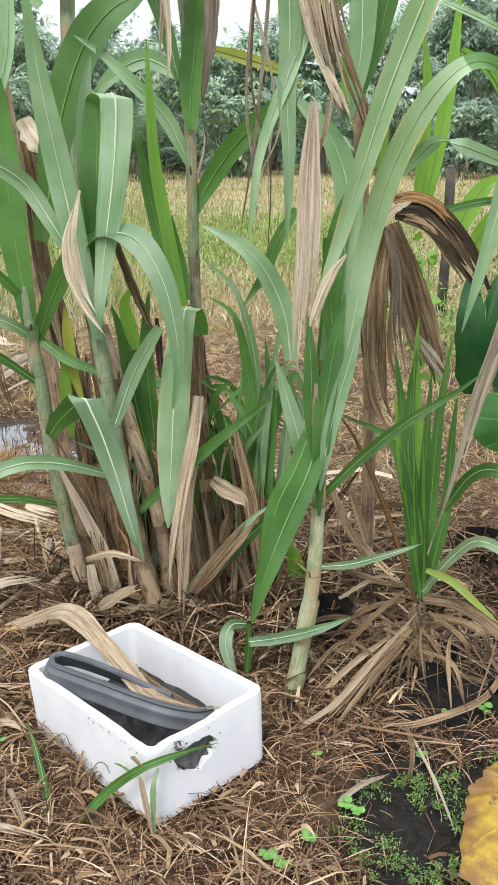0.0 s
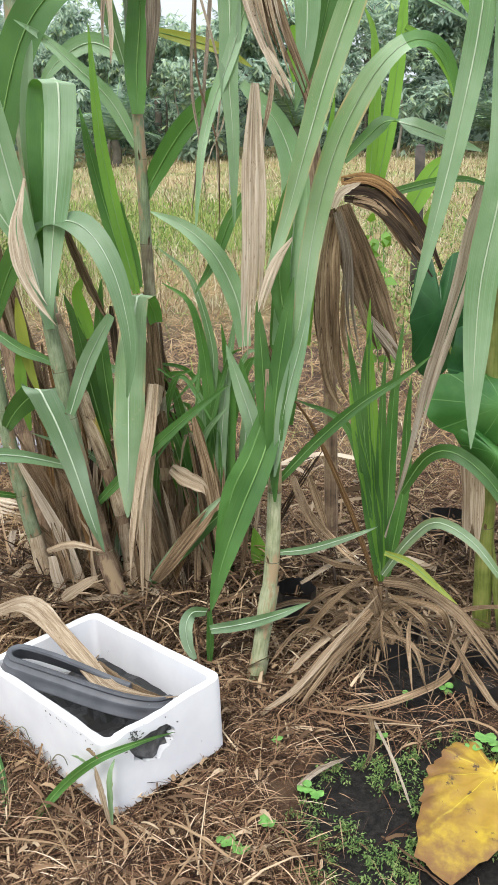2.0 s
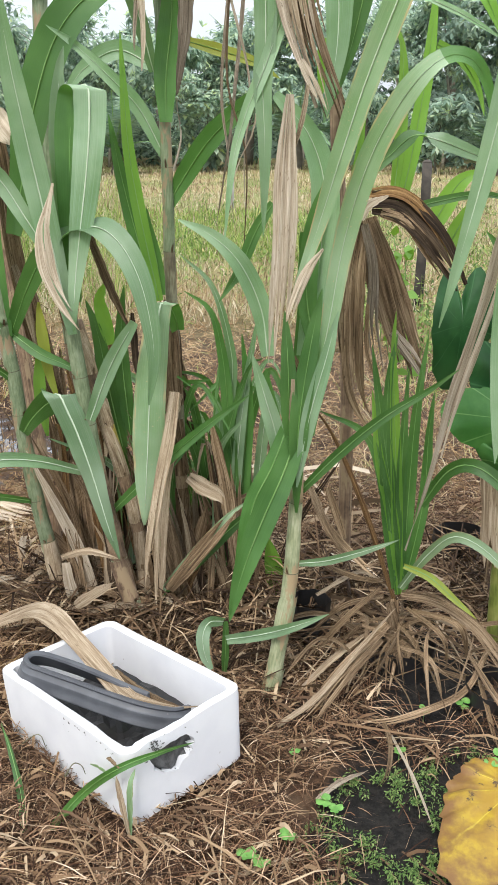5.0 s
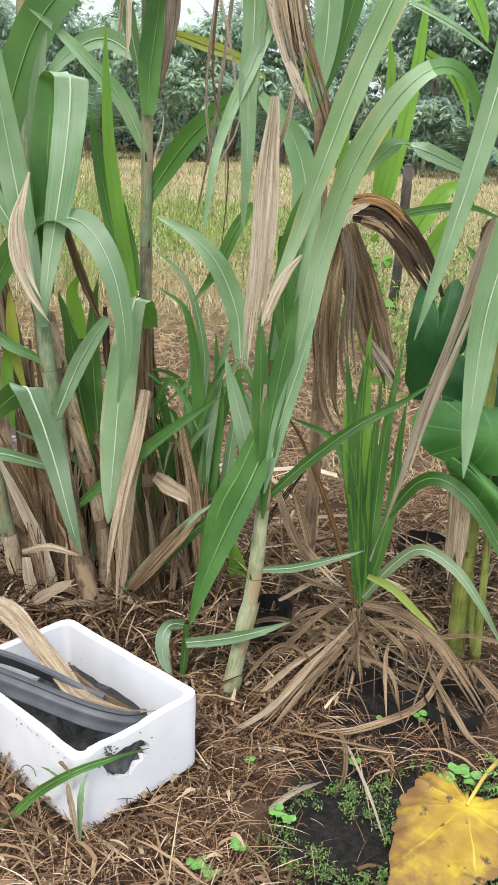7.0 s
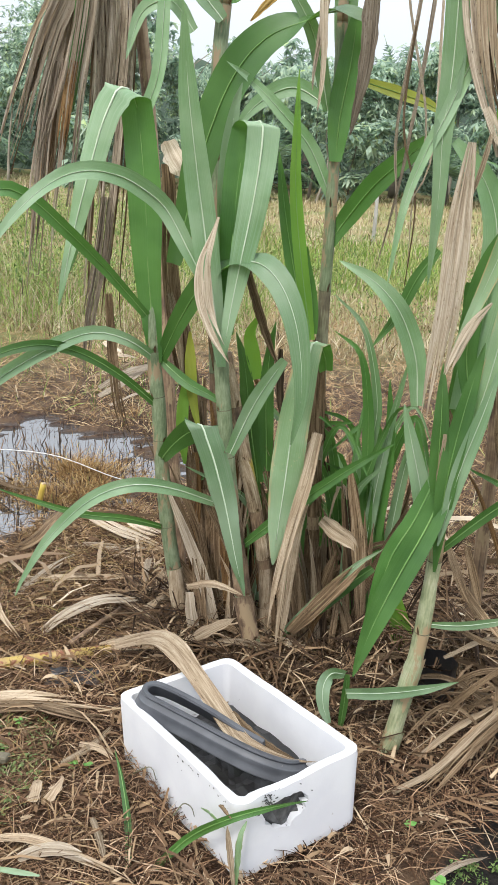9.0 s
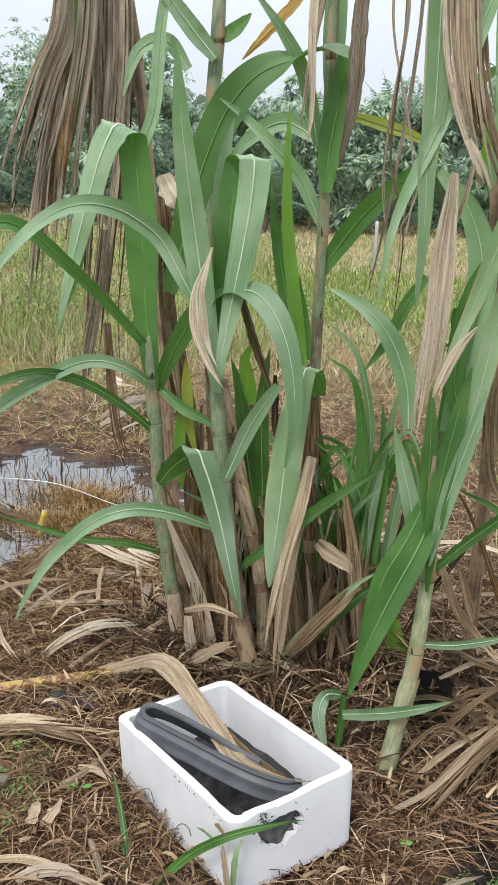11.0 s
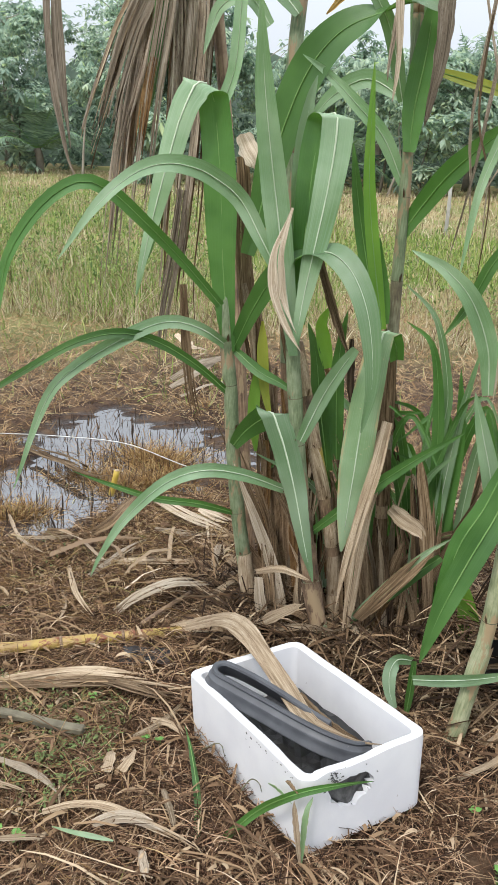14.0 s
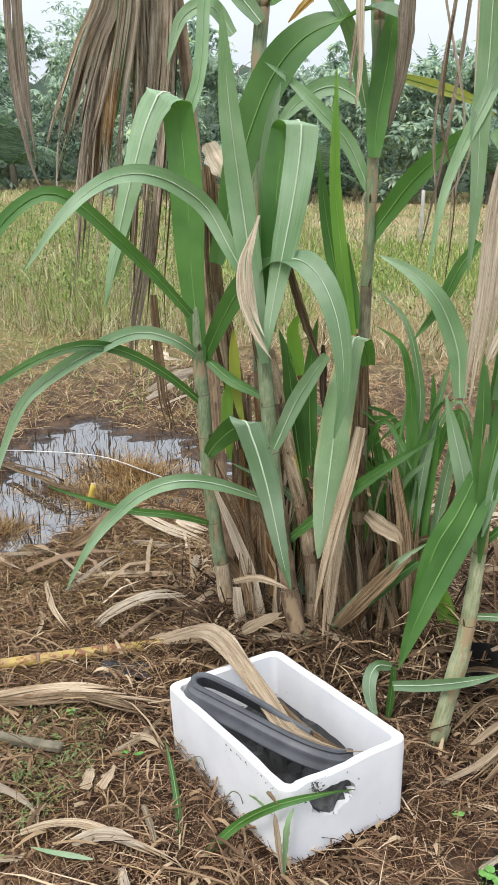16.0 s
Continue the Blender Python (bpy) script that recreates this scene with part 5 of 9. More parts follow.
def clover(x, y, s, turn):
    z = float(height(np.array(x), np.array(y))) + 0.02
    t = thing("clover", (x, y, z - 0.02), "small round-leaved green weed in the straw", "weed", "small weeds")
    for k in range(3):
        a = radians(turn + 120 * k)
        o = np.array([x + 1.0 * s * math.cos(a), y + 1.0 * s * math.sin(a), z + 0.02 + 0.006 * math.sin(5 * turn + k)])
        u, w = np.array([math.cos(a), math.sin(a), 0.12]), np.array([-math.sin(a), math.cos(a), 0.05])
        v = [o]
        for j in range(14):
            b = 2 * math.pi * j / 14
            r = s * (1.0 - 0.25 * math.exp(-((b / 0.5) ** 2)) - 0.25 * math.exp(-(((b - 6.283) / 0.5) ** 2)))
            v.append(o + u * r * math.cos(b) + w * r * math.sin(b) + np.array([0, 0, 0.15 * s * math.cos(2 * b)]))
        lf = part("leaflet", mesh_from("leaflet", v, [(0, 1 + j, 1 + (j + 1) % 14) for j in range(14)], MAT["clover"]), t)
    part("stem", tube("stem", [(x, y, z - 0.025), (x, y, z), (x + 0.004, y, z + 0.02)], [0.0012, 0.0012, 0.001], MAT["clover"], 5, 4), t)


tussock_mat = island_material("tussock", [(0.0, (0.07, 0.034, 0.013)), (0.45, (0.22, 0.122, 0.045)), (0.8, (0.38, 0.245, 0.10)), (0.96, (0.50, 0.37, 0.18)), (1.0, (0.26, 0.27, 0.08))], 0.8)


def tussock(x, y, r, n=1100):
    a, d = rng.uniform(0, 6.283, n), np.abs(rng.normal(0, 0.5, n)) * r
    base = np.stack([x + d * np.cos(a) * 1.5, y + d * np.sin(a), np.full(n, -0.045)], -1)
    ob = strands("grass_tussock", tussock_mat, base, rng.uniform(0.06, 0.15, n), rng.uniform(0.0014, 0.0034, n), rng.normal(0.8, 0.35, n), a + rng.normal(0, 0.7, n), rng.uniform(0.2, 0.8, n))
    tagged(ob, "matted brown grass tussock in the wet mud", "grass tussock", kind="stuff")


def bottle(x, y, label):
    t = thing("plastic_bottle", (x, y, 0), label, "bottle")
    part("body", tube("body", [(x, y, 0.0), (x, y, 0.09), (x + 0.005, y, 0.16), (x + 0.006, y, 0.2)], [0.035, 0.036, 0.034, 0.014], MAT["cloth_blue"], 14, 12), t)
    part("cap", tube("cap", [(x + 0.006, y, 0.198), (x + 0.006, y, 0.222)], [0.016, 0.015], MAT["yellow_plastic"], 12, 4), t)
    part("base_ring", tube("base_ring", [(x, y, -0.004), (x, y, 0.03)], [0.037, 0.037], MAT["yellow_plastic"], 14, 4), t)


def heart(name, o, u, w, nrm, s, mat, wave=0.05, cup=0.15, seed=0.0, ragged=0.0, back=1.0):
    """A broad heart-shaped blade: o the petiole point, u towards the tip, w across."""
    o, u, w, nrm = (np.array(q, float) for q in (o, u, w, nrm))
    R, A = 9, 56
    v, uv, f = [o], [(0.5, 0.5)], []
    for i in range(1, R + 1):
        for j in range(A):
            b = 2 * math.pi * j / A
            c = math.cos(b)
            lim = 0.72 + 0.28 * max(0, c) ** 3 + 0.12 * max(0, -c) - 0.55 * math.exp(-(((abs(b - math.pi)) / 0.22) ** 2))
            lim *= 1 - (1 - back) * max(0, -c) ** 0.5
            lim *= 1 + ragged * (0.5 * noise.noise(Vector((3 * c + seed, 3 * math.sin(b), seed))) + 0.3 * noise.noise(Vector((9 * c, 9 * math.sin(b) + seed, 1))))
            r = s * lim * i / R
            ease = (i / R) ** 2
            vein = 0.02 * s * abs(math.sin(4.5 * b)) * ease
            lift = cup * s * ease + wave * s * ease * math.sin(2 * b + seed) + vein + wave * 0.8 * s * ease * noise.noise(Vector((r * 12 * c, r * 12 * math.sin(b), seed)))
            v.append(o + u * r * c + w * r * math.sin(b) * 0.95 + nrm * lift)
            uv.append((0.5 + 0.5 * math.sin(b) * i / R, 0.5 + 0.5 * c * i / R))
    for j in range(A):
        f.append((0, 1 + (j + 1) % A, 1 + j))
    for i in range(R - 1):
        for j in range(A):
            a0, b0 = 1 + i * A + j, 1 + i * A + (j + 1) % A
            f.append((a0, b0, b0 + A, a0 + A))
    return mesh_from(name, v, f, mat, uv)


def veined(name, base, second, vein, rough, amount, rim=None, spots=None, spot_at=0.6, creep=(0.42, 0.42, 0.66)):
    m, nt, b, tc = begin(name)
    uv, ob = tc.outputs["UV"], tc.outputs["Object"]
    sub = nt.nodes.new("ShaderNodeVectorMath")
    sub.operation = "SUBTRACT"
    sub.inputs[1].default_value = (0.5, 0.5, 0)
    nt.links.new(uv, sub.inputs[0])
    sep = nt.nodes.new("ShaderNodeSeparateXYZ")
    nt.links.new(sub.outputs[0], sep.inputs[0])
    at = nt.nodes.new("ShaderNodeMath")
    at.operation = "ARCTAN2"
    nt.links.new(sep.outputs["X"], at.inputs[0])
    nt.links.new(sep.outputs["Y"], at.inputs[1])
    sn = nt.nodes.new("ShaderNodeMath")
    sn.operation, sn.inputs[1].default_value = "MULTIPLY", 4.5
    nt.links.new(at.outputs[0], sn.inputs[0])
    s2 = nt.nodes.new("ShaderNodeMath")
    s2.operation = "SINE"
    nt.links.new(sn.outputs[0], s2.inputs[0])
    ab = nt.nodes.new("ShaderNodeMath")
    ab.operation = "ABSOLUTE"
    nt.links.new(s2.outputs[0], ab.inputs[0])
    line = nt.nodes.new("ShaderNodeMapRange")
    line.inputs["From Min"].default_value, line.inputs["From Max"].default_value = 0.10, 0.02
    nt.links.new(ab.outputs[0], line.inputs["Value"])
    col = mix_color(nt, step(nt, noise_at(nt, ob, 9, 4), 0.35, 0.65), base, second)
    col = mix_color(nt, line.outputs["Result"], col, vein)
    if rim:
        ln = nt.nodes.new("ShaderNodeVectorMath")
        ln.operation = "LENGTH"
        nt.links.new(sub.outputs[0], ln.inputs[0])
        ad = nt.nodes.new("ShaderNodeMath")
        ad.operation, ad.inputs[1].default_value = "MULTIPLY_ADD", creep[0]
        nt.links.new(noise_at(nt, ob, 13, 5, 0.6), ad.inputs[0])
        nt.links.new(ln.outputs["Value"], ad.inputs[2])
        col = mix_color(nt, step(nt, ad.outputs[0], creep[1], creep[2]), col, rim)
    if spots:
        col = mix_color(nt, step(nt, noise_at(nt, ob, 24, 5, 0.65), spot_at, spot_at + 0.08), col, spots)
    nt.links.new(col, b.inputs["Base Color"])
    b.inputs["Roughness"].default_value = rough
    bump(nt, b, noise_at(nt, ob, 45, 4), 0.3, 0.004)
    glow_through(m, nt, b, col, amount)
    return m


MAT["taro_green"] = veined("taro_green", (0.045, 0.165, 0.030), (0.085, 0.235, 0.050), (0.15, 0.31, 0.09), 0.45, 0.34)
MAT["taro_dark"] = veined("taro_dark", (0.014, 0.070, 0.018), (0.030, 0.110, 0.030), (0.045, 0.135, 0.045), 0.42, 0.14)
MAT["taro_yellow"] = veined("taro_yellow", (0.47, 0.345, 0.016), (0.27, 0.16, 0.014), (0.47, 0.36, 0.035), 0.6, 0.04, (0.15, 0.072, 0.018), (0.05, 0.024, 0.010), 0.60, (0.9, 0.66, 0.98))


def taro_leaf(plant, o, tip, wide, mat, cup, seed):
    """A blade hanging from its petiole point o towards tip, facing the path."""
    o, tip = np.array(o), np.array(tip)
    s = np.linalg.norm(tip - o)
    u = (tip - o) / s
    w = np.cross(u, (0.05, -0.9, 0.42))
    w /= np.linalg.norm(w)
    n = np.cross(u, w)
    n = n if n[1] < 0 else -n
    lf = part("leaf", heart("leaf", o, u, w * wide, n, s, MAT[mat], 0.13, cup, seed, 0.14), plant)
    root = np.array(plant.location)
    part("petiole", tube("petiole", [root, (root + o) / 2 + np.array([0.02, 0.06, 0.10]), o + np.array([0, 0.06, 0.0]), o + np.array([0, 0.012, 0])], [0.014, 0.010, 0.007, 0.004], MAT["stalk_olive"], 8, 14), lf)


def yellow_leaf(o, stem):
    """A limp heart-shaped blade lying flat, one back lobe longer than the other, its margin torn and rippled."""
    t = thing("fallen_taro_leaf", o, "large yellow decaying taro leaf lying on black soil", "leaf")
    o, stem = np.array(o), np.array(stem)
    reach = [(-180, 0.155), (-155, 0.215), (-134, 0.320), (-122, 0.350), (-104, 0.240), (-71, 0.146), (-52, 0.122), (-14, 0.140), (10, 0.128), (31, 0.066), (60, 0.028), (86, 0.060), (104, 0.136), (131, 0.136), (160, 0.140), (180, 0.150)]
    R, A = 12, 96
    v, uv, f = [o + np.array([0, 0, 0.02])], [(0.5, 0.5)], []
    for i in range(1, R + 1):
        for j in range(A):
            b = 360 * j / A - 180
            c, d = math.cos(radians(b)), math.sin(radians(b))
            lim = float(np.interp(b, [q[0] for q in reach], [q[1] for q in reach]))
            lim *= 1 + (0.16 * noise.noise(Vector((4 * c, 4 * d, 2.3))) + 0.10 * noise.noise(Vector((11 * c, 11 * d, 0.7))))
            r, ease = lim * i / R, (i / R) ** 2
            lift = 0.022 + 0.013 * ease * noise.noise(Vector((5 * c, 5 * d, 1.0))) + 0.012 * noise.noise(Vector((22 * r * c, 22 * r * d, 4.0))) - 0.012 * ease + 0.006 * abs(math.sin(radians(4.5 * b))) * (i / R)
            v.append(o + np.array([r * c, r * d, lift]))
            uv.append((0.5 + 0.5 * d * i / R, 0.5 - 0.5 * c * i / R))
    f = [(0, 1 + j, 1 + (j + 1) % A) for j in range(A)]
    f += [(1 + i * A + j, 1 + (i + 1) * A + j, 1 + (i + 1) * A + (j + 1) % A, 1 + i * A + (j + 1) % A) for i in range(R - 1) for j in range(A)]
    part("blade", mesh_from("blade", v, f, MAT["taro_yellow"], uv), t)
    part("petiole", tube("petiole", [o + np.array([0, 0, 0.024]), (o + stem) / 2 + np.array([0, 0, 0.03]), stem], [0.004, 0.005, 0.007], MAT["yellow_plastic"], 8, 8), t)


def grow_bag(x, y, r, h):
    t = thing("grow_bag", (x, y, 0), "black plastic nursery bag half sunk in dead leaves", "plant pot", "nursery bags")
    n, m = 28, 7
    v, f = [], []
    for k in range(m):
        for j in range(n):
            a = 2 * math.pi * j / n
            z = h * k / (m - 1)
            q = r * (1 + 0.10 * noise.noise(Vector((3 * math.cos(a) + x * 9, 3 * math.sin(a), z * 14))) + 0.04 * math.sin(9 * a + 20 * z))
            v.append((x + q * math.cos(a), y + q * math.sin(a), z - 0.02))
    for k in range(m - 1):
        for j in range(n):
            f.append((k * n + j, k * n + (j + 1) % n, (k + 1) * n + (j + 1) % n, (k + 1) * n + j))
    part("bag", mesh_from("bag", v, f, MAT["dark"]), t)
    part("soil", mesh_from("soil", [(x, y, h * 0.5)] + [(x + 0.97 * r * math.cos(2 * math.pi * j / n), y + 0.97 * r * math.sin(2 * math.pi * j / n), h * 0.45 - 0.02) for j in range(n)], [(0, 1 + j, 1 + (j + 1) % n) for j in range(n)], MAT["soil_dark"]), t)


def fern(x, y):
    t = thing("fern", (x, y, 0), "small bright green fern beside the yellow leaf", "fern")
    for k in range(6):
        a = 1.9 + k * 0.5
        p = [np.array([x, y, 0.0]), np.array([x + 0.05 * math.cos(a), y + 0.05 * math.sin(a), 0.07]), np.array([x + 0.12 * math.cos(a), y + 0.12 * math.sin(a), 0.08])]
        c, tg = spline(p, 16)
        side, nor = frames_along(c, tg, (0, 0, 1))
        v, f = [], []
        for i in range(3, 16):
            ln = 0.028 * (1 - (i / 17) ** 2) + 0.004
            for sg in (-1, 1):
                n0 = len(v)
                v += [c[i] - tg[i] * 0.003, c[i] + tg[i] * 0.003, c[i] + side[i] * sg * ln + tg[i] * 0.012]
                f.append((n0, n0 + 1, n0 + 2))
        fr = part("frond", mesh_from("frond", v, f, MAT["clover"], smooth=False), t)
        part("rachis", tube("rachis", p, [0.0015, 0.0012, 0.0008], MAT["clover"], 5, 8), fr)


def soil_weeds():
    """Tiny pale-green seedlings in rosettes over the black soil."""
    c, s = [], []
    for k in range(330):
        a, d = rng.uniform(0, 6.283), rng.uniform(0, 1) ** 0.5
        x, y = SOIL[0] + 0.98 * SOIL[2] * d * math.cos(a), SOIL[1] + 0.98 * SOIL[3] * d * math.sin(a)
        if noise.noise(Vector((x * 7, y * 7, 0))) > -0.12:
            c.append((x, y, float(height(np.array(x), np.array(y))) + 0.018))
            s.append(rng.uniform(0.005, 0.011))
    mat = island_material("seedling_leaves", [(0.0, (0.045, 0.10, 0.025)), (0.5, (0.12, 0.20, 0.055)), (1.0, (0.24, 0.32, 0.11))], 0.6, 0.25, 9.0, 0.2, (0.1, 0.18, 0.05))
    ob = new("seedlings", leaf_cloud("seedlings", c, s, 8500, 0.0085, mat))
    tagged(ob, "carpet of tiny green seedlings on black soil", "seedlings", kind="stuff")


soil_weeds()


def twig(pts):
    t = thing("twig", pts[0], "thin dark dead twig leaning on the foam box", "twig")
    part("stem", tube("stem", pts, [0.0018, 0.0015, 0.001], MAT["node"], 5, 14), t)


def vine(stems, label):
    """Thin climbing stems set with small bright leaves."""
    t = thing("climbing_vine", stems[0][0], label, "vine")
    for pts in stems:
        part("stem", tube("stem", pts, [0.0016, 0.0012], MAT["clover"], 5, 10), t)
        c, tg = spline(pts, 11)
        for k in range(1, 11):
            a = rng.uniform(0, 6.283)
            u = np.array([math.cos(a), -0.5, math.sin(a) * 0.7])
            u /= np.linalg.norm(u)
            w = np.cross(u, (0.1, -0.9, 0.4))
            w /= np.linalg.norm(w)
            s = rng.uniform(0.022, 0.042)
            v = [c[k], c[k] + u * s * 0.35 + w * s * 0.4, c[k] + u * s * 0.8 + w * s * 0.28, c[k] + u * s * 1.2, c[k] + u * s * 0.8 - w * s * 0.28, c[k] + u * s * 0.35 - w * s * 0.4]
            part("leaf", mesh_from("leaf", v, [(0, 1, 2, 3), (0, 3, 4, 5)], MAT["bright"], [(0.5, 0), (0.9, 0.3), (0.8, 0.7), (0.5, 1), (0.2, 0.7), (0.1, 0.3)], smooth=False), t)


def fallen_stick(pts, r):
    t = thing("fallen_stick", pts[0], "pale dry cane stick lying on the straw", "stick")
    part("stem", tube("stem", pts, [r, r * 0.95, r * 0.8], MAT["stalk_brown"], 9, 10), t)


def plastic_scrap(x, y, sx, sy, turn):
    """A torn piece of black sheeting pressed into the litter."""
    n, v, f = 10, [], []
    for j in range(n):
        for i in range(n):
            u, w = 2 * i / (n - 1) - 1, 2 * j / (n - 1) - 1
            k = 1 + 0.25 * noise.noise(Vector((u * 2, w * 2, 5)))
            a, b = u * sx * k, w * sy * k
            v.append((x + a * math.cos(turn) - b * math.sin(turn), y + a * math.sin(turn) + b * math.cos(turn), 0.04 + 0.012 * noise.noise(Vector((u * 3, w * 3, 1)))))
    f = [(j * n + i, j * n + i + 1, (j + 1) * n + i + 1, (j + 1) * n + i) for j in range(n - 1) for i in range(n - 1)]
    t = thing("plastic_scrap", (x, y, 0.03), "torn black plastic scrap trodden into the litter", "plastic scrap")
    part("sheet", mesh_from("sheet", v, f, MAT["dark"], smooth=False), t)


def string(pts):
    t = thing("string", pts[0], "thin white string slung low across the puddle", "string")
    part("cord", tube("cord", pts, [0.0022, 0.0022], MAT["string"], 6, 24), t)


def drowned_litter():
    """Dark stalks, floating scraps and standing grass stubs in the shallow water."""
    n = 2400
    a, d = rng.uniform(0, 6.283, n), rng.uniform(0, 1, n) ** 0.55 * 1.04
    x, y = POND[0] + POND[2] * d * np.cos(a), POND[1] + POND[3] * d * np.sin(a)
    mat = island_material("drowned_litter", [(0.0, (0.02, 0.015, 0.012)), (0.6, (0.07, 0.045, 0.03)), (1.0, (0.2, 0.13, 0.07))], 0.5)
    flat = rng.uniform(0, 1, n) < 0.6
    ob = strands("drowned_litter", mat, np.stack([x, y, np.where(flat, -0.026, -0.04)], -1), np.where(flat, rng.uniform(0.03, 0.2, n), rng.uniform(0.03, 0.1, n)), rng.uniform(0.002, 0.008, n), np.where(flat, 0.0, rng.normal(1.2, 0.3, n)), rng.uniform(0, 6.283, n), np.zeros(n), twist=rng.normal(0, 0.3, n))
    tagged(ob, "dark sodden litter and grass stubs standing in the puddle", "litter", kind="stuff")


drowned_litter()


def low_green(x0, x1, y0, y1, n):
    c = [(x, y, 0.03) for x, y in zip(rng.uniform(x0, x1, n), rng.uniform(y0, y1, n))]
    ob = new("ground_weeds", leaf_cloud("ground_weeds", c, [0.014] * n, n * 9, 0.013, MAT["moss"]))
    tagged(ob, "tiny dull-green weeds creeping through the straw", "weeds", kind="stuff")


MAT["moss"] = plain_material("dull_green_weed", (0.085, 0.125, 0.035), (0.15, 0.18, 0.055), 50.0, 0.7)
low_green(-1.4, -0.75, 1.55, 2.0, 420)
low_green(-1.5, -0.9, 2.5, 3.0, 60)

# grime along the worn rim of the foam box
def rim_grime(box, M, W, L, H):
    for k in range(60):
        # soot smeared over the short wall beside the hole
        x, z, q = rng.normal(-0.100, 0.011), rng.uniform(0.150, 0.198), rng.uniform(0.0006, 0.0032)
        v = [M @ Vector((x + q * math.cos(a) * rng.uniform(0.5, 1.6), -L / 2 - 0.0014, z + q * math.sin(a) * rng.uniform(0.4, 1.2))) for a in (0, 0.9, 1.8, 2.7, 3.6, 4.5, 5.4)]
        part("soot_smear", mesh_from("soot_smear", v, [tuple(range(7))], MAT["soot"], smooth=False), box)
    for k in range(18):
        y = -L * 0.44 + abs(rng.normal(0, 0.11))
        x, z, q = -W / 2 - 0.0005, H - abs(rng.normal(0, 0.012)) - 0.012, rng.uniform(0.0006, 0.003)
        v = [M @ Vector((x - 0.0008, y + q * math.cos(a) * rng.uniform(0.6, 2.2), z + q * math.sin(a))) for a in (0, 1.1, 2.2, 3.3, 4.4, 5.5)]
        part("dirt_speck", mesh_from("dirt_speck", v, [tuple(range(6))], MAT["soot"], smooth=False), box)


# ---- sugarcane clump behind the box ----
cane_a = cane("sugarcane stalk with blue-green joints and arching leaves", [(-0.523, 2.550, -0.030), (-0.529, 2.550, 0.009), (-0.558, 2.550, 0.174), (-0.594, 2.550, 0.393), (-0.619, 2.550, 0.613), (-0.630, 2.550, 0.771), (-0.645, 2.550, 0.897), (-0.653, 2.550, 1.011), (-0.655, 2.550, 1.087)], 0.0256, 0.0208, ('stalk_pale', 'stalk_green', 'stalk_green', 'stalk_green'), 8, wrapped=2, wrap='tan')
bent(cane_a, ("green", "glaucous"), 0.096, [(-0.638, 2.540, 0.917), (-0.650, 2.538, 1.022), (-0.664, 2.537, 1.140), (-0.672, 2.535, 1.289), (-0.681, 2.533, 1.433), (-0.695, 2.532, 1.557), (-0.704, 2.530, 1.633)], [(-0.745, 2.470, 1.655), (-0.767, 2.463, 1.620), (-0.789, 2.456, 1.552), (-0.809, 2.449, 1.475), (-0.829, 2.441, 1.398), (-0.850, 2.434, 1.311), (-0.873, 2.427, 1.207), (-0.896, 2.420, 1.089)], 0.03, root=0.35, peak=0.34, tip=0.03)
leaf(cane_a, "green", 0.044, [(-0.648, 2.550, 1.028), (-0.762, 2.450, 1.189), (-0.850, 2.350, 1.307), (-0.930, 2.300, 1.386), (-0.998, 2.250, 1.407), (-1.094, 2.230, 1.344), (-1.179, 2.200, 1.216), (-1.211, 2.180, 1.080), (-1.230, 2.170, 0.922)], root=0.6, peak=0.55)
leaf(cane_a, "glaucous", 0.046, [(-0.628, 2.550, 0.918), (-0.709, 2.470, 0.994), (-0.802, 2.430, 1.016), (-0.902, 2.370, 0.978), (-1.062, 2.330, 0.870), (-1.141, 2.300, 0.766), (-1.237, 2.270, 0.493)])
leaf(cane_a, "green", 0.033, [(-0.618, 2.550, 0.767), (-0.722, 2.470, 0.882), (-0.829, 2.410, 0.958), (-0.929, 2.350, 0.986), (-1.048, 2.300, 0.954), (-1.204, 2.250, 0.857), (-1.402, 2.200, 0.720)])
leaf(cane_a, "glaucous", 0.046, [(-0.426, 2.450, 0.522), (-0.544, 2.370, 0.586), (-0.650, 2.310, 0.609), (-0.757, 2.270, 0.570), (-0.871, 2.250, 0.453), (-0.944, 2.230, 0.329), (-0.971, 2.220, 0.263)])
leaf(cane_a, "green", 0.026, [(-0.588, 2.550, 0.377), (-0.699, 2.450, 0.440), (-0.829, 2.390, 0.468), (-0.981, 2.350, 0.518), (-1.066, 2.330, 0.550)])
leaf(cane_a, "green", 0.037, [(-0.628, 2.550, 0.925), (-0.538, 2.500, 0.875), (-0.462, 2.470, 0.850), (-0.396, 2.450, 0.818)])
folded(cane_a, ("green", "glaucous"), 0.078, [(-0.633, 2.550, 0.915), (-0.568, 2.500, 1.051), (-0.501, 2.460, 1.161), (-0.422, 2.420, 1.234), (-0.338, 2.380, 1.256), (-0.270, 2.340, 1.214), (-0.218, 2.300, 1.125), (-0.190, 2.280, 1.007), (-0.184, 2.270, 0.901), (-0.201, 2.270, 0.787)], 0.42, root=0.5, peak=0.45, tip=0.06)
bent(cane_a, ("green", "glaucous"), 0.083, [(-0.610, 2.520, 0.622), (-0.577, 2.493, 0.672), (-0.537, 2.467, 0.717), (-0.501, 2.440, 0.749)], [(-0.463, 2.400, 0.764), (-0.432, 2.388, 0.694), (-0.404, 2.377, 0.613), (-0.379, 2.365, 0.530), (-0.357, 2.353, 0.447), (-0.335, 2.342, 0.363), (-0.310, 2.330, 0.286)], 0.018, root=0.4, peak=0.35, tip=0.06)
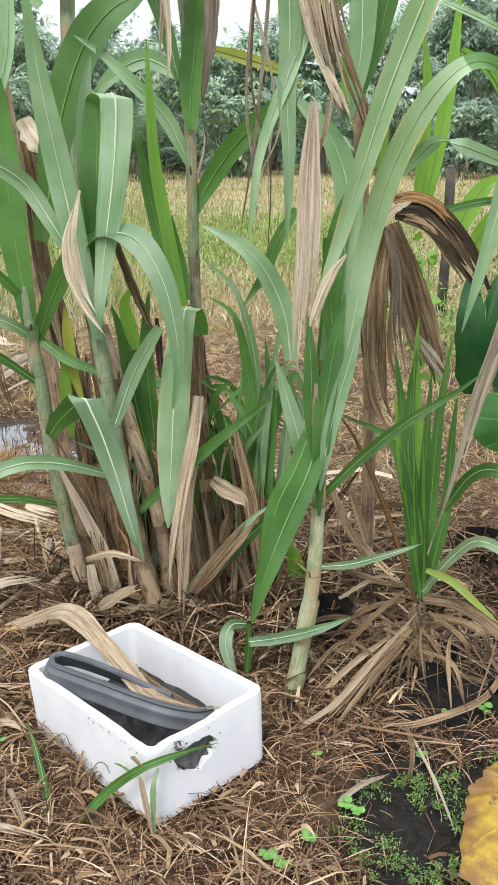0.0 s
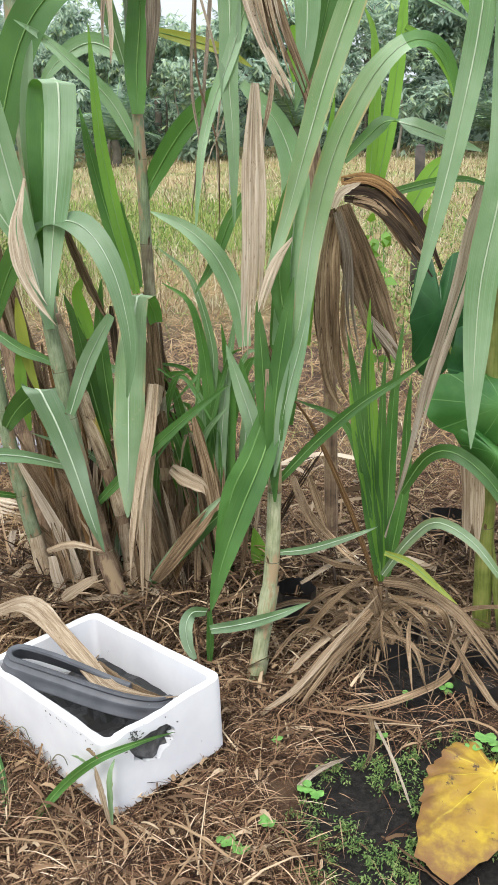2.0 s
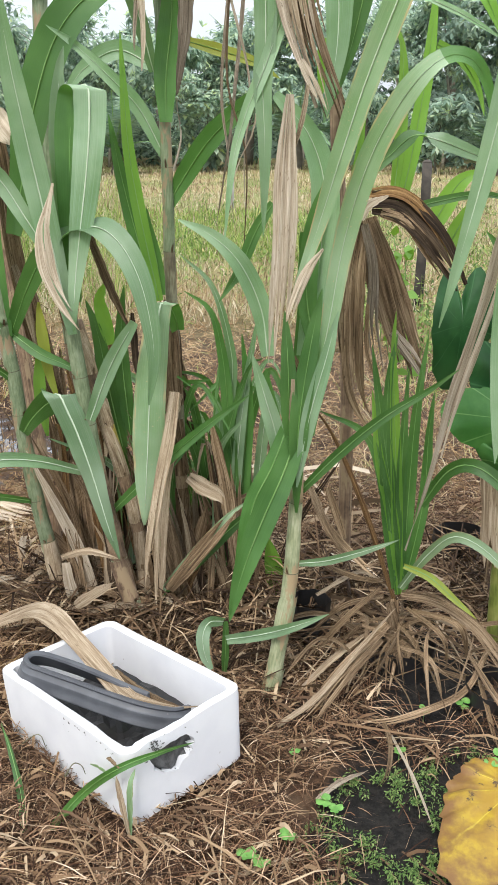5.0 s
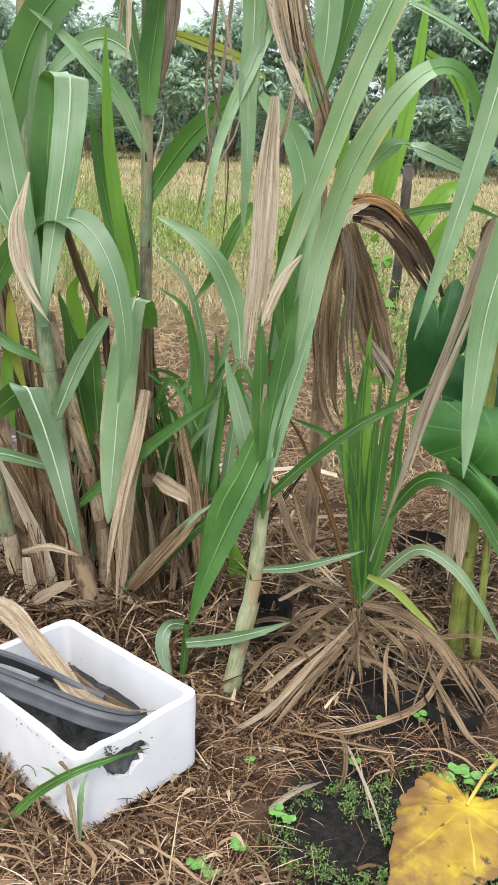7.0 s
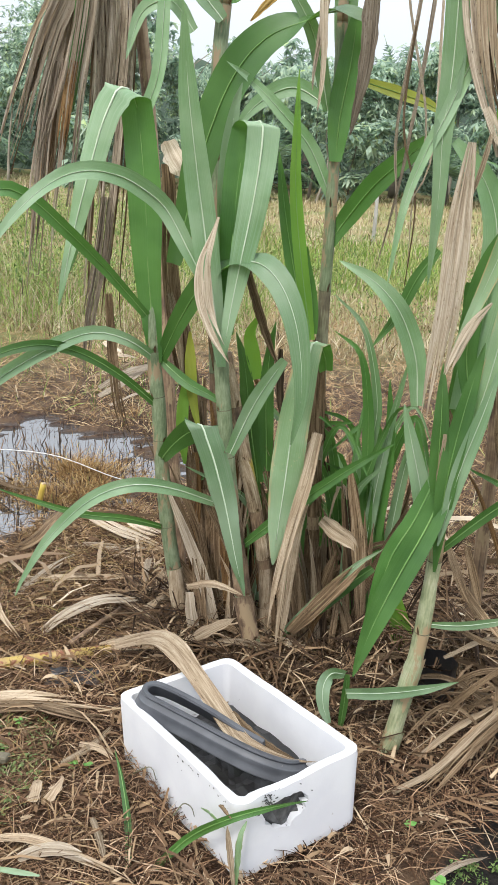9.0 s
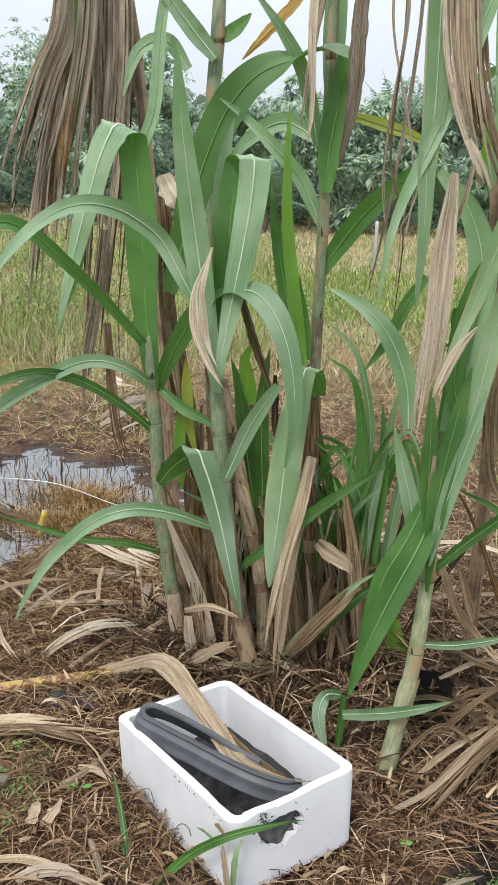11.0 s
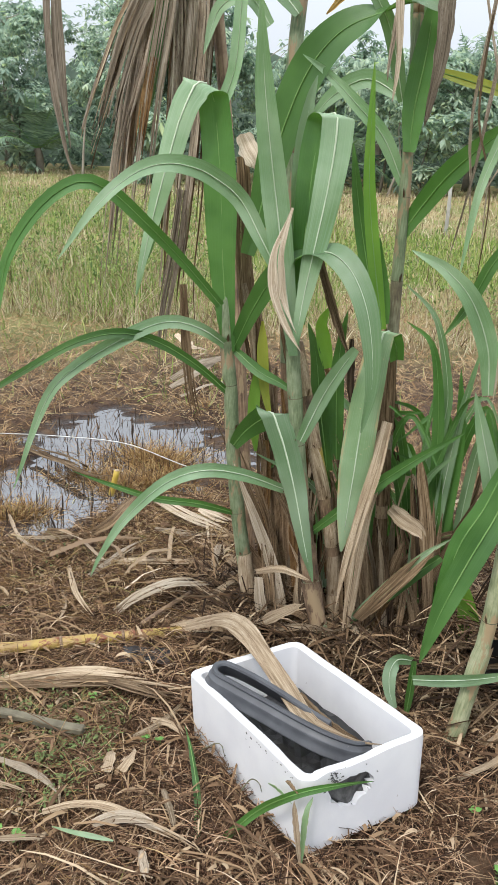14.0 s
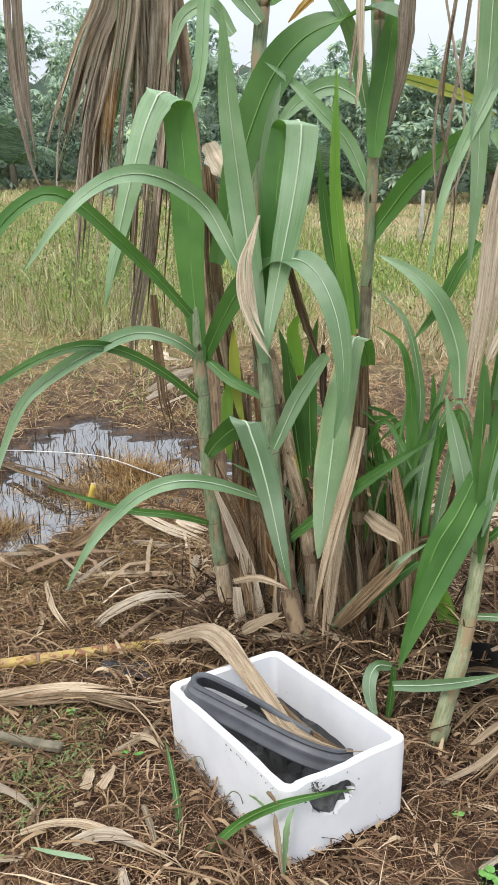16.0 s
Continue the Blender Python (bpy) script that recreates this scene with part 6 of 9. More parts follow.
cane_b = cane("sugarcane stalk with a leafy upright top", [(-0.256, 2.420, -0.030), (-0.265, 2.420, 0.005), (-0.310, 2.420, 0.167), (-0.353, 2.420, 0.403), (-0.386, 2.420, 0.621), (-0.408, 2.420, 0.813), (-0.424, 2.420, 0.965), (-0.429, 2.420, 1.113)], 0.0272, 0.0200, ('stalk_pale', 'stalk_brown', 'stalk_green', 'stalk_green'), 8, wrapped=4, wrap='stalk_brown')
leaf(cane_b, "glaucous", 0.079, [(-0.417, 2.385, 0.957), (-0.479, 2.400, 1.302), (-0.510, 2.390, 1.497), (-0.533, 2.370, 1.682), (-0.543, 2.340, 1.868)], peak=0.45, root=0.35)
leaf(cane_b, "glaucous", 0.066, [(-0.418, 2.470, 1.039), (-0.427, 2.470, 1.299), (-0.435, 2.470, 1.499), (-0.425, 2.470, 1.631), (-0.408, 2.470, 1.699)], peak=0.5)
bent(cane_b, ("green", "glaucous"), 0.086, [(-0.417, 2.450, 1.037), (-0.417, 2.455, 1.199), (-0.411, 2.460, 1.356), (-0.403, 2.465, 1.493), (-0.389, 2.470, 1.574)], [(-0.339, 2.410, 1.589), (-0.342, 2.403, 1.511), (-0.351, 2.396, 1.422), (-0.364, 2.389, 1.332), (-0.376, 2.381, 1.256), (-0.390, 2.374, 1.164), (-0.403, 2.367, 1.069), (-0.410, 2.360, 0.974)], 0.022, root=0.45, peak=0.5, tip=0.08)
folded(cane_b, ("green", "glaucous"), 0.112, [(-0.590, 2.520, 1.214), (-0.551, 2.520, 1.377), (-0.514, 2.520, 1.534), (-0.448, 2.520, 1.708), (-0.366, 2.520, 1.811), (-0.262, 2.520, 1.863), (-0.180, 2.520, 1.890), (-0.112, 2.520, 1.874), (-0.072, 2.520, 1.843)], 0.84, root=0.4, peak=0.5, tip=0.03)
leaf(cane_b, "glaucous", 0.057, [(-0.488, 2.420, 1.198), (-0.529, 2.420, 1.267), (-0.594, 2.420, 1.373), (-0.653, 2.370, 1.428), (-0.704, 2.330, 1.455), (-0.769, 2.290, 1.463), (-0.841, 2.250, 1.437), (-0.920, 2.190, 1.358), (-1.018, 2.150, 1.213)], peak=0.3)
leaf(cane_b, "glaucous", 0.050, [(-0.376, 2.340, 0.720), (-0.321, 2.340, 0.858), (-0.276, 2.340, 0.943), (-0.239, 2.340, 1.002)], peak=0.5, tip=0.5)
leaf(cane_b, "green", 0.039, [(-0.335, 2.420, 0.405), (-0.199, 2.380, 0.553), (-0.057, 2.340, 0.693), (0.077, 2.320, 0.802)], peak=0.4)
torn(cane_b, "pale", 0.044, [(-0.433, 2.330, 1.365), (-0.449, 2.326, 1.310), (-0.465, 2.321, 1.250), (-0.465, 2.317, 1.190), (-0.455, 2.313, 1.130), (-0.426, 2.309, 1.063), (-0.385, 2.304, 0.996), (-0.351, 2.300, 0.940)], 2, twist=(-50, 55), split=0.55, fan=0.12, root=0.25, peak=0.4, tip=0.08, crease=0.2)
dry(cane_b, "brown", 0.027, [(-0.377, 2.520, 1.216), (-0.332, 2.520, 1.085), (-0.299, 2.520, 1.003), (-0.269, 2.520, 0.936)])
leaf(cane_b, "yellowing", 0.038, [(-0.535, 2.520, 1.023), (-0.530, 2.520, 0.919), (-0.519, 2.520, 0.814), (-0.492, 2.520, 0.707)], keel=False, root=0.2)
leaf(cane_b, "bright", 0.047, [(-0.332, 2.540, 0.892), (-0.352, 2.540, 0.978), (-0.360, 2.540, 1.029), (-0.338, 2.540, 1.082)], keel=False)
leaf(cane_b, "bright", 0.042, [(-0.542, 2.540, 0.604), (-0.554, 2.540, 0.733), (-0.548, 2.540, 0.843), (-0.524, 2.540, 0.933)], keel=False, root=0.2)
leaf(cane_b, "green", 0.058, [(-0.312, 2.540, 0.565), (-0.345, 2.540, 0.748), (-0.371, 2.540, 0.925), (-0.401, 2.540, 1.027)])
leaf(cane_b, "green", 0.051, [(-0.287, 2.540, 0.605), (-0.302, 2.540, 0.823), (-0.300, 2.540, 0.964), (-0.287, 2.540, 1.068)])
torn(cane_b, "tan", 0.036, [(-0.135, 2.360, 0.798), (-0.157, 2.340, 0.654), (-0.189, 2.320, 0.503), (-0.216, 2.310, 0.343), (-0.234, 2.310, 0.172)], strips=2, root=0.8, peak=0.2, tip=0.3, fan=0.1)
torn(cane_b, "tan", 0.040, [(-0.153, 2.400, 0.615), (-0.183, 2.400, 0.432), (-0.196, 2.400, 0.221), (-0.207, 2.400, 0.039)], strips=2, fan=0.2)
torn(cane_b, "tan", 0.050, [(-0.106, 2.440, 0.508), (-0.062, 2.420, 0.483), (-0.011, 2.400, 0.460), (0.006, 2.390, 0.427)], strips=2, fan=0.1)
torn(cane_b, "brown", 0.046, [(-0.173, 2.420, 0.130), (-0.082, 2.420, 0.250), (0.006, 2.420, 0.366), (0.058, 2.420, 0.442)], strips=2, fan=0.1)
leaf(cane_b, "worn", 0.030, [(-0.192, 2.430, 0.124), (-0.091, 2.430, 0.254), (0.006, 2.430, 0.371), (0.084, 2.430, 0.437)])
torn(cane_b, "tan", 0.034, [(-0.484, 2.380, 0.082), (-0.408, 2.370, 0.142), (-0.334, 2.360, 0.195)], strips=1, tip=0.1)
torn(cane_b, "pale", 0.036, [(-0.497, 2.450, 0.214), (-0.485, 2.450, 0.113), (-0.460, 2.450, -0.033)], strips=2)
cane_f = cane("leaning cane wrapped in mottled tan sheaths inside the clump", [(-0.247, 2.500, 0.000), (-0.266, 2.500, 0.269), (-0.308, 2.500, 0.484), (-0.353, 2.500, 0.667), (-0.393, 2.500, 0.839), (-0.419, 2.500, 0.976)], 0.0225, 0.0185, ("stalk_brown", "stalk_brown", "stalk_yellow", "stalk_brown", "stalk_brown"), 6, wrapped=6, wrap="tan")
dry(cane_b, "tan", 0.024, [(-0.491, 2.370, 0.272), (-0.412, 2.370, 0.293), (-0.321, 2.370, 0.268)])
cane_c = cane("tall slim sugarcane stalk with purple-brown lower joints", [(-0.133, 2.600, -0.030), (-0.133, 2.600, 0.024), (-0.134, 2.600, 0.363), (-0.140, 2.600, 0.633), (-0.148, 2.600, 0.853), (-0.153, 2.600, 1.013), (-0.156, 2.600, 1.167), (-0.156, 2.600, 1.292), (-0.158, 2.600, 1.445), (-0.161, 2.600, 1.585), (-0.164, 2.600, 1.737), (-0.167, 2.600, 1.897), (-0.168, 2.600, 2.107)], 0.0209, 0.0143, ('stalk_brown', 'stalk_brown', 'stalk_purple', 'stalk_purple', 'stalk_purple', 'stalk_green', 'stalk_green', 'stalk_green', 'stalk_green'), 9, wrapped=4, wrap='brown')
leaf(cane_c, "green", 0.067, [(-0.158, 2.600, 1.288), (-0.121, 2.600, 1.350), (-0.046, 2.550, 1.458), (0.041, 2.500, 1.544), (0.124, 2.460, 1.607)], peak=0.45, tip=0.3)
leaf(cane_c, "green", 0.078, [(-0.155, 2.570, 1.516), (-0.152, 2.570, 1.630), (-0.135, 2.570, 1.764), (-0.127, 2.570, 1.893)], root=0.45, peak=0.5, tip=0.3)
leaf(cane_c, "glaucous", 0.047, [(-0.163, 2.600, 1.426), (-0.228, 2.570, 1.552), (-0.309, 2.540, 1.637), (-0.388, 2.520, 1.708), (-0.456, 2.500, 1.751)], peak=0.3)
leaf(cane_c, "glaucous", 0.045, [(-0.187, 2.600, 1.646), (-0.232, 2.560, 1.819), (-0.295, 2.520, 1.926), (-0.379, 2.500, 2.024)], peak=0.35)
leaf(cane_c, "bright", 0.041, [(-0.180, 2.480, 1.034), (-0.222, 2.480, 1.244), (-0.250, 2.480, 1.430), (-0.258, 2.480, 1.580), (-0.262, 2.480, 1.739)], peak=0.3)
leaf(cane_c, "green", 0.045, [(-0.195, 2.500, 1.046), (-0.239, 2.500, 1.208), (-0.278, 2.500, 1.381), (-0.304, 2.500, 1.534)], peak=0.4)
leaf(cane_c, "green", 0.036, [(-0.174, 2.500, 1.047), (-0.187, 2.500, 1.146), (-0.205, 2.500, 1.242), (-0.210, 2.500, 1.290)], peak=0.3)
leaf(cane_c, "glaucous", 0.068, [(-0.158, 2.600, 1.766), (-0.160, 2.600, 1.912), (-0.160, 2.600, 2.066)], peak=0.6, tip=0.8)
bent(cane_c, ("green", "worn"), 0.092, [(-0.130, 2.500, 0.946), (-0.136, 2.470, 0.990), (-0.148, 2.440, 1.025)], [(-0.172, 2.410, 1.035), (-0.184, 2.400, 0.981), (-0.192, 2.390, 0.918), (-0.204, 2.380, 0.819), (-0.212, 2.370, 0.720), (-0.218, 2.360, 0.619), (-0.226, 2.350, 0.507), (-0.233, 2.340, 0.393)], 0.012, root=0.4, peak=0.62, tip=0.06)
dry(cane_c, "grey", 0.045, [(-0.086, 2.500, 2.058), (-0.091, 2.500, 1.925), (-0.093, 2.500, 1.758), (-0.119, 2.500, 1.584)])
leaf(cane_c, "yellowing", 0.039, [(-0.098, 2.700, 1.734), (0.001, 2.700, 1.709), (0.092, 2.700, 1.681), (0.169, 2.700, 1.636)], keel=True)
dry(cane_c, "orange", 0.033, [(-0.250, 2.750, 2.075), (-0.329, 2.750, 1.993), (-0.434, 2.750, 1.882)])
dry(cane_c, "tan", 0.045, [(-0.136, 2.550, 0.738), (-0.158, 2.550, 0.667), (-0.180, 2.550, 0.572)], twist=(0, 10))
cane_i = cane("sugarcane stalk rising behind the clump with a leafy top", [(-0.444, 2.850, -0.094), (-0.492, 2.850, 0.646), (-0.529, 2.850, 1.227), (-0.539, 2.850, 1.582), (-0.536, 2.850, 1.800), (-0.528, 2.850, 1.945), (-0.523, 2.850, 2.163)], 0.0272, 0.0220, ('stalk_brown', 'stalk_green', 'stalk_green'), 10)
leaf(cane_i, "glaucous", 0.061, [(-0.522, 2.800, 1.891), (-0.607, 2.800, 1.984), (-0.711, 2.800, 2.106)], tip=0.5)
leaf(cane_i, "glaucous", 0.046, [(-0.776, 2.800, 1.365), (-0.766, 2.800, 1.574), (-0.711, 2.800, 1.743), (-0.694, 2.800, 1.967), (-0.668, 2.800, 2.122)], tip=0.6, peak=0.5)
leaf(cane_i, "green", 0.052, [(-0.529, 2.850, 1.949), (-0.477, 2.850, 1.978), (-0.426, 2.850, 2.025)], keel=False)
leaf(cane_i, "glaucous", 0.064, [(-0.203, 2.850, 1.675), (-0.310, 2.850, 1.722), (-0.415, 2.850, 1.670), (-0.485, 2.850, 1.583)], keel=True)
torn(cane_i, "pale", 0.066, [(-0.638, 2.620, 1.545), (-0.617, 2.607, 1.512), (-0.599, 2.593, 1.477), (-0.584, 2.580, 1.444)], 1, twist=(0, 30), root=0.6, peak=0.5, tip=0.5, crease=0.16)
torn(cane_i, "brown", 0.05, [(-0.651, 2.680, 1.484), (-0.641, 2.676, 1.388), (-0.632, 2.672, 1.191), (-0.605, 2.668, 0.985), (-0.567, 2.664, 0.808), (-0.524, 2.660, 0.586)], 3, fan=0.2, crease=0.12)
cane_e = cane("withered leaning cane wrapped in brown sheaths", [(-0.414, 2.660, -0.096), (-0.450, 2.660, 0.182), (-0.488, 2.660, 0.447), (-0.526, 2.660, 0.700), (-0.562, 2.660, 0.904), (-0.600, 2.660, 1.066)], 0.0237, 0.0185, ('stalk_brown', 'stalk_brown', 'stalk_brown', 'stalk_yellow', 'stalk_brown', 'stalk_brown'), 6, wrapped=6, wrap='brown')
dry(cane_e, "brown", 0.040, [(-0.581, 2.620, 1.038), (-0.558, 2.620, 0.895), (-0.541, 2.620, 0.748), (-0.513, 2.620, 0.598)], tip=0.4)
dry(cane_e, "tan", 0.028, [(-0.616, 2.600, 1.118), (-0.587, 2.600, 1.006), (-0.568, 2.600, 0.863)], tip=0.3)
dry(cane_e, "rust", 0.026, [(-0.523, 2.600, 0.623), (-0.508, 2.600, 0.469), (-0.509, 2.600, 0.308)], tip=0.3)

clump_foot = thing("dead_cane_sheaths", (-0.252, 2.600, -0.000), "brown withered sheaths round the foot of the sugarcane clump", "dead leaves")
for k in range(150):
    x, y = rng.uniform(-0.48, 0.15), rng.uniform(2.46, 2.85)
    z, h, lean = rng.uniform(-0.04, 0.10), rng.uniform(0.14, 0.70), rng.normal(-0.10, 0.15)
    # dark kinds weighted up, so shade inside the clump is painted by colour
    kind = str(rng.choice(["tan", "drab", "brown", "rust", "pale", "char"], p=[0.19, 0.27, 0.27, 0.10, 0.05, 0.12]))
    line = [(x, y, z), (x + lean * h * 0.5, y, z + h * 0.52), (x + lean * h * 1.2, y - 0.01, z + h)]
    if rng.uniform() < 0.10:
        # broken over, its end hanging down
        line += [(line[2][0] + rng.uniform(-0.09, 0.09), y - 0.05, z + h * 0.82), (line[2][0] + rng.uniform(-0.14, 0.14), y - 0.08, z + h * rng.uniform(0.3, 0.6))]
    torn(clump_foot, kind, rng.uniform(0.016, 0.044), line, int(rng.integers(1, 4)), twist=(rng.uniform(-45, 45), rng.uniform(-70, 70)), root=0.4, fan=0.5)
for k in range(46):
    # dead leaves hanging between the stalks, in dark kinds that paint the shade there
    x, y, top, drop = rng.uniform(-0.58, -0.12), rng.uniform(2.56, 2.80), rng.uniform(0.50, 1.02), rng.uniform(0.20, 0.48)
    line = [(x, y, top), (x + rng.normal(0.02, 0.02), y - 0.02, top - 0.5 * drop), (x + rng.normal(0.05, 0.04), y - 0.03, top - drop)]
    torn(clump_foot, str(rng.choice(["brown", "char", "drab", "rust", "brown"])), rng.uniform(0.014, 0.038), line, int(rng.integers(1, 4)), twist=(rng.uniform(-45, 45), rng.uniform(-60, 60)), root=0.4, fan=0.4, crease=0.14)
leaf(clump_foot, "glaucous", 0.029, [(0.077, 2.870, 0.080), (0.024, 2.870, 0.381), (0.143, 2.870, 0.752), (0.232, 2.810, 0.645)])
leaf(clump_foot, "glaucous", 0.049, [(-0.350, 2.800, 0.029), (-0.354, 2.800, 0.335), (-0.342, 2.800, 0.726), (-0.130, 2.740, 0.565)])
leaf(clump_foot, "green", 0.038, [(0.047, 2.868, -0.125), (-0.009, 2.868, 0.186), (-0.060, 2.868, 0.555), (-0.167, 2.808, 0.555)])
leaf(clump_foot, "green", 0.026, [(-0.193, 2.603, 0.127), (-0.243, 2.603, 0.407), (-0.184, 2.603, 0.765), (-0.081, 2.543, 0.752)])
leaf(clump_foot, "green", 0.029, [(0.015, 2.578, 0.215), (-0.005, 2.578, 0.489), (0.072, 2.578, 0.791), (0.124, 2.518, 0.858)])
leaf(clump_foot, "green", 0.043, [(0.021, 2.779, -0.072), (0.002, 2.779, 0.233), (0.055, 2.779, 0.670), (0.207, 2.719, 0.630)])
leaf(clump_foot, "green", 0.042, [(-0.014, 2.761, 0.025), (-0.040, 2.761, 0.323), (-0.011, 2.761, 0.538), (0.097, 2.701, 0.488)])
leaf(clump_foot, "green", 0.046, [(-0.057, 2.724, 0.000), (-0.071, 2.724, 0.298), (-0.005, 2.724, 0.569), (0.071, 2.664, 0.642)])
leaf(clump_foot, "glaucous", 0.049, [(-0.248, 2.756, -0.039), (-0.232, 2.756, 0.269), (-0.172, 2.756, 0.590), (-0.141, 2.696, 0.633)])
leaf(clump_foot, "green", 0.041, [(-0.307, 2.819, -0.088), (-0.317, 2.819, 0.225), (-0.260, 2.819, 0.489), (-0.073, 2.759, 0.529)])
leaf(clump_foot, "green", 0.036, [(0.112, 2.636, 0.182), (0.066, 2.636, 0.460), (0.006, 2.636, 0.818), (-0.034, 2.576, 0.624)])
leaf(clump_foot, "green", 0.040, [(0.127, 2.721, 0.039), (0.081, 2.721, 0.330), (0.037, 2.721, 0.728), (-0.113, 2.661, 0.642)])
leaf(clump_foot, "glaucous", 0.048, [(-0.178, 2.778, -0.022), (-0.193, 2.778, 0.283), (-0.147, 2.778, 0.652), (-0.021, 2.718, 0.517)])
leaf(clump_foot, "glaucous", 0.037, [(-0.317, 2.585, 0.019), (-0.297, 2.585, 0.311), (-0.353, 2.585, 0.487), (-0.537, 2.525, 0.603)])
leaf(clump_foot, "green", 0.038, [(-0.275, 2.763, 0.004), (-0.244, 2.763, 0.311), (-0.260, 2.763, 0.487), (-0.070, 2.703, 0.492)])
leaf(clump_foot, "glaucous", 0.041, [(0.118, 2.662, 0.056), (0.113, 2.662, 0.345), (0.156, 2.662, 0.699), (0.240, 2.602, 0.495)])
leaf(clump_foot, "glaucous", 0.029, [(0.041, 2.831, -0.094), (-0.022, 2.831, 0.212), (-0.104, 2.831, 0.390), (-0.225, 2.771, 0.498)])
leaf(clump_foot, "green", 0.034, [(-0.193, 2.764, 0.024), (-0.185, 2.764, 0.327), (-0.194, 2.764, 0.574), (0.002, 2.704, 0.488)])
leaf(clump_foot, "green", 0.036, [(-0.030, 2.842, 0.005), (-0.053, 2.842, 0.311), (-0.124, 2.842, 0.545), (-0.211, 2.782, 0.520)])
leaf(clump_foot, "green", 0.045, [(-0.309, 2.677, 0.046), (-0.275, 2.677, 0.344), (-0.374, 2.677, 0.547), (-0.538, 2.617, 0.515)])
leaf(clump_foot, "glaucous", 0.038, [(-0.018, 2.567, 0.039), (-0.019, 2.567, 0.324), (-0.012, 2.567, 0.542), (0.076, 2.507, 0.683)])
leaf(clump_foot, "green", 0.029, [(-0.267, 2.617, 0.124), (-0.308, 2.617, 0.407), (-0.391, 2.617, 0.783), (-0.500, 2.557, 0.606)])
leaf(clump_foot, "green", 0.029, [(0.071, 2.564, 0.049), (0.030, 2.564, 0.328), (-0.032, 2.564, 0.626), (-0.175, 2.504, 0.488)])
leaf(clump_foot, "green", 0.038, [(0.126, 2.740, 0.124), (0.063, 2.740, 0.411), (0.150, 2.740, 0.757), (0.234, 2.680, 0.555)])
leaf(clump_foot, "green", 0.036, [(-0.050, 2.637, 0.136), (-0.070, 2.637, 0.420), (-0.130, 2.637, 0.603), (-0.212, 2.577, 0.684)])
leaf(clump_foot, "green", 0.046, [(-0.149, 2.670, 0.125), (-0.160, 2.670, 0.414), (-0.145, 2.670, 0.702), (-0.038, 2.610, 0.765)])
leaf(clump_foot, "green", 0.030, [(0.030, 2.721, 0.140), (0.010, 2.721, 0.430), (-0.038, 2.721, 0.713), (-0.189, 2.661, 0.785)])
leaf(clump_foot, "green", 0.037, [(-0.043, 2.721, 0.024), (-0.045, 2.721, 0.322), (-0.132, 2.721, 0.737), (-0.277, 2.661, 0.622)])
leaf(clump_foot, "green", 0.023, [(0.141, 2.753, -0.058), (0.077, 2.753, 0.239), (0.006, 2.753, 0.504), (-0.146, 2.693, 0.613)])
leaf(clump_foot, "green", 0.050, [(-0.080, 2.820, -0.036), (-0.113, 2.820, 0.270), (-0.172, 2.820, 0.548), (-0.228, 2.760, 0.419)])
leaf(clump_foot, "glaucous", 0.035, [(-0.266, 2.872, -0.121), (-0.228, 2.872, 0.202), (-0.335, 2.872, 0.474), (-0.418, 2.812, 0.348)])
leaf(clump_foot, "green", 0.023, [(-0.143, 2.754, -0.048), (-0.132, 2.754, 0.258), (-0.269, 2.754, 0.491), (-0.304, 2.694, 0.574)])
leaf(clump_foot, "green", 0.024, [(-0.212, 2.798, 0.050), (-0.190, 2.798, 0.356), (-0.302, 2.798, 0.610), (-0.376, 2.738, 0.694)])
leaf(clump_foot, "green", 0.029, [(-0.135, 2.617, 0.076), (-0.171, 2.617, 0.360), (-0.085, 2.617, 0.743), (0.046, 2.557, 0.566)])

# ---- the nearer stalk and its shoots ----
cane_d = cane("stout sugarcane stalk with pale sheath and broad leaves", [(0.130, 2.080, -0.031), (0.154, 2.080, 0.141), (0.173, 2.080, 0.267), (0.185, 2.080, 0.401), (0.190, 2.080, 0.524), (0.193, 2.080, 0.621), (0.192, 2.080, 0.731), (0.192, 2.080, 0.785)], 0.0251, 0.0166, ('stalk_pale',), 4, wrapped=2, wrap='stalk_pale')
leaf(cane_d, "worn", 0.063, [(0.461, 1.950, 1.980), (0.384, 1.970, 1.795), (0.315, 2.000, 1.604), (0.267, 2.020, 1.441), (0.222, 2.050, 1.276), (0.187, 2.050, 1.171), (0.157, 2.050, 1.083)], root=0.8, peak=0.3)
folded(cane_d, ("worn", "green"), 0.060, [(0.209, 2.080, 0.793), (0.231, 2.080, 0.898), (0.260, 2.080, 1.042), (0.290, 2.080, 1.247), (0.328, 2.040, 1.416), (0.377, 2.010, 1.533), (0.429, 1.980, 1.612), (0.484, 1.980, 1.649), (0.543, 2.000, 1.640), (0.583, 2.020, 1.588), (0.601, 2.020, 1.518)], 0.78, root=0.4, peak=0.6, tip=0.12, pinch=22)
leaf(cane_d, "bright", 0.037, [(0.291, 2.280, 0.920), (0.304, 2.280, 1.164), (0.338, 2.280, 1.379), (0.358, 2.280, 1.554)], peak=0.4)
leaf(cane_d, "bright", 0.029, [(0.525, 2.280, 1.695), (0.595, 2.310, 1.660), (0.644, 2.330, 1.600), (0.667, 2.330, 1.533)], root=0.8, peak=0.2)
leaf(cane_d, "green", 0.075, [(0.196, 2.060, 0.800), (0.158, 2.030, 0.689), (0.101, 2.000, 0.561), (0.051, 1.980, 0.426), (0.016, 1.980, 0.283)], root=0.6, peak=0.4)
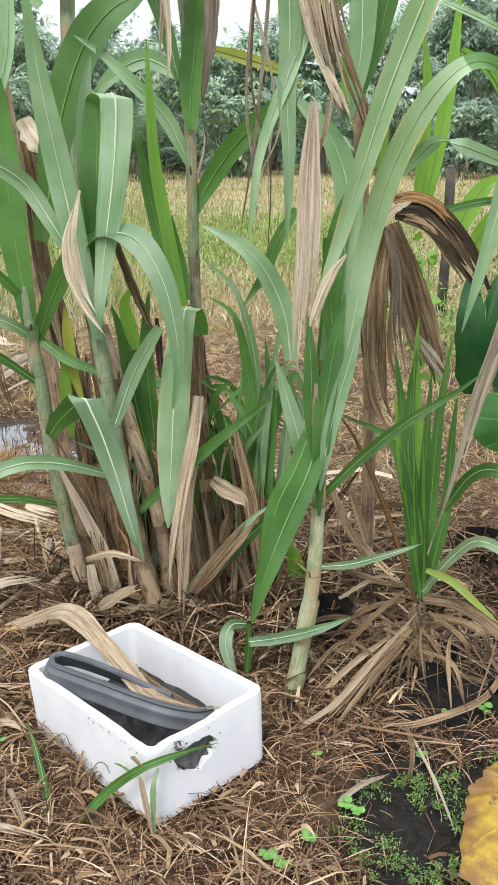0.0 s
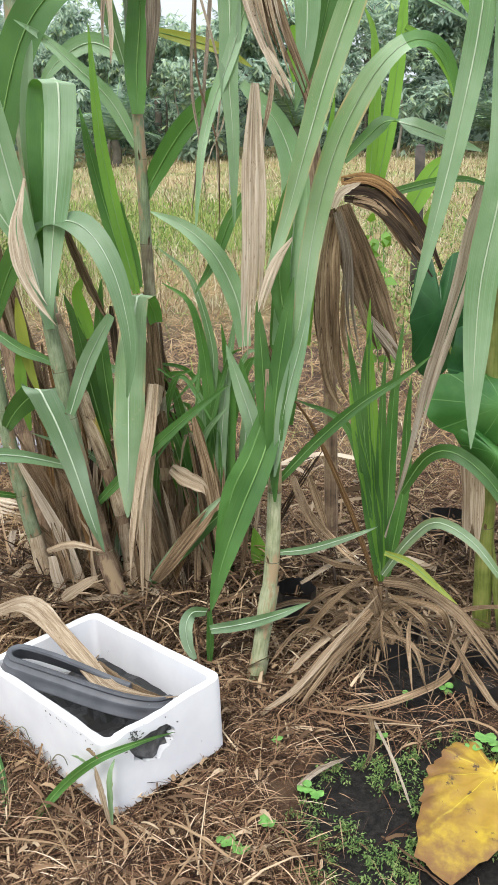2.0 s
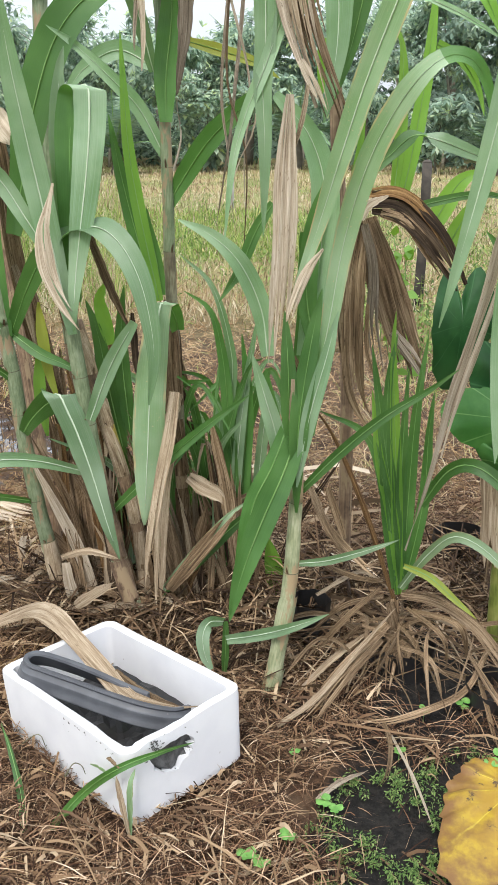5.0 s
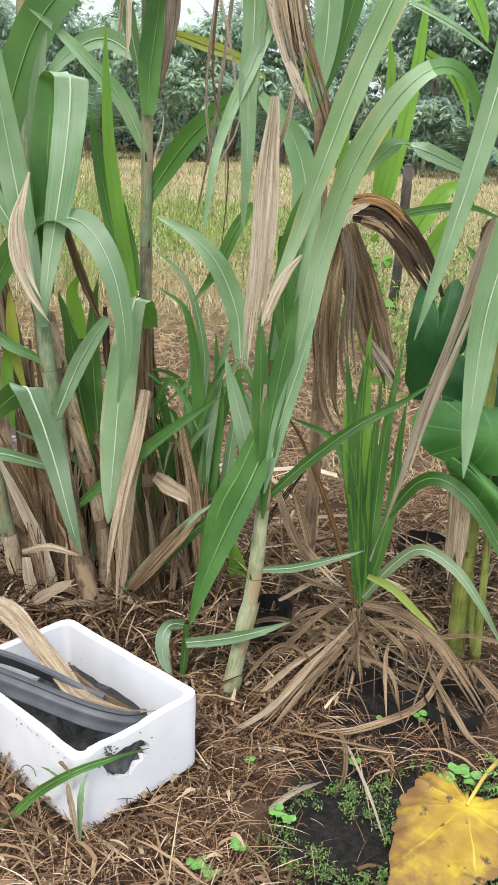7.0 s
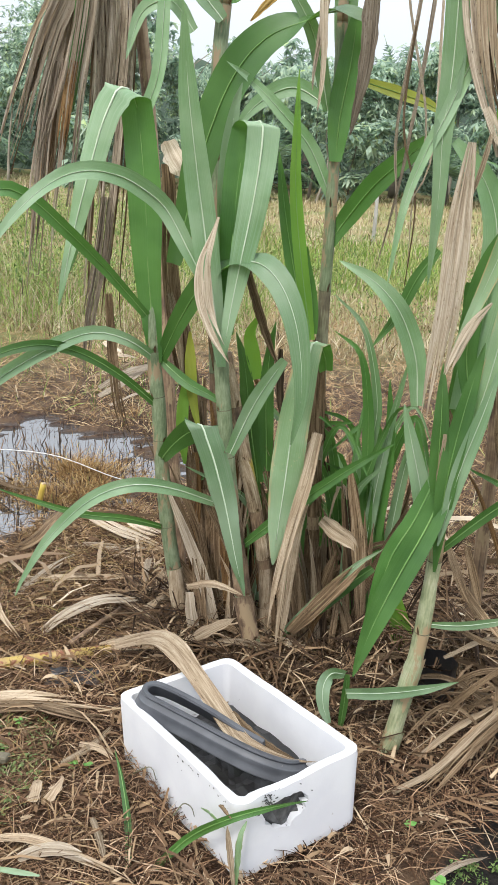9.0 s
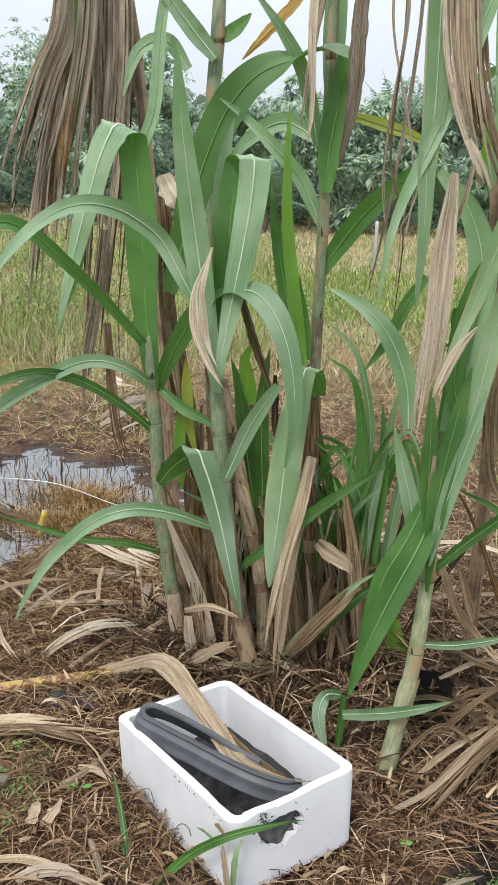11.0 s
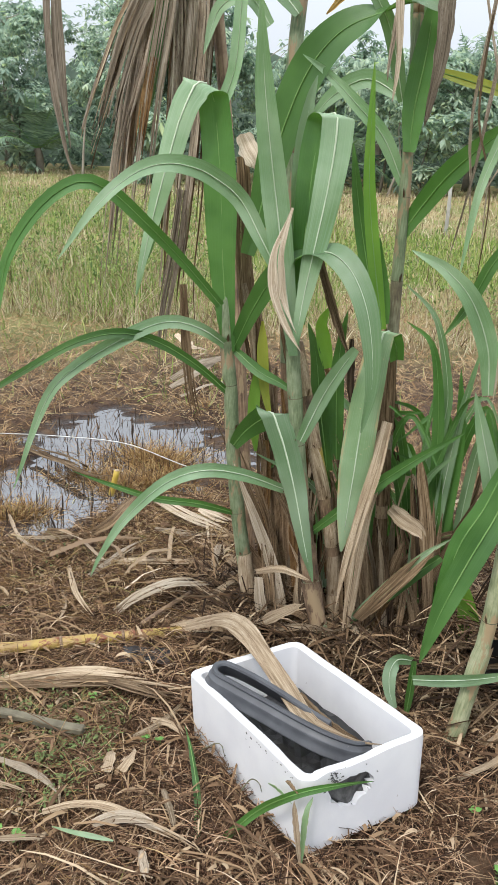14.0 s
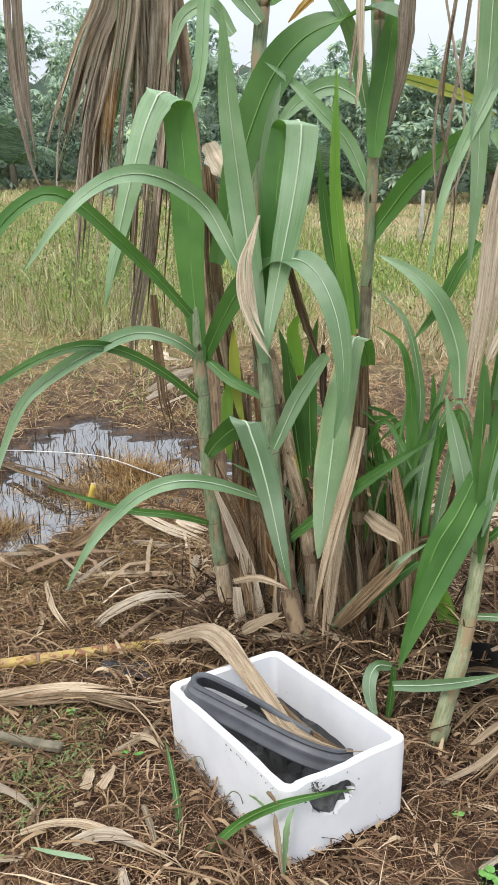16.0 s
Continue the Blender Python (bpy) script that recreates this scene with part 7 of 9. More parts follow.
leaf(cane_d, "green", 0.058, [(0.175, 2.110, 0.798), (0.130, 2.060, 0.692), (0.080, 2.030, 0.595), (0.048, 2.010, 0.443), (0.025, 2.010, 0.342)], root=0.6, peak=0.4)
leaf(cane_d, "glaucous", 0.049, [(0.163, 2.100, 0.629), (0.139, 2.100, 0.755), (0.108, 2.100, 0.862), (0.075, 2.100, 0.973)], peak=0.4)
leaf(cane_d, "green", 0.031, [(0.197, 2.080, 0.602), (0.295, 2.050, 0.724), (0.399, 2.020, 0.831), (0.500, 2.000, 0.906), (0.565, 1.980, 0.965)])
leaf(cane_d, "glaucous", 0.025, [(0.190, 2.080, 0.398), (0.276, 2.040, 0.427), (0.372, 2.000, 0.477), (0.451, 1.980, 0.518)])
leaf(cane_d, "green", 0.097, [(0.224, 2.230, 0.710), (0.233, 2.230, 0.933), (0.239, 2.230, 1.114), (0.215, 2.230, 1.257)], peak=0.5, tip=0.4)
leaf(cane_d, "glaucous", 0.078, [(0.215, 2.200, 0.941), (0.244, 2.200, 1.176), (0.255, 2.200, 1.356), (0.212, 2.200, 1.488), (0.128, 2.200, 1.577)], peak=0.5, tip=0.3)
leaf(cane_d, "green", 0.056, [(0.258, 2.180, 0.915), (0.216, 2.180, 1.093), (0.231, 2.180, 1.290), (0.281, 2.180, 1.423)], peak=0.5)
leaf(cane_d, "glaucous", 0.061, [(0.125, 2.330, 0.908), (0.107, 2.330, 1.035), (0.052, 2.330, 1.157), (-0.023, 2.330, 1.232), (-0.115, 2.330, 1.276)], peak=0.4)
leaf(cane_d, "green", 0.037, [(0.136, 2.380, 1.315), (0.091, 2.380, 1.241), (0.046, 2.380, 1.135), (-0.009, 2.380, 1.049)])
torn(cane_d, "pale", 0.058, [(0.156, 2.090, 1.573), (0.154, 2.087, 1.531), (0.150, 2.083, 1.426), (0.149, 2.080, 1.299), (0.145, 2.077, 1.167), (0.136, 2.073, 1.043), (0.126, 2.070, 0.898)], 4, twist=(0, 8), split=0.55, fan=0.14, root=0.3, peak=0.4, tip=0.6)
torn(cane_d, "tan", 0.034, [(0.167, 2.110, 1.507), (0.164, 2.105, 1.388), (0.159, 2.100, 1.258), (0.154, 2.095, 1.109), (0.145, 2.090, 0.968)], 3, twist=(12, -10), split=0.5, fan=0.2, root=0.2, peak=0.4, tip=0.4)
torn(cane_d, "grey", 0.085, [(0.108, 2.170, 2.192), (0.130, 2.170, 2.011), (0.146, 2.170, 1.872), (0.166, 2.170, 1.772), (0.189, 2.170, 1.691), (0.210, 2.170, 1.638), (0.230, 2.170, 1.584), (0.249, 2.170, 1.532), (0.275, 2.170, 1.469)], strips=6, fan=0.14, twist=(0, 18), root=0.8, tip=0.4)
torn(cane_d, "drab", 0.080, [(0.120, 2.200, 2.201), (0.147, 2.200, 2.018), (0.167, 2.200, 1.877), (0.192, 2.200, 1.775), (0.221, 2.200, 1.693), (0.243, 2.200, 1.639), (0.267, 2.200, 1.584), (0.286, 2.200, 1.532), (0.305, 2.200, 1.477)], strips=5, fan=0.16, twist=(-10, 22), root=0.8, tip=0.3)
torn(cane_d, "tan", 0.040, [(0.110, 2.150, 2.185), (0.137, 2.150, 2.006), (0.153, 2.150, 1.869), (0.174, 2.150, 1.758), (0.196, 2.150, 1.678), (0.221, 2.150, 1.607), (0.250, 2.150, 1.522), (0.258, 2.150, 1.491)], strips=4, fan=0.3, twist=(10, -15), root=0.8, tip=0.2)
torn(cane_d, "pale", 0.024, [(0.182, 2.140, 1.647), (0.217, 2.140, 1.587), (0.248, 2.140, 1.532)], strips=2)
leaf(cane_d, "green", 0.056, [(0.191, 2.050, 0.562), (0.191, 2.040, 0.791), (0.211, 2.060, 0.961), (0.242, 2.080, 1.139)], root=0.12, peak=0.5)
leaf(cane_d, "green", 0.047, [(0.191, 2.050, 0.637), (0.170, 2.050, 0.818), (0.162, 2.060, 0.961), (0.153, 2.080, 1.084)], root=0.12, peak=0.5)
leaf(cane_d, "glaucous", 0.045, [(0.190, 2.040, 0.638), (0.216, 2.040, 0.821), (0.257, 2.060, 0.976), (0.283, 2.080, 1.084)], root=0.12, peak=0.5)
leaf(cane_d, "green", 0.044, [(0.187, 2.100, 0.564), (0.147, 2.110, 0.720), (0.123, 2.110, 0.844), (0.110, 2.110, 0.934)], root=0.12, peak=0.5)
torn(cane_d, "pale", 0.026, [(0.235, 2.020, 1.240), (0.200, 2.020, 1.190), (0.165, 2.020, 1.100), (0.150, 2.020, 1.010)], 2, root=0.2, tip=0.1)
dry(cane_d, "tan", 0.013, [(0.200, 2.130, 1.593), (0.189, 2.130, 1.525), (0.167, 2.130, 1.438)], twist=(0, 0))
dry(cane_d, "tan", 0.013, [(0.175, 2.050, 0.921), (0.173, 2.050, 0.803), (0.184, 2.050, 0.712)])
dry(cane_d, "brown", 0.020, [(0.176, 2.080, 0.971), (0.213, 2.080, 0.883), (0.225, 2.080, 0.823)])
shoot = thing("cane_shoot", (0.006, 2.164, 0.000), "young green cane shoot beside the box", "shoot")
leaf(shoot, "glaucous", 0.037, [(0.007, 2.100, 0.150), (0.100, 2.060, 0.190), (0.190, 2.020, 0.240), (0.280, 2.000, 0.290)], root=0.8)
leaf(shoot, "glaucous", 0.040, [(0.002, 2.100, 0.209), (-0.037, 2.060, 0.230), (-0.055, 2.030, 0.209), (-0.050, 2.010, 0.160), (-0.032, 2.000, 0.122)], root=0.6, peak=0.5, tip=0.3)
leaf(shoot, "green", 0.023, [(0.002, 2.120, 0.030), (0.006, 2.120, 0.115), (0.007, 2.120, 0.197)], tip=0.6)
small_cane = thing("sugarcane_seedling", (0.034, 2.430, 0.000), "slim young sugarcane with narrow leaves", "sugarcane")
leaf(small_cane, "green", 0.042, [(0.040, 2.600, 0.344), (0.019, 2.600, 0.619), (-0.001, 2.600, 0.840), (-0.037, 2.600, 0.982), (-0.116, 2.600, 1.042)])
leaf(small_cane, "glaucous", 0.032, [(0.028, 2.620, 0.496), (0.024, 2.620, 0.688), (0.028, 2.620, 0.835), (-0.028, 2.620, 1.047), (-0.129, 2.620, 1.149)])
leaf(small_cane, "glaucous", 0.039, [(0.034, 2.600, 0.221), (0.043, 2.600, 0.464), (0.069, 2.600, 0.731), (0.110, 2.600, 0.982)])
leaf(small_cane, "green", 0.054, [(0.048, 2.620, 0.126), (0.062, 2.620, 0.416), (0.078, 2.620, 0.688), (0.059, 2.620, 0.907)])
leaf(small_cane, "green", 0.055, [(0.035, 2.580, 0.040), (0.006, 2.580, 0.312), (-0.012, 2.580, 0.472), (-0.075, 2.580, 0.549)])
leaf(small_cane, "bright", 0.075, [(0.197, 2.550, -0.007), (0.165, 2.550, 0.142), (0.145, 2.550, 0.245)], keel=False)
leaf(small_cane, "glaucous", 0.044, [(-0.022, 2.660, 0.359), (-0.023, 2.660, 0.520), (-0.012, 2.660, 0.637), (-0.066, 2.660, 0.732)])
dry(small_cane, "tan", 0.025, [(-0.093, 2.550, 0.464), (-0.048, 2.550, 0.425), (0.006, 2.550, 0.396)])
leaf(small_cane, "green", 0.043, [(0.059, 2.450, 0.362), (-0.011, 2.450, 0.294), (-0.084, 2.450, 0.214), (-0.194, 2.450, 0.093)])

# ---- overhead leaves hanging from taller stalks ----
tall_cane = thing("tall_sugarcane", (0.427, 2.750, -0.000), "tall sugarcane leaning over, its leaves hanging from above", "sugarcane", "sugarcane stalks")
part("stalk", tube("stalk", [(0.431, 2.750, -0.463), (0.410, 2.750, 0.687), (0.351, 2.750, 1.404), (0.312, 2.750, 1.955)], [0.026, 0.022, 0.02], MAT["stalk_brown"], 10, 20), tall_cane)
leaf(tall_cane, "glaucous", 0.061, [(0.080, 2.180, 2.151), (0.096, 2.180, 1.928), (0.104, 2.180, 1.710), (0.098, 2.180, 1.601), (0.105, 2.180, 1.449), (0.103, 2.180, 1.249)], root=0.9, peak=0.25)
leaf(tall_cane, "glaucous", 0.040, [(0.250, 2.180, 2.151), (0.197, 2.180, 1.917), (0.113, 2.180, 1.662), (0.061, 2.180, 1.539), (0.028, 2.180, 1.423), (0.007, 2.180, 1.235)], root=0.7, peak=0.3)
leaf(tall_cane, "glaucous", 0.096, [(0.285, 2.500, 2.246), (0.298, 2.500, 1.990), (0.309, 2.500, 1.754), (0.294, 2.500, 1.602), (0.277, 2.500, 1.515)], root=0.9, peak=0.3)
leaf(tall_cane, "green", 0.067, [(0.434, 2.550, 2.225), (0.394, 2.550, 1.922), (0.356, 2.550, 1.732), (0.304, 2.550, 1.560)], root=0.9, peak=0.3)
leaf(tall_cane, "bright", 0.054, [(0.287, 2.600, 1.736), (0.287, 2.600, 1.664), (0.280, 2.600, 1.591)], keel=False)
leaf(tall_cane, "green", 0.036, [(0.186, 2.500, 1.768), (0.229, 2.500, 1.815), (0.301, 2.500, 1.861)])
dry(tall_cane, "grey", 0.013, [(0.007, 2.450, 2.231), (0.019, 2.450, 1.956), (0.034, 2.450, 1.614), (0.053, 2.450, 1.429), (0.046, 2.450, 1.218)], strips=3, spread=0.042)
dry(tall_cane, "grey", 0.011, [(0.062, 2.450, 2.231), (0.059, 2.450, 1.905), (0.064, 2.450, 1.558), (0.041, 2.450, 1.414), (0.007, 2.450, 1.264)], strips=2, spread=0.036)
dry(tall_cane, "grey", 0.024, [(-0.159, 2.500, 2.246), (-0.186, 2.500, 1.990), (-0.217, 2.500, 1.754), (-0.233, 2.500, 1.630)], strips=2, spread=0.021)
torn(tall_cane, "rust", 0.034, [(0.385, 2.340, 1.343), (0.451, 2.340, 1.346), (0.514, 2.340, 1.317), (0.576, 2.340, 1.243), (0.626, 2.350, 1.153)], strips=3, face=(0, -1, 0.4), fan=0.1)
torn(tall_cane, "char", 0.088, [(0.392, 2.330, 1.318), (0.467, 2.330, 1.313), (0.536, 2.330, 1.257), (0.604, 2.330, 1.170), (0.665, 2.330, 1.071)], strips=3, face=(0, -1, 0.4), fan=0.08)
torn(tall_cane, "drab", 0.040, [(0.416, 2.320, 1.297), (0.487, 2.320, 1.271), (0.560, 2.320, 1.182), (0.632, 2.320, 1.089)], strips=3, face=(0, -1, 0.4), fan=0.3)
dry(tall_cane, "pale", 0.026, [(0.361, 2.300, 1.279), (0.380, 2.300, 1.317), (0.430, 2.300, 1.340)])
torn(tall_cane, "drab", 0.066, [(0.367, 2.330, 1.250), (0.353, 2.330, 1.114), (0.354, 2.330, 0.958), (0.376, 2.330, 0.795), (0.444, 2.330, 0.661)], strips=3, fan=0.2, twist=(0, 12))
torn(tall_cane, "drab", 0.052, [(0.354, 2.350, 1.217), (0.341, 2.350, 1.048), (0.355, 2.350, 0.888), (0.391, 2.350, 0.747)], strips=3, fan=0.3, twist=(10, -12))
torn(tall_cane, "drab", 0.080, [(0.390, 2.370, 1.261), (0.433, 2.370, 1.141), (0.480, 2.370, 1.001), (0.527, 2.370, 0.875), (0.556, 2.370, 0.774)], strips=3, fan=0.2, twist=(0, -10))
torn(tall_cane, "drab", 0.090, [(0.389, 2.420, 1.270), (0.435, 2.420, 1.133), (0.491, 2.420, 0.974), (0.534, 2.420, 0.824)], strips=3, fan=0.3, twist=(-8, 10))
torn(tall_cane, "drab", 0.050, [(0.417, 2.400, 1.243), (0.488, 2.400, 1.075), (0.545, 2.400, 0.914), (0.573, 2.400, 0.831)], strips=3, fan=0.5)
torn(tall_cane, "grey", 0.030, [(0.372, 2.310, 1.267), (0.402, 2.310, 1.150), (0.408, 2.310, 0.997), (0.436, 2.310, 0.853)], strips=3, fan=0.6)
torn(tall_cane, "grey", 0.034, [(0.468, 2.340, 0.976), (0.522, 2.340, 0.913), (0.578, 2.340, 0.832)], strips=2)
dry(tall_cane, "brown", 0.014, [(0.390, 2.300, 1.060), (0.395, 2.300, 0.935), (0.426, 2.300, 0.839)])

# ---- grassy clump at the soil patch ----
grass_clump = thing("cane_clump", (0.520, 2.223, -0.000), "young cane clump with upright green blades and splayed dead leaves", "cane clump")
leaf(grass_clump, "green", 0.043, [(0.511, 2.200, 0.234), (0.472, 2.200, 0.520), (0.427, 2.200, 0.769), (0.391, 2.200, 0.971)])
leaf(grass_clump, "green", 0.039, [(0.517, 2.200, 0.234), (0.516, 2.200, 0.554), (0.520, 2.200, 0.785), (0.537, 2.200, 1.001)])
leaf(grass_clump, "bright", 0.036, [(0.506, 2.200, 0.234), (0.477, 2.200, 0.605), (0.449, 2.200, 0.941), (0.448, 2.200, 1.060)])
leaf(grass_clump, "green", 0.042, [(0.497, 2.200, 0.253), (0.454, 2.200, 0.554), (0.440, 2.200, 0.848), (0.456, 2.200, 1.001)])
leaf(grass_clump, "green", 0.034, [(0.488, 2.200, 0.344), (0.449, 2.200, 0.554), (0.390, 2.200, 0.720), (0.257, 2.200, 0.793)])
leaf(grass_clump, "bright", 0.037, [(0.514, 2.200, 0.234), (0.475, 2.200, 0.468), (0.427, 2.200, 0.655), (0.398, 2.200, 0.848)])
leaf(grass_clump, "green", 0.034, [(0.516, 2.200, 0.253), (0.495, 2.200, 0.520), (0.490, 2.200, 0.753), (0.492, 2.200, 0.910)])
leaf(grass_clump, "green", 0.037, [(0.521, 2.200, 0.253), (0.558, 2.200, 0.520), (0.559, 2.200, 0.720), (0.564, 2.200, 0.848)])
leaf(grass_clump, "yellowing", 0.025, [(0.493, 2.100, 0.379), (0.553, 2.050, 0.371), (0.612, 2.000, 0.331), (0.664, 1.960, 0.295)])
leaf(grass_clump, "worn", 0.034, [(0.498, 2.150, 0.280), (0.557, 2.100, 0.411), (0.616, 2.050, 0.490), (0.699, 2.000, 0.459), (0.772, 1.950, 0.371), (0.835, 1.930, 0.264)])
leaf(grass_clump, "green", 0.042, [(0.539, 2.150, 0.532), (0.594, 2.100, 0.656), (0.654, 2.050, 0.686), (0.738, 2.000, 0.623), (0.824, 1.950, 0.488), (0.908, 1.930, 0.334)])
dry(grass_clump, "rust", 0.016, [(0.495, 2.200, 0.217), (0.400, 2.200, 0.488), (0.305, 2.200, 0.706), (0.239, 2.200, 0.809)])
torn(grass_clump, "drab", 0.038, [(0.503, 2.150, 0.262), (0.587, 2.100, 0.271), (0.677, 2.020, 0.239), (0.746, 1.950, 0.161), (0.815, 1.919, 0.060), (0.837, 1.815, 0.030)], strips=4, fan=0.3, face=(0, -0.7, 0.7))
torn(grass_clump, "brown", 0.016, [(0.443, 2.150, 0.283), (0.346, 2.100, 0.223), (0.264, 2.122, 0.100), (0.200, 2.089, 0.050)], strips=2, face=(0, -0.7, 0.7))
torn(grass_clump, "drab", 0.034, [(0.472, 2.150, 0.168), (0.354, 2.050, 0.110), (0.253, 1.941, 0.070), (0.184, 1.870, 0.040)], strips=3, fan=0.25, face=(0, -0.7, 0.7))
torn(grass_clump, "drab", 0.036, [(0.489, 2.170, 0.235), (0.488, 2.150, 0.086), (0.454, 2.014, 0.030)], strips=3, fan=0.3)
torn(grass_clump, "drab", 0.036, [(0.473, 2.150, 0.237), (0.507, 2.130, 0.100), (0.504, 2.027, 0.030)], strips=3, fan=0.4)
torn(grass_clump, "brown", 0.012, [(0.494, 2.130, 0.181), (0.542, 2.080, 0.134), (0.574, 2.045, 0.040)], strips=1)
torn(grass_clump, "drab", 0.019, [(0.724, 2.020, 0.163), (0.663, 1.980, 0.065), (0.541, 1.900, 0.060), (0.405, 1.862, 0.050), (0.270, 1.897, 0.040)], strips=3, face=(0, -0.6, 0.8))
torn(grass_clump, "drab", 0.018, [(0.676, 2.030, 0.141), (0.709, 1.884, 0.110), (0.765, 1.826, 0.050), (0.866, 1.768, 0.030)], strips=2, face=(0, -0.7, 0.7))
torn(grass_clump, "brown", 0.014, [(0.692, 1.971, 0.100), (0.697, 1.866, 0.050), (0.687, 1.748, 0.030)], strips=2)
torn(grass_clump, "drab", 0.020, [(0.823, 2.100, 0.102), (0.892, 2.000, 0.055), (0.939, 1.892, 0.050)], strips=3)
torn(grass_clump, "brown", 0.014, [(0.414, 1.887, 0.050), (0.422, 1.798, 0.040), (0.400, 1.698, 0.030), (0.351, 1.629, 0.030)], strips=2)
torn(grass_clump, "pale", 0.008, [(0.431, 1.821, 0.040), (0.456, 1.659, 0.040), (0.468, 1.510, 0.035)], strips=1)
torn(grass_clump, "drab", 0.017, [(0.453, 2.160, 0.250), (0.336, 2.120, 0.245), (0.241, 2.168, 0.120), (0.169, 2.143, 0.060)], strips=2)
torn(grass_clump, "drab", 0.026, [(0.450, 2.120, 0.135), (0.316, 1.970, 0.090), (0.219, 1.848, 0.040)], strips=3)
torn(grass_clump, "brown", 0.012, [(0.513, 2.120, 0.238), (0.589, 2.000, 0.215), (0.632, 2.065, 0.050)], strips=2)
torn(grass_clump, "brown", 0.016, [(0.530, 2.120, 0.229), (0.637, 2.020, 0.238), (0.696, 2.092, 0.060)], strips=2)
torn(grass_clump, "brown", 0.024, [(0.302, 2.300, 0.528), (0.338, 2.260, 0.422), (0.356, 2.240, 0.369)], strips=2)
torn(grass_clump, "drab", 0.022, [(0.288, 2.350, 0.414), (0.380, 2.280, 0.321), (0.457, 2.200, 0.273)], strips=2)
torn(grass_clump, "brown", 0.016, [(0.287, 2.340, 0.268), (0.399, 2.260, 0.256), (0.524, 2.200, 0.270)], strips=2)
torn(grass_clump, "drab", 0.030, [(0.812, 2.320, 0.495), (0.799, 2.300, 0.317), (0.784, 2.280, 0.153)], strips=2)
for k in range(80):
    # thin dead leaves splayed from the foot and lodged in one another
    a, reach = rng.uniform(-3.7, 0.6), rng.uniform(0.08, 0.46)
    o = np.array([0.52 + rng.normal(0, 0.10), 2.17 + rng.normal(0, 0.06), rng.uniform(0.0, 0.20)])
    e = np.array([o[0] + reach * math.cos(a), o[1] + 0.8 * reach * math.sin(a), 0.03])
    m = (o + e) / 2 + np.array([rng.normal(0, 0.02), rng.normal(0, 0.02), rng.uniform(0.0, 0.09)])
    torn(grass_clump, str(rng.choice(["drab", "brown", "drab", "tan", "brown"])), rng.choice([0.003, 0.005, 0.008, 0.013]), [o, m, e], 1, twist=(rng.uniform(-40, 40), rng.uniform(-60, 60)), tip=0.15)

# ---- stalk and leaves at the far end of the row ----
cane_r = cane("sugarcane stalk wrapped in a pale dry sheath", [(0.843, 2.300, -0.043), (0.829, 2.300, 0.299), (0.822, 2.300, 0.577), (0.810, 2.300, 0.852), (0.793, 2.300, 1.198), (0.801, 2.300, 1.459), (0.775, 2.300, 1.921)], 0.0286, 0.0175, ('stalk_olive', 'stalk_olive', 'stalk_green'), 5, wrapped=0)
torn(cane_r, "tan", 0.074, [(0.735, 2.230, 0.752), (0.750, 2.223, 0.605), (0.761, 2.215, 0.452), (0.770, 2.208, 0.293), (0.777, 2.200, 0.175)], 2, split=0.7, fan=0.1, root=0.7, peak=0.3, tip=0.5, crease=0.05)
torn(cane_r, "pale", 0.046, [(0.681, 2.060, 1.344), (0.670, 2.060, 1.284), (0.647, 2.050, 1.151), (0.610, 2.050, 0.995), (0.575, 2.050, 0.861), (0.532, 2.050, 0.644), (0.474, 2.050, 0.414)], 2, twist=(0, 10), split=0.7, fan=0.08, root=0.5, peak=0.15, tip=0.12, crease=0.16)
leaf(cane_r, "glaucous", 0.063, [(0.644, 2.000, 1.847), (0.628, 2.000, 1.650), (0.595, 2.000, 1.450), (0.554, 2.000, 1.249), (0.512, 2.000, 1.060)], root=0.95, peak=0.2)
leaf(cane_r, "glaucous", 0.087, [(0.676, 1.980, 1.846), (0.697, 1.980, 1.562), (0.698, 1.980, 1.346), (0.670, 1.980, 1.139), (0.668, 1.980, 0.945), (0.673, 1.980, 0.724)], root=0.7, peak=0.55)
leaf(cane_r, "bright", 0.047, [(0.517, 2.600, 1.271), (0.549, 2.600, 1.463), (0.575, 2.600, 1.689), (0.583, 2.600, 1.900)])
leaf(cane_r, "bright", 0.038, [(0.498, 2.600, 1.303), (0.509, 2.600, 1.507), (0.502, 2.600, 1.699), (0.470, 2.600, 1.783)])
folded(cane_r, ("green", "glaucous"), 0.050, [(0.410, 2.500, 1.385), (0.469, 2.500, 1.440), (0.528, 2.500, 1.488), (0.590, 2.490, 1.476), (0.687, 2.480, 1.440), (0.787, 2.480, 1.404)], 0.42, root=0.5, peak=0.5)
leaf(cane_r, "green", 0.026, [(0.481, 2.500, 1.273), (0.594, 2.500, 1.309), (0.738, 2.500, 1.331), (0.857, 2.500, 1.298)])
leaf(cane_r, "bright", 0.067, [(0.619, 2.650, 1.204), (0.662, 2.650, 1.289), (0.706, 2.650, 1.357), (0.770, 2.650, 1.392)])
leaf(cane_r, "bright", 0.058, [(0.677, 2.650, 1.155), (0.719, 2.650, 1.242), (0.754, 2.650, 1.310)])
leaf(cane_r, "glaucous", 0.020, [(0.497, 2.400, 1.818), (0.611, 2.400, 1.773), (0.722, 2.400, 1.714)])
leaf(cane_r, "bright", 0.045, [(0.643, 2.500, 1.904), (0.709, 2.500, 1.801), (0.731, 2.500, 1.748)])
leaf(cane_r, "green", 0.039, [(0.810, 2.450, 1.045), (0.814, 2.450, 1.144), (0.736, 2.450, 1.235)])
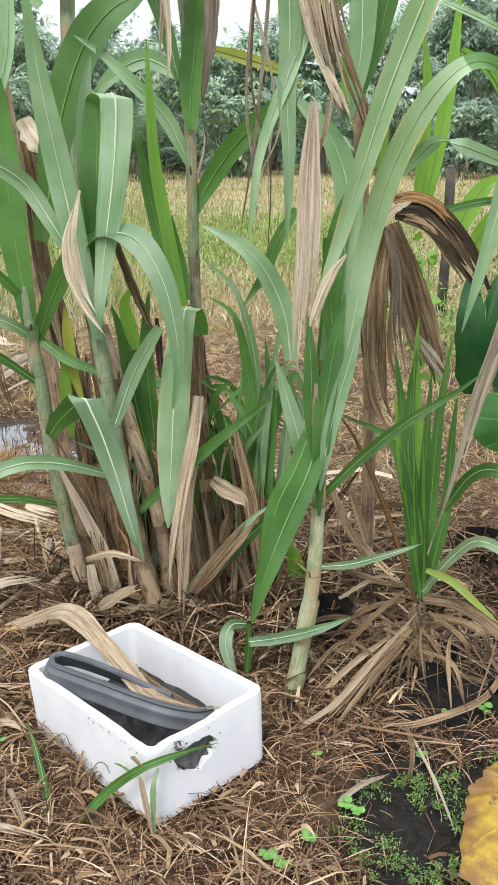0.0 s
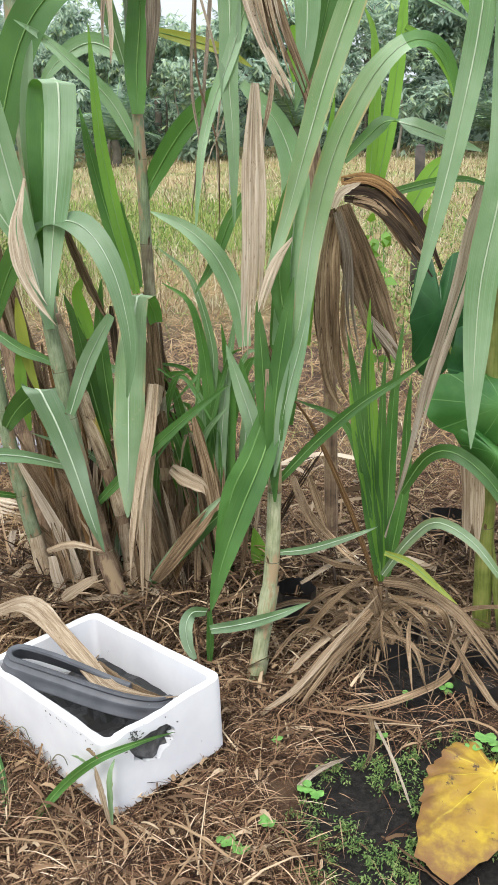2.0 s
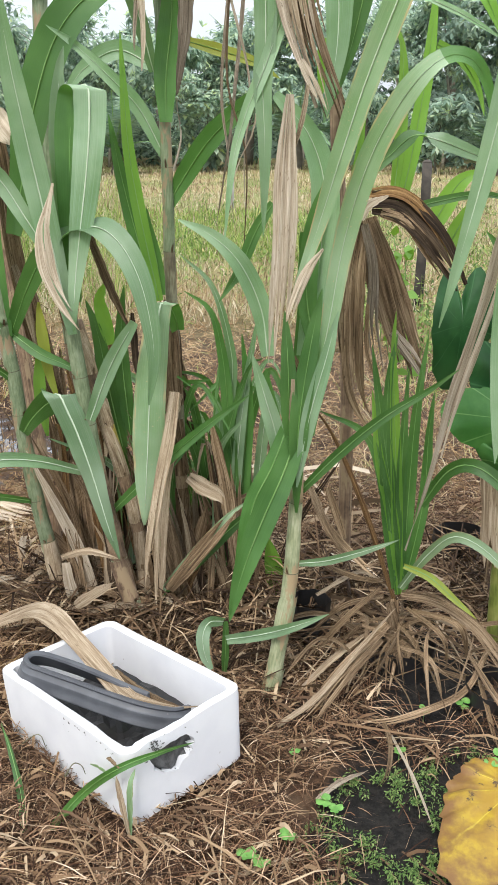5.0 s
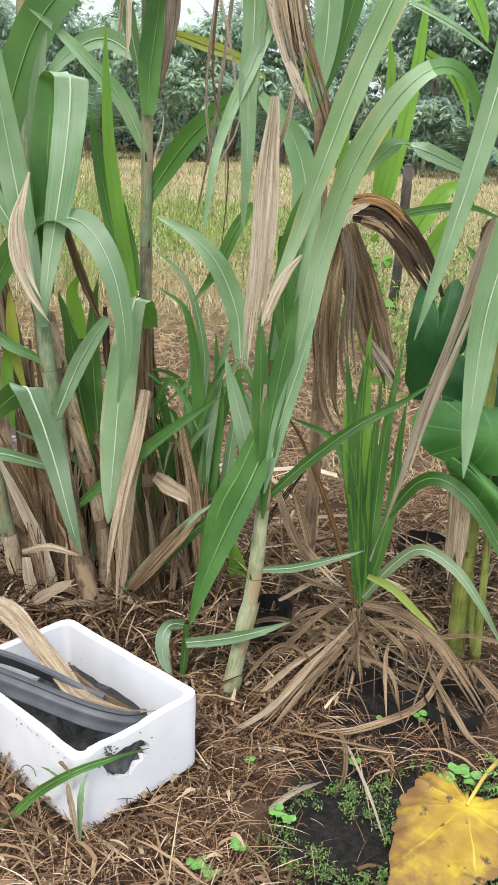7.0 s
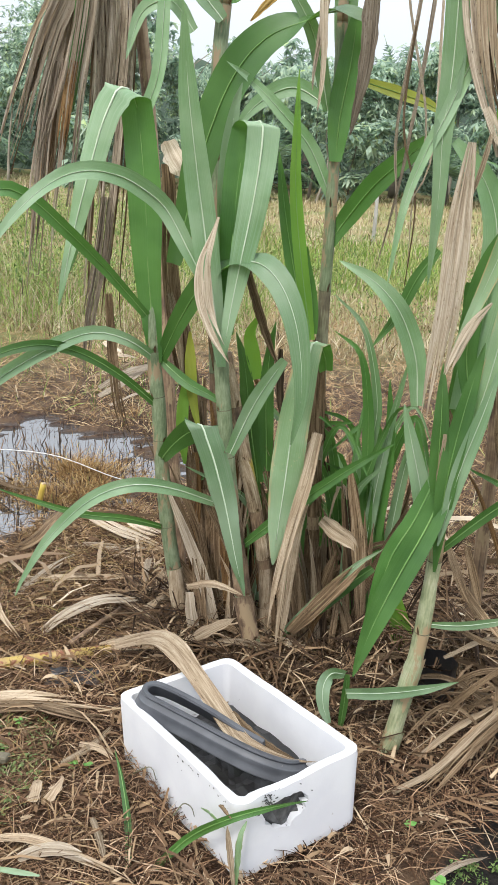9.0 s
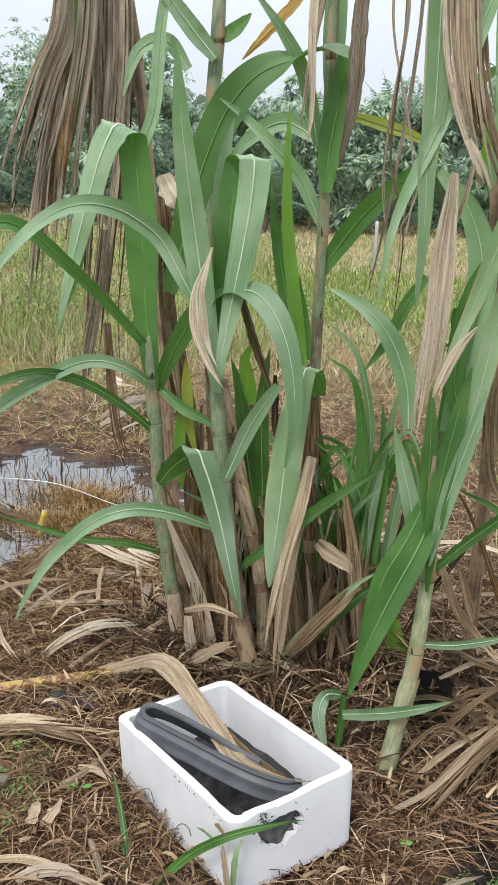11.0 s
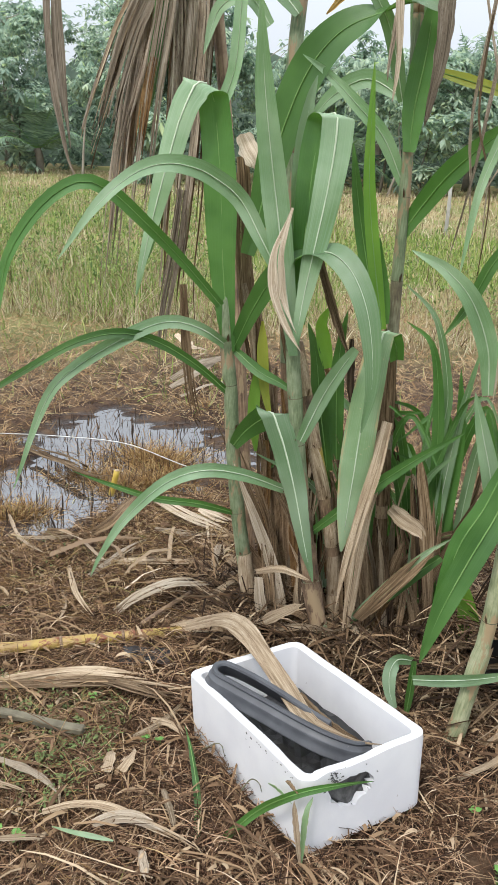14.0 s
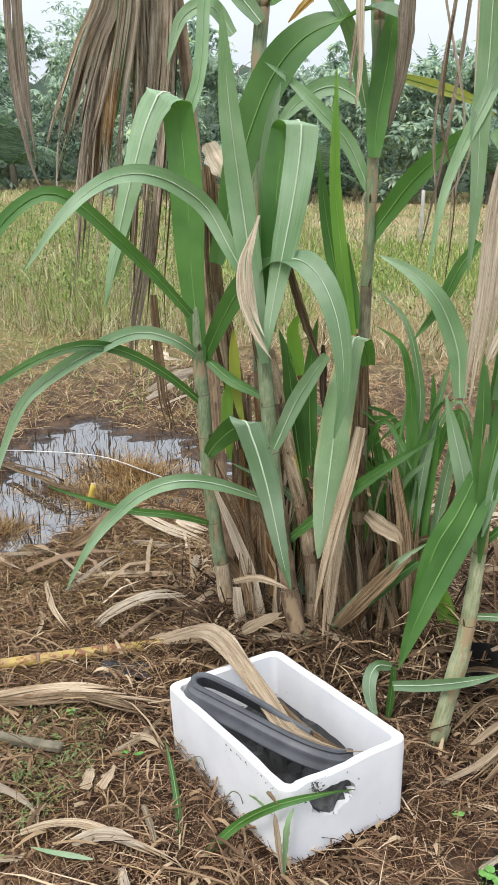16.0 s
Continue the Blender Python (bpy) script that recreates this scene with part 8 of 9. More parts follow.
dry(cane_r, "pale", 0.074, [(0.787, 2.200, 1.338), (0.823, 2.200, 1.230), (0.858, 2.200, 1.040), (0.888, 2.200, 0.821), (0.919, 2.200, 0.639)], root=0.5, peak=0.4, twist=(0, 10))
dry(cane_r, "tan", 0.031, [(0.799, 2.150, 1.340), (0.771, 2.150, 1.332), (0.745, 2.150, 1.317)])
dry(cane_r, "brown", 0.043, [(0.709, 2.200, 1.267), (0.718, 2.200, 1.310), (0.730, 2.200, 1.331)])

# ---- withered bunch hanging over the puddle ----
hanging_bunch = thing("withered_cane_top", (-0.924, 2.950, 2.495), "bunch of long grey-brown dead leaves hanging from a leaning cane", "dead leaves")
part("stalk", tube("stalk", [(-0.925, 2.950, 2.465), (-0.824, 3.100, 1.766), (-0.594, 2.850, -0.062)], [0.02, 0.022, 0.024], MAT["stalk_brown"], 10, 14), hanging_bunch)
torn(hanging_bunch, "grey", 0.111, [(-0.988, 2.880, 2.353), (-1.005, 2.880, 2.005), (-1.060, 2.880, 1.865), (-1.123, 2.870, 1.701), (-1.180, 2.860, 1.547), (-1.224, 2.860, 1.420)], strips=8, fan=0.25, root=0.5, tip=0.55, crease=0.12)
torn(hanging_bunch, "brown", 0.111, [(-0.987, 2.930, 2.368), (-1.002, 2.930, 2.014), (-1.055, 2.930, 1.856), (-1.116, 2.920, 1.672), (-1.176, 2.910, 1.505), (-1.220, 2.910, 1.378)], strips=8, fan=0.25, root=0.5, tip=0.5, crease=0.12)
torn(hanging_bunch, "grey", 0.104, [(-0.967, 2.840, 2.341), (-0.983, 2.840, 1.998), (-1.025, 2.840, 1.860), (-1.065, 2.830, 1.700), (-1.107, 2.820, 1.549), (-1.141, 2.820, 1.410)], strips=8, fan=0.3, root=0.5, tip=0.5, crease=0.12)
torn(hanging_bunch, "pale", 0.065, [(-0.973, 2.820, 2.336), (-0.988, 2.820, 1.995), (-1.050, 2.820, 1.842), (-1.101, 2.810, 1.681), (-1.138, 2.810, 1.547), (-1.161, 2.810, 1.444)], strips=6, fan=0.5, root=0.5, tip=0.4, crease=0.12)
torn(hanging_bunch, "grey", 0.098, [(-0.991, 2.970, 2.379), (-1.006, 2.970, 2.021), (-1.039, 2.970, 1.844), (-1.085, 2.960, 1.658), (-1.119, 2.950, 1.481), (-1.144, 2.950, 1.334)], strips=8, fan=0.25, tip=0.5, crease=0.12)
torn(hanging_bunch, "tan", 0.058, [(-0.999, 2.860, 2.348), (-1.016, 2.860, 2.002), (-1.087, 2.860, 1.847), (-1.154, 2.850, 1.666), (-1.204, 2.850, 1.529), (-1.232, 2.850, 1.441)], strips=8, fan=0.5, tip=0.4, crease=0.12)
torn(hanging_bunch, "brown", 0.078, [(-0.960, 2.900, 2.358), (-0.975, 2.900, 2.009), (-1.006, 2.900, 1.804), (-1.047, 2.890, 1.621), (-1.079, 2.880, 1.430), (-1.107, 2.880, 1.266)], strips=6, fan=0.35, tip=0.4, crease=0.12)
torn(hanging_bunch, "grey", 0.049, [(-1.042, 2.830, 1.764), (-1.073, 2.820, 1.584), (-1.098, 2.810, 1.395), (-1.121, 2.800, 1.180), (-1.145, 2.800, 0.981)], strips=8, fan=0.6, tip=0.3, crease=0.12)
torn(hanging_bunch, "brown", 0.039, [(-1.036, 2.880, 1.737), (-1.077, 2.870, 1.500), (-1.120, 2.860, 1.285), (-1.156, 2.860, 1.058)], strips=6, fan=0.8, tip=0.3, crease=0.12)
torn(hanging_bunch, "pale", 0.068, [(-0.909, 2.800, 2.328), (-0.922, 2.800, 1.991), (-0.946, 2.800, 1.825), (-0.975, 2.790, 1.651), (-0.997, 2.780, 1.452), (-1.017, 2.780, 1.313), (-1.034, 2.780, 1.133), (-1.056, 2.780, 0.953)], strips=8, fan=0.3, tip=0.2, crease=0.12)
torn(hanging_bunch, "tan", 0.065, [(-0.932, 2.840, 2.340), (-0.945, 2.840, 1.998), (-0.976, 2.840, 1.798), (-1.005, 2.830, 1.603), (-1.025, 2.820, 1.398), (-1.034, 2.820, 1.220)], strips=8, fan=0.35, tip=0.4, crease=0.12)
torn(hanging_bunch, "rust", 0.034, [(-0.968, 2.795, 1.762), (-0.989, 2.790, 1.650), (-1.004, 2.785, 1.535), (-1.014, 2.785, 1.459)], strips=4, fan=0.3, crease=0.12)
torn(hanging_bunch, "brown", 0.111, [(-0.903, 2.940, 2.368), (-0.896, 2.940, 2.015), (-0.899, 2.940, 1.843), (-0.910, 2.940, 1.628), (-0.926, 2.940, 1.383), (-0.946, 2.940, 1.122), (-0.964, 2.940, 0.864)], strips=8, fan=0.25, tip=0.4, crease=0.12)
torn(hanging_bunch, "grey", 0.107, [(-0.878, 2.900, 2.356), (-0.871, 2.900, 2.008), (-0.878, 2.900, 1.838), (-0.898, 2.900, 1.626), (-0.918, 2.900, 1.384), (-0.946, 2.900, 1.126), (-0.965, 2.900, 0.931)], strips=8, fan=0.2, tip=0.45, crease=0.12)
torn(hanging_bunch, "grey", 0.078, [(-0.855, 2.920, 2.361), (-0.846, 2.920, 2.012), (-0.853, 2.920, 1.841), (-0.869, 2.920, 1.645), (-0.891, 2.920, 1.438), (-0.902, 2.920, 1.202), (-0.908, 2.920, 0.992)], strips=6, fan=0.3, tip=0.4, crease=0.12)
torn(hanging_bunch, "brown", 0.058, [(-0.853, 2.960, 2.372), (-0.844, 2.960, 2.019), (-0.849, 2.960, 1.813), (-0.862, 2.960, 1.579), (-0.878, 2.960, 1.312), (-0.896, 2.960, 1.046), (-0.866, 2.960, 0.787), (-0.819, 2.960, 0.571)], strips=8, fan=0.4, tip=0.25, crease=0.12)
torn(hanging_bunch, "grey", 0.044, [(-0.893, 2.880, 1.368), (-0.921, 2.880, 1.149), (-0.956, 2.880, 0.955), (-0.969, 2.880, 0.814), (-0.961, 2.880, 0.672)], strips=6, fan=0.5, tip=0.25, crease=0.12)
torn(hanging_bunch, "pale", 0.039, [(-0.914, 2.860, 2.345), (-0.909, 2.860, 2.002), (-0.904, 2.860, 1.770), (-0.919, 2.860, 1.540), (-0.931, 2.860, 1.314)], strips=6, fan=0.6, crease=0.12)
torn(hanging_bunch, "brown", 0.034, [(-0.892, 2.900, 1.054), (-0.876, 2.900, 0.840), (-0.848, 2.900, 0.637), (-0.782, 2.900, 0.475)], strips=4, fan=0.4, tip=0.2, crease=0.12)
leaf(hanging_bunch, "green", 0.060, [(-0.924, 2.810, 2.331), (-0.938, 2.810, 1.993), (-0.950, 2.810, 1.873), (-0.972, 2.810, 1.748), (-0.992, 2.810, 1.619)], tip=0.5, keel=False)
leaf(hanging_bunch, "green", 0.062, [(-0.962, 2.920, 1.470), (-0.990, 2.920, 1.344), (-1.019, 2.920, 1.194), (-1.054, 2.920, 1.077)], keel=False)
torn(hanging_bunch, "grey", 0.058, [(-1.253, 2.700, 2.118), (-1.256, 2.700, 1.870), (-1.245, 2.700, 1.677), (-1.228, 2.700, 1.557), (-1.208, 2.700, 1.454), (-1.179, 2.700, 1.383), (-1.152, 2.700, 1.295)], 2, twist=(0, 60), split=0.8, fan=0.1, root=0.9, peak=0.3, tip=0.06, crease=0.14)
torn(hanging_bunch, "grey", 0.075, [(-1.555, 2.700, 2.020), (-1.564, 2.700, 1.806), (-1.563, 2.700, 1.678), (-1.572, 2.700, 1.595), (-1.561, 2.700, 1.520)], 2, split=0.5, fan=0.2, root=0.9, peak=0.3, tip=0.1, crease=0.14)
leaf(hanging_bunch, "green", 0.037, [(-1.444, 2.700, 2.316), (-1.486, 2.700, 1.975), (-1.510, 2.700, 1.806), (-1.533, 2.700, 1.597), (-1.556, 2.700, 1.392)])
leaf(hanging_bunch, "glaucous", 0.053, [(-0.616, 2.850, 1.864), (-0.688, 2.850, 1.944), (-0.777, 2.850, 1.910), (-0.824, 2.850, 1.778)])


# ---- foam box, its contents and the weeds before it ----
foam, BOX = foam_box((-0.2555, 1.839, 0.002), 43, 0.356, 0.553, 0.205, 0.024, "white foam box with a broken rim and torn hole", -5.4, 0.2)
pierce(foam, BOX, [(-0.115, 0.152), (-0.115, 0.157), (-0.107, 0.162), (-0.105, 0.167), (-0.097, 0.166), (-0.080, 0.165), (-0.071, 0.166), (-0.060, 0.168), (-0.054, 0.169), (-0.037, 0.165), (-0.028, 0.168), (-0.017, 0.166), (-0.011, 0.166), (-0.006, 0.164), (0.011, 0.147), (0.014, 0.144), (0.017, 0.131), (0.006, 0.128), (0.010, 0.114), (0.001, 0.114), (-0.004, 0.106), (-0.019, 0.104), (-0.028, 0.098), (-0.034, 0.091), (-0.035, 0.087), (-0.050, 0.091), (-0.064, 0.096), (-0.076, 0.098), (-0.090, 0.112), (-0.092, 0.114), (-0.107, 0.121), (-0.106, 0.133), (-0.107, 0.136)], -0.2765)
seal = thing("rubber_strip", (-0.206, 1.734, 0.197), "bent grey rubber strip lying in the foam box", "rubber strip")
part("band", band("band", [(-0.078, 1.790, 0.132), (-0.120, 1.751, 0.152), (-0.188, 1.747, 0.168), (-0.268, 1.773, 0.178), (-0.361, 1.813, 0.188), (-0.446, 1.850, 0.196), (-0.499, 1.878, 0.200), (-0.511, 1.919, 0.200), (-0.479, 1.944, 0.198), (-0.409, 1.922, 0.192), (-0.323, 1.883, 0.182), (-0.240, 1.842, 0.168), (-0.183, 1.823, 0.155)], 0.058, 0.010, MAT["rubber"]), seal)
part("tail", band("tail", [(-0.345, 1.990, 0.130), (-0.296, 1.975, 0.128), (-0.218, 1.915, 0.124), (-0.135, 1.840, 0.120)], 0.030, 0.008, MAT["dark"]), seal)
crumpled_sheet(foam, BOX, 0.146, 0.244)
fallen = thing("fallen_leaf", (-0.337, 1.942, 0.220), "dry tan cane leaf draped into the foam box", "dry leaf")
torn(fallen, "tan", 0.056, [(-0.690, 2.300, 0.090), (-0.613, 2.281, 0.130), (-0.533, 2.187, 0.200), (-0.458, 2.080, 0.236), (-0.384, 1.972, 0.236), (-0.312, 1.895, 0.203), (-0.244, 1.817, 0.176), (-0.190, 1.797, 0.166), (-0.113, 1.785, 0.158), (-0.043, 1.780, 0.168)], 1, (0, -0.8, 0.6), (0, 10), split=0.6, fan=0.12, root=0.45, peak=0.4, tip=0.08, crease=0.07)
dry(fallen, "brown", 0.022, [(-0.274, 1.874, 0.207), (-0.219, 1.837, 0.182), (-0.160, 1.823, 0.157), (-0.110, 1.819, 0.140)], face=(0, -0.8, 0.6))
weed = thing("grass_weed", (-0.411, 1.572, 0.000), "green grass blades leaning in front of the foam box", "grass")
leaf(weed, "green", 0.024, [(-0.394, 1.555, 0.000), (-0.321, 1.572, 0.085), (-0.231, 1.509, 0.206), (-0.147, 1.555, 0.211), (-0.068, 1.643, 0.170)], root=0.8)
leaf(weed, "green", 0.020, [(-0.444, 1.538, 0.000), (-0.470, 1.626, 0.050), (-0.513, 1.725, 0.090), (-0.550, 1.799, 0.110)], root=0.8)
sprig = thing("dry_sprig", (-0.233, 1.612, 0.000), "small wilting sprig against the foam box", "sprig")
dry(sprig, "worn", 0.016, [(-0.200, 1.487, 0.028), (-0.201, 1.500, 0.162), (-0.189, 1.526, 0.198)], root=0.1, peak=0.68)
dry(sprig, "tan", 0.016, [(-0.200, 1.487, 0.028), (-0.218, 1.484, 0.166), (-0.225, 1.489, 0.211)], root=0.1, peak=0.68)
dry(sprig, "worn", 0.016, [(-0.233, 1.519, 0.176), (-0.266, 1.555, 0.168), (-0.299, 1.597, 0.151)], root=0.1, peak=0.68)
dry(sprig, "brown", 0.016, [(-0.220, 1.504, 0.217), (-0.238, 1.526, 0.213), (-0.253, 1.547, 0.208)], root=0.1, peak=0.68)
rim_grime(foam, BOX, 0.356, 0.553, 0.205)
twig([(-0.521, 1.817, 0.023), (-0.454, 1.769, 0.099), (-0.436, 1.760, 0.070)])
twig([(-0.371, 1.655, 0.068), (-0.349, 1.657, 0.103), (-0.326, 1.635, 0.116), (-0.317, 1.628, 0.098)])

# ---- on the ground beside the puddle ----
cut_cane([(-1.568, 1.927, 0.035), (-1.385, 2.027, 0.035), (-1.173, 2.128, 0.035), (-0.949, 2.242, 0.035), (-0.717, 2.356, 0.035)], 0.018, "cut yellow cane stalk with reddish stained joints")
plank((-1.310, 1.817), (-0.823, 1.791), 0.027, 0.018, "grey weathered wooden lath lying in the litter")
litter = thing("fallen_cane_leaves", (-0.898, 2.136, 0.000), "pale dry cane leaves and sheaths fallen on the straw", "dry leaves")
torn(litter, "tan", 0.044, [(-1.222, 1.876, 0.040), (-1.076, 1.968, 0.040), (-0.908, 2.020, 0.060), (-0.739, 2.040, 0.060), (-0.602, 2.063, 0.040)], strips=3, fan=0.06, face=(0, -0.5, 0.87), twist=(-20, -30), crease=0.17)
torn(litter, "drab", 0.038, [(-1.191, 1.916, 0.040), (-1.015, 1.952, 0.050), (-0.827, 1.999, 0.060), (-0.595, 2.010, 0.050)], strips=3, fan=0.06, face=(0, -0.5, 0.87), twist=(17, 23), crease=0.17)
torn(litter, "drab", 0.034, [(-0.849, 1.998, 0.060), (-0.715, 1.969, 0.070), (-0.587, 1.969, 0.050)], strips=3, fan=0.06, face=(0, -0.5, 0.87), twist=(13, 15), crease=0.17)
torn(litter, "pale", 0.051, [(-0.970, 2.425, 0.020), (-0.902, 2.456, 0.080), (-0.810, 2.513, 0.110), (-0.720, 2.572, 0.100), (-0.628, 2.640, 0.080)], strips=3, fan=0.06, face=(0, -0.5, 0.87), twist=(9, 7), crease=0.17)
torn(litter, "tan", 0.020, [(-1.239, 2.666, 0.040), (-1.120, 2.445, 0.070), (-1.026, 2.340, 0.060), (-0.944, 2.288, 0.030)], strips=2, fan=0.06, face=(0, -0.5, 0.87), twist=(5, -1), crease=0.17)
torn(litter, "tan", 0.014, [(-1.184, 2.485, 0.040), (-1.123, 2.364, 0.050), (-1.117, 2.288, 0.040)], strips=1, fan=0.06, face=(0, -0.5, 0.87), twist=(1, -9), crease=0.17)
torn(litter, "pale", 0.043, [(-1.090, 3.227, 0.100), (-0.932, 3.128, 0.090), (-0.817, 3.100, 0.070), (-0.693, 3.072, 0.040)], strips=3, fan=0.06, face=(0, -0.5, 0.87), twist=(-3, -17), crease=0.17)
torn(litter, "pale", 0.037, [(-0.888, 3.181, 0.100), (-0.806, 3.144, 0.090), (-0.715, 3.160, 0.060)], strips=3, fan=0.06, face=(0, -0.5, 0.87), twist=(-7, -25), crease=0.17)
torn(litter, "pale", 0.031, [(-1.040, 3.059, 0.040), (-0.889, 3.023, 0.060), (-0.710, 3.105, 0.040)], strips=3, fan=0.06, face=(0, -0.5, 0.87), twist=(-11, 28), crease=0.17)
torn(litter, "tan", 0.029, [(-1.172, 2.719, 0.040), (-1.000, 2.738, 0.060), (-0.840, 2.780, 0.060), (-0.656, 2.873, 0.040)], strips=3, fan=0.06, face=(0, -0.5, 0.87), twist=(-15, 20), crease=0.17)
torn(litter, "pale", 0.025, [(-1.138, 2.612, 0.040), (-1.064, 2.793, 0.070), (-1.007, 2.992, 0.050)], strips=2, fan=0.06, face=(0, -0.5, 0.87), twist=(-19, 12), crease=0.17)
torn(litter, "tan", 0.019, [(-1.521, 2.828, 0.040), (-1.348, 2.868, 0.050), (-1.279, 2.899, 0.040)], strips=2, fan=0.06, face=(0, -0.5, 0.87), twist=(18, 4), crease=0.17)
torn(litter, "tan", 0.015, [(-1.652, 3.021, 0.040), (-1.501, 2.813, 0.050), (-1.356, 2.729, 0.040)], strips=1, fan=0.06, face=(0, -0.5, 0.87), twist=(14, -4), crease=0.17)
torn(litter, "pale", 0.036, [(-1.431, 2.209, 0.060), (-1.323, 2.121, 0.100), (-1.295, 2.127, 0.050)], strips=2, fan=0.06, face=(0, -0.5, 0.87), twist=(10, -12), crease=0.17)
torn(litter, "tan", 0.022, [(-0.806, 1.501, 0.040), (-0.746, 1.531, 0.050), (-0.663, 1.535, 0.060), (-0.556, 1.515, 0.050), (-0.470, 1.488, 0.050), (-0.382, 1.460, 0.040)], strips=3, fan=0.06, face=(0, -0.5, 0.87), twist=(6, -20), crease=0.17)
torn(litter, "pale", 0.029, [(-0.682, 1.496, 0.040), (-0.635, 1.518, 0.050), (-0.573, 1.516, 0.060), (-0.487, 1.500, 0.050)], strips=2, fan=0.06, face=(0, -0.5, 0.87), twist=(2, -28), crease=0.17)
torn(litter, "tan", 0.029, [(-0.714, 1.666, 0.040), (-0.717, 1.697, 0.050), (-0.723, 1.736, 0.050)], strips=1, root=0.9, tip=0.6, fan=0.06, face=(0, -0.5, 0.87), twist=(-2, 25), crease=0.17)
torn(litter, "tan", 0.029, [(-0.681, 1.681, 0.040), (-0.671, 1.711, 0.050), (-0.672, 1.756, 0.050)], strips=1, root=0.9, tip=0.6, fan=0.06, face=(0, -0.5, 0.87), twist=(-6, 17), crease=0.17)
torn(litter, "tan", 0.019, [(-0.672, 1.893, 0.040), (-0.607, 1.860, 0.060), (-0.561, 1.826, 0.060), (-0.576, 1.812, 0.040)], strips=2, fan=0.06, face=(0, -0.5, 0.87), twist=(-10, 9), crease=0.17)
torn(litter, "tan", 0.017, [(-0.692, 1.811, 0.040), (-0.636, 1.878, 0.050), (-0.598, 2.010, 0.040)], strips=2, fan=0.06, face=(0, -0.5, 0.87), twist=(-14, 1), crease=0.17)
torn(litter, "tan", 0.017, [(-1.032, 1.544, 0.040), (-0.944, 1.549, 0.050), (-0.855, 1.548, 0.040)], strips=2, fan=0.06, face=(0, -0.5, 0.87), twist=(-18, -7), crease=0.17)
torn(litter, "tan", 0.015, [(-0.891, 1.395, 0.040), (-0.802, 1.411, 0.050), (-0.735, 1.443, 0.040)], strips=2, fan=0.06, face=(0, -0.5, 0.87), twist=(19, -15), crease=0.17)
torn(litter, "grey", 0.020, [(-0.549, 1.448, 0.040), (-0.516, 1.382, 0.050), (-0.489, 1.346, 0.040)], strips=2, fan=0.06, face=(0, -0.5, 0.87), twist=(15, -23), crease=0.17)
torn(litter, "tan", 0.017, [(-0.559, 1.642, 0.040), (-0.521, 1.573, 0.050), (-0.493, 1.519, 0.040)], strips=1, fan=0.06, face=(0, -0.5, 0.87), twist=(11, 30), crease=0.17)
torn(litter, "pale", 0.019, [(-0.994, 1.644, 0.040), (-0.867, 1.605, 0.050), (-0.787, 1.560, 0.040)], strips=1, fan=0.06, face=(0, -0.5, 0.87), twist=(7, 22), crease=0.17)
torn(litter, "brown", 0.072, [(-1.946, 3.839, 0.030), (-1.715, 3.702, 0.040), (-1.516, 3.567, 0.050), (-1.404, 3.619, 0.030)], strips=3, fan=0.06, face=(0, -0.5, 0.87), twist=(3, 14), crease=0.17)
torn(litter, "brown", 0.051, [(-1.278, 2.956, 0.030), (-1.200, 2.982, 0.080), (-1.184, 3.121, 0.100), (-1.209, 3.372, 0.050)], strips=2, fan=0.06, face=(0, -0.5, 0.87), twist=(-1, 6), crease=0.17)
torn(litter, "brown", 0.051, [(-1.460, 2.953, 0.020), (-1.303, 2.930, 0.030), (-1.162, 2.998, 0.030)], strips=2, fan=0.06, face=(0, -0.5, 0.87), twist=(-5, -2), crease=0.17)
torn(litter, "pale", 0.051, [(-1.823, 5.987, 0.200), (-1.597, 5.590, 0.220), (-1.577, 5.985, 0.100)], strips=2, fan=0.06, face=(0, -0.5, 0.87), twist=(-9, -10), crease=0.17)
torn(litter, "pale", 0.047, [(-1.581, 5.061, 0.060), (-1.466, 5.275, 0.120), (-1.411, 5.815, 0.120)], strips=3, fan=0.06, face=(0, -0.5, 0.87), twist=(-13, -18), crease=0.17)
torn(litter, "pale", 0.047, [(-1.642, 5.259, 0.060), (-1.463, 5.396, 0.160), (-1.294, 5.833, 0.120)], strips=3, fan=0.06, face=(0, -0.5, 0.87), twist=(-17, -26), crease=0.17)
torn(litter, "pale", 0.043, [(-1.477, 4.935, 0.050), (-1.339, 5.080, 0.100), (-1.205, 5.452, 0.060)], strips=3, fan=0.06, face=(0, -0.5, 0.87), twist=(20, 27), crease=0.17)
torn(litter, "tan", 0.038, [(-1.784, 5.564, 0.050), (-1.605, 5.780, 0.100), (-1.507, 6.029, 0.160)], strips=2, fan=0.06, face=(0, -0.5, 0.87), twist=(16, 19), crease=0.17)
litter_c = thing("fallen_cane_leaves", (-0.150, 2.450, 0.000), "tan and brown cane leaves strewn round the foot of the clump", "dry leaves")
for k in range(72):
    x, y, a, long = rng.uniform(-0.74, 0.50), rng.uniform(2.34, 2.80), rng.uniform(0, 3.14), rng.uniform(0.10, 0.36)
    o, e = np.array([x, y, rng.uniform(0.02, 0.07)]), np.array([x + long * math.cos(a), y + 0.6 * long * math.sin(a), rng.uniform(0.03, 0.15)])
    m = (o + e) / 2 + np.array([rng.normal(0, 0.015), rng.normal(0, 0.015), rng.uniform(0.0, 0.04)])
    torn(litter_c, str(rng.choice(["tan", "drab", "pale", "brown", "tan", "drab"])), rng.uniform(0.010, 0.030), [o, m, e], int(rng.integers(1, 3)), face=(0, -0.5, 0.87), twist=(rng.uniform(-40, 40), rng.uniform(-50, 50)), fan=0.15, crease=0.16, root=0.5, tip=0.2)
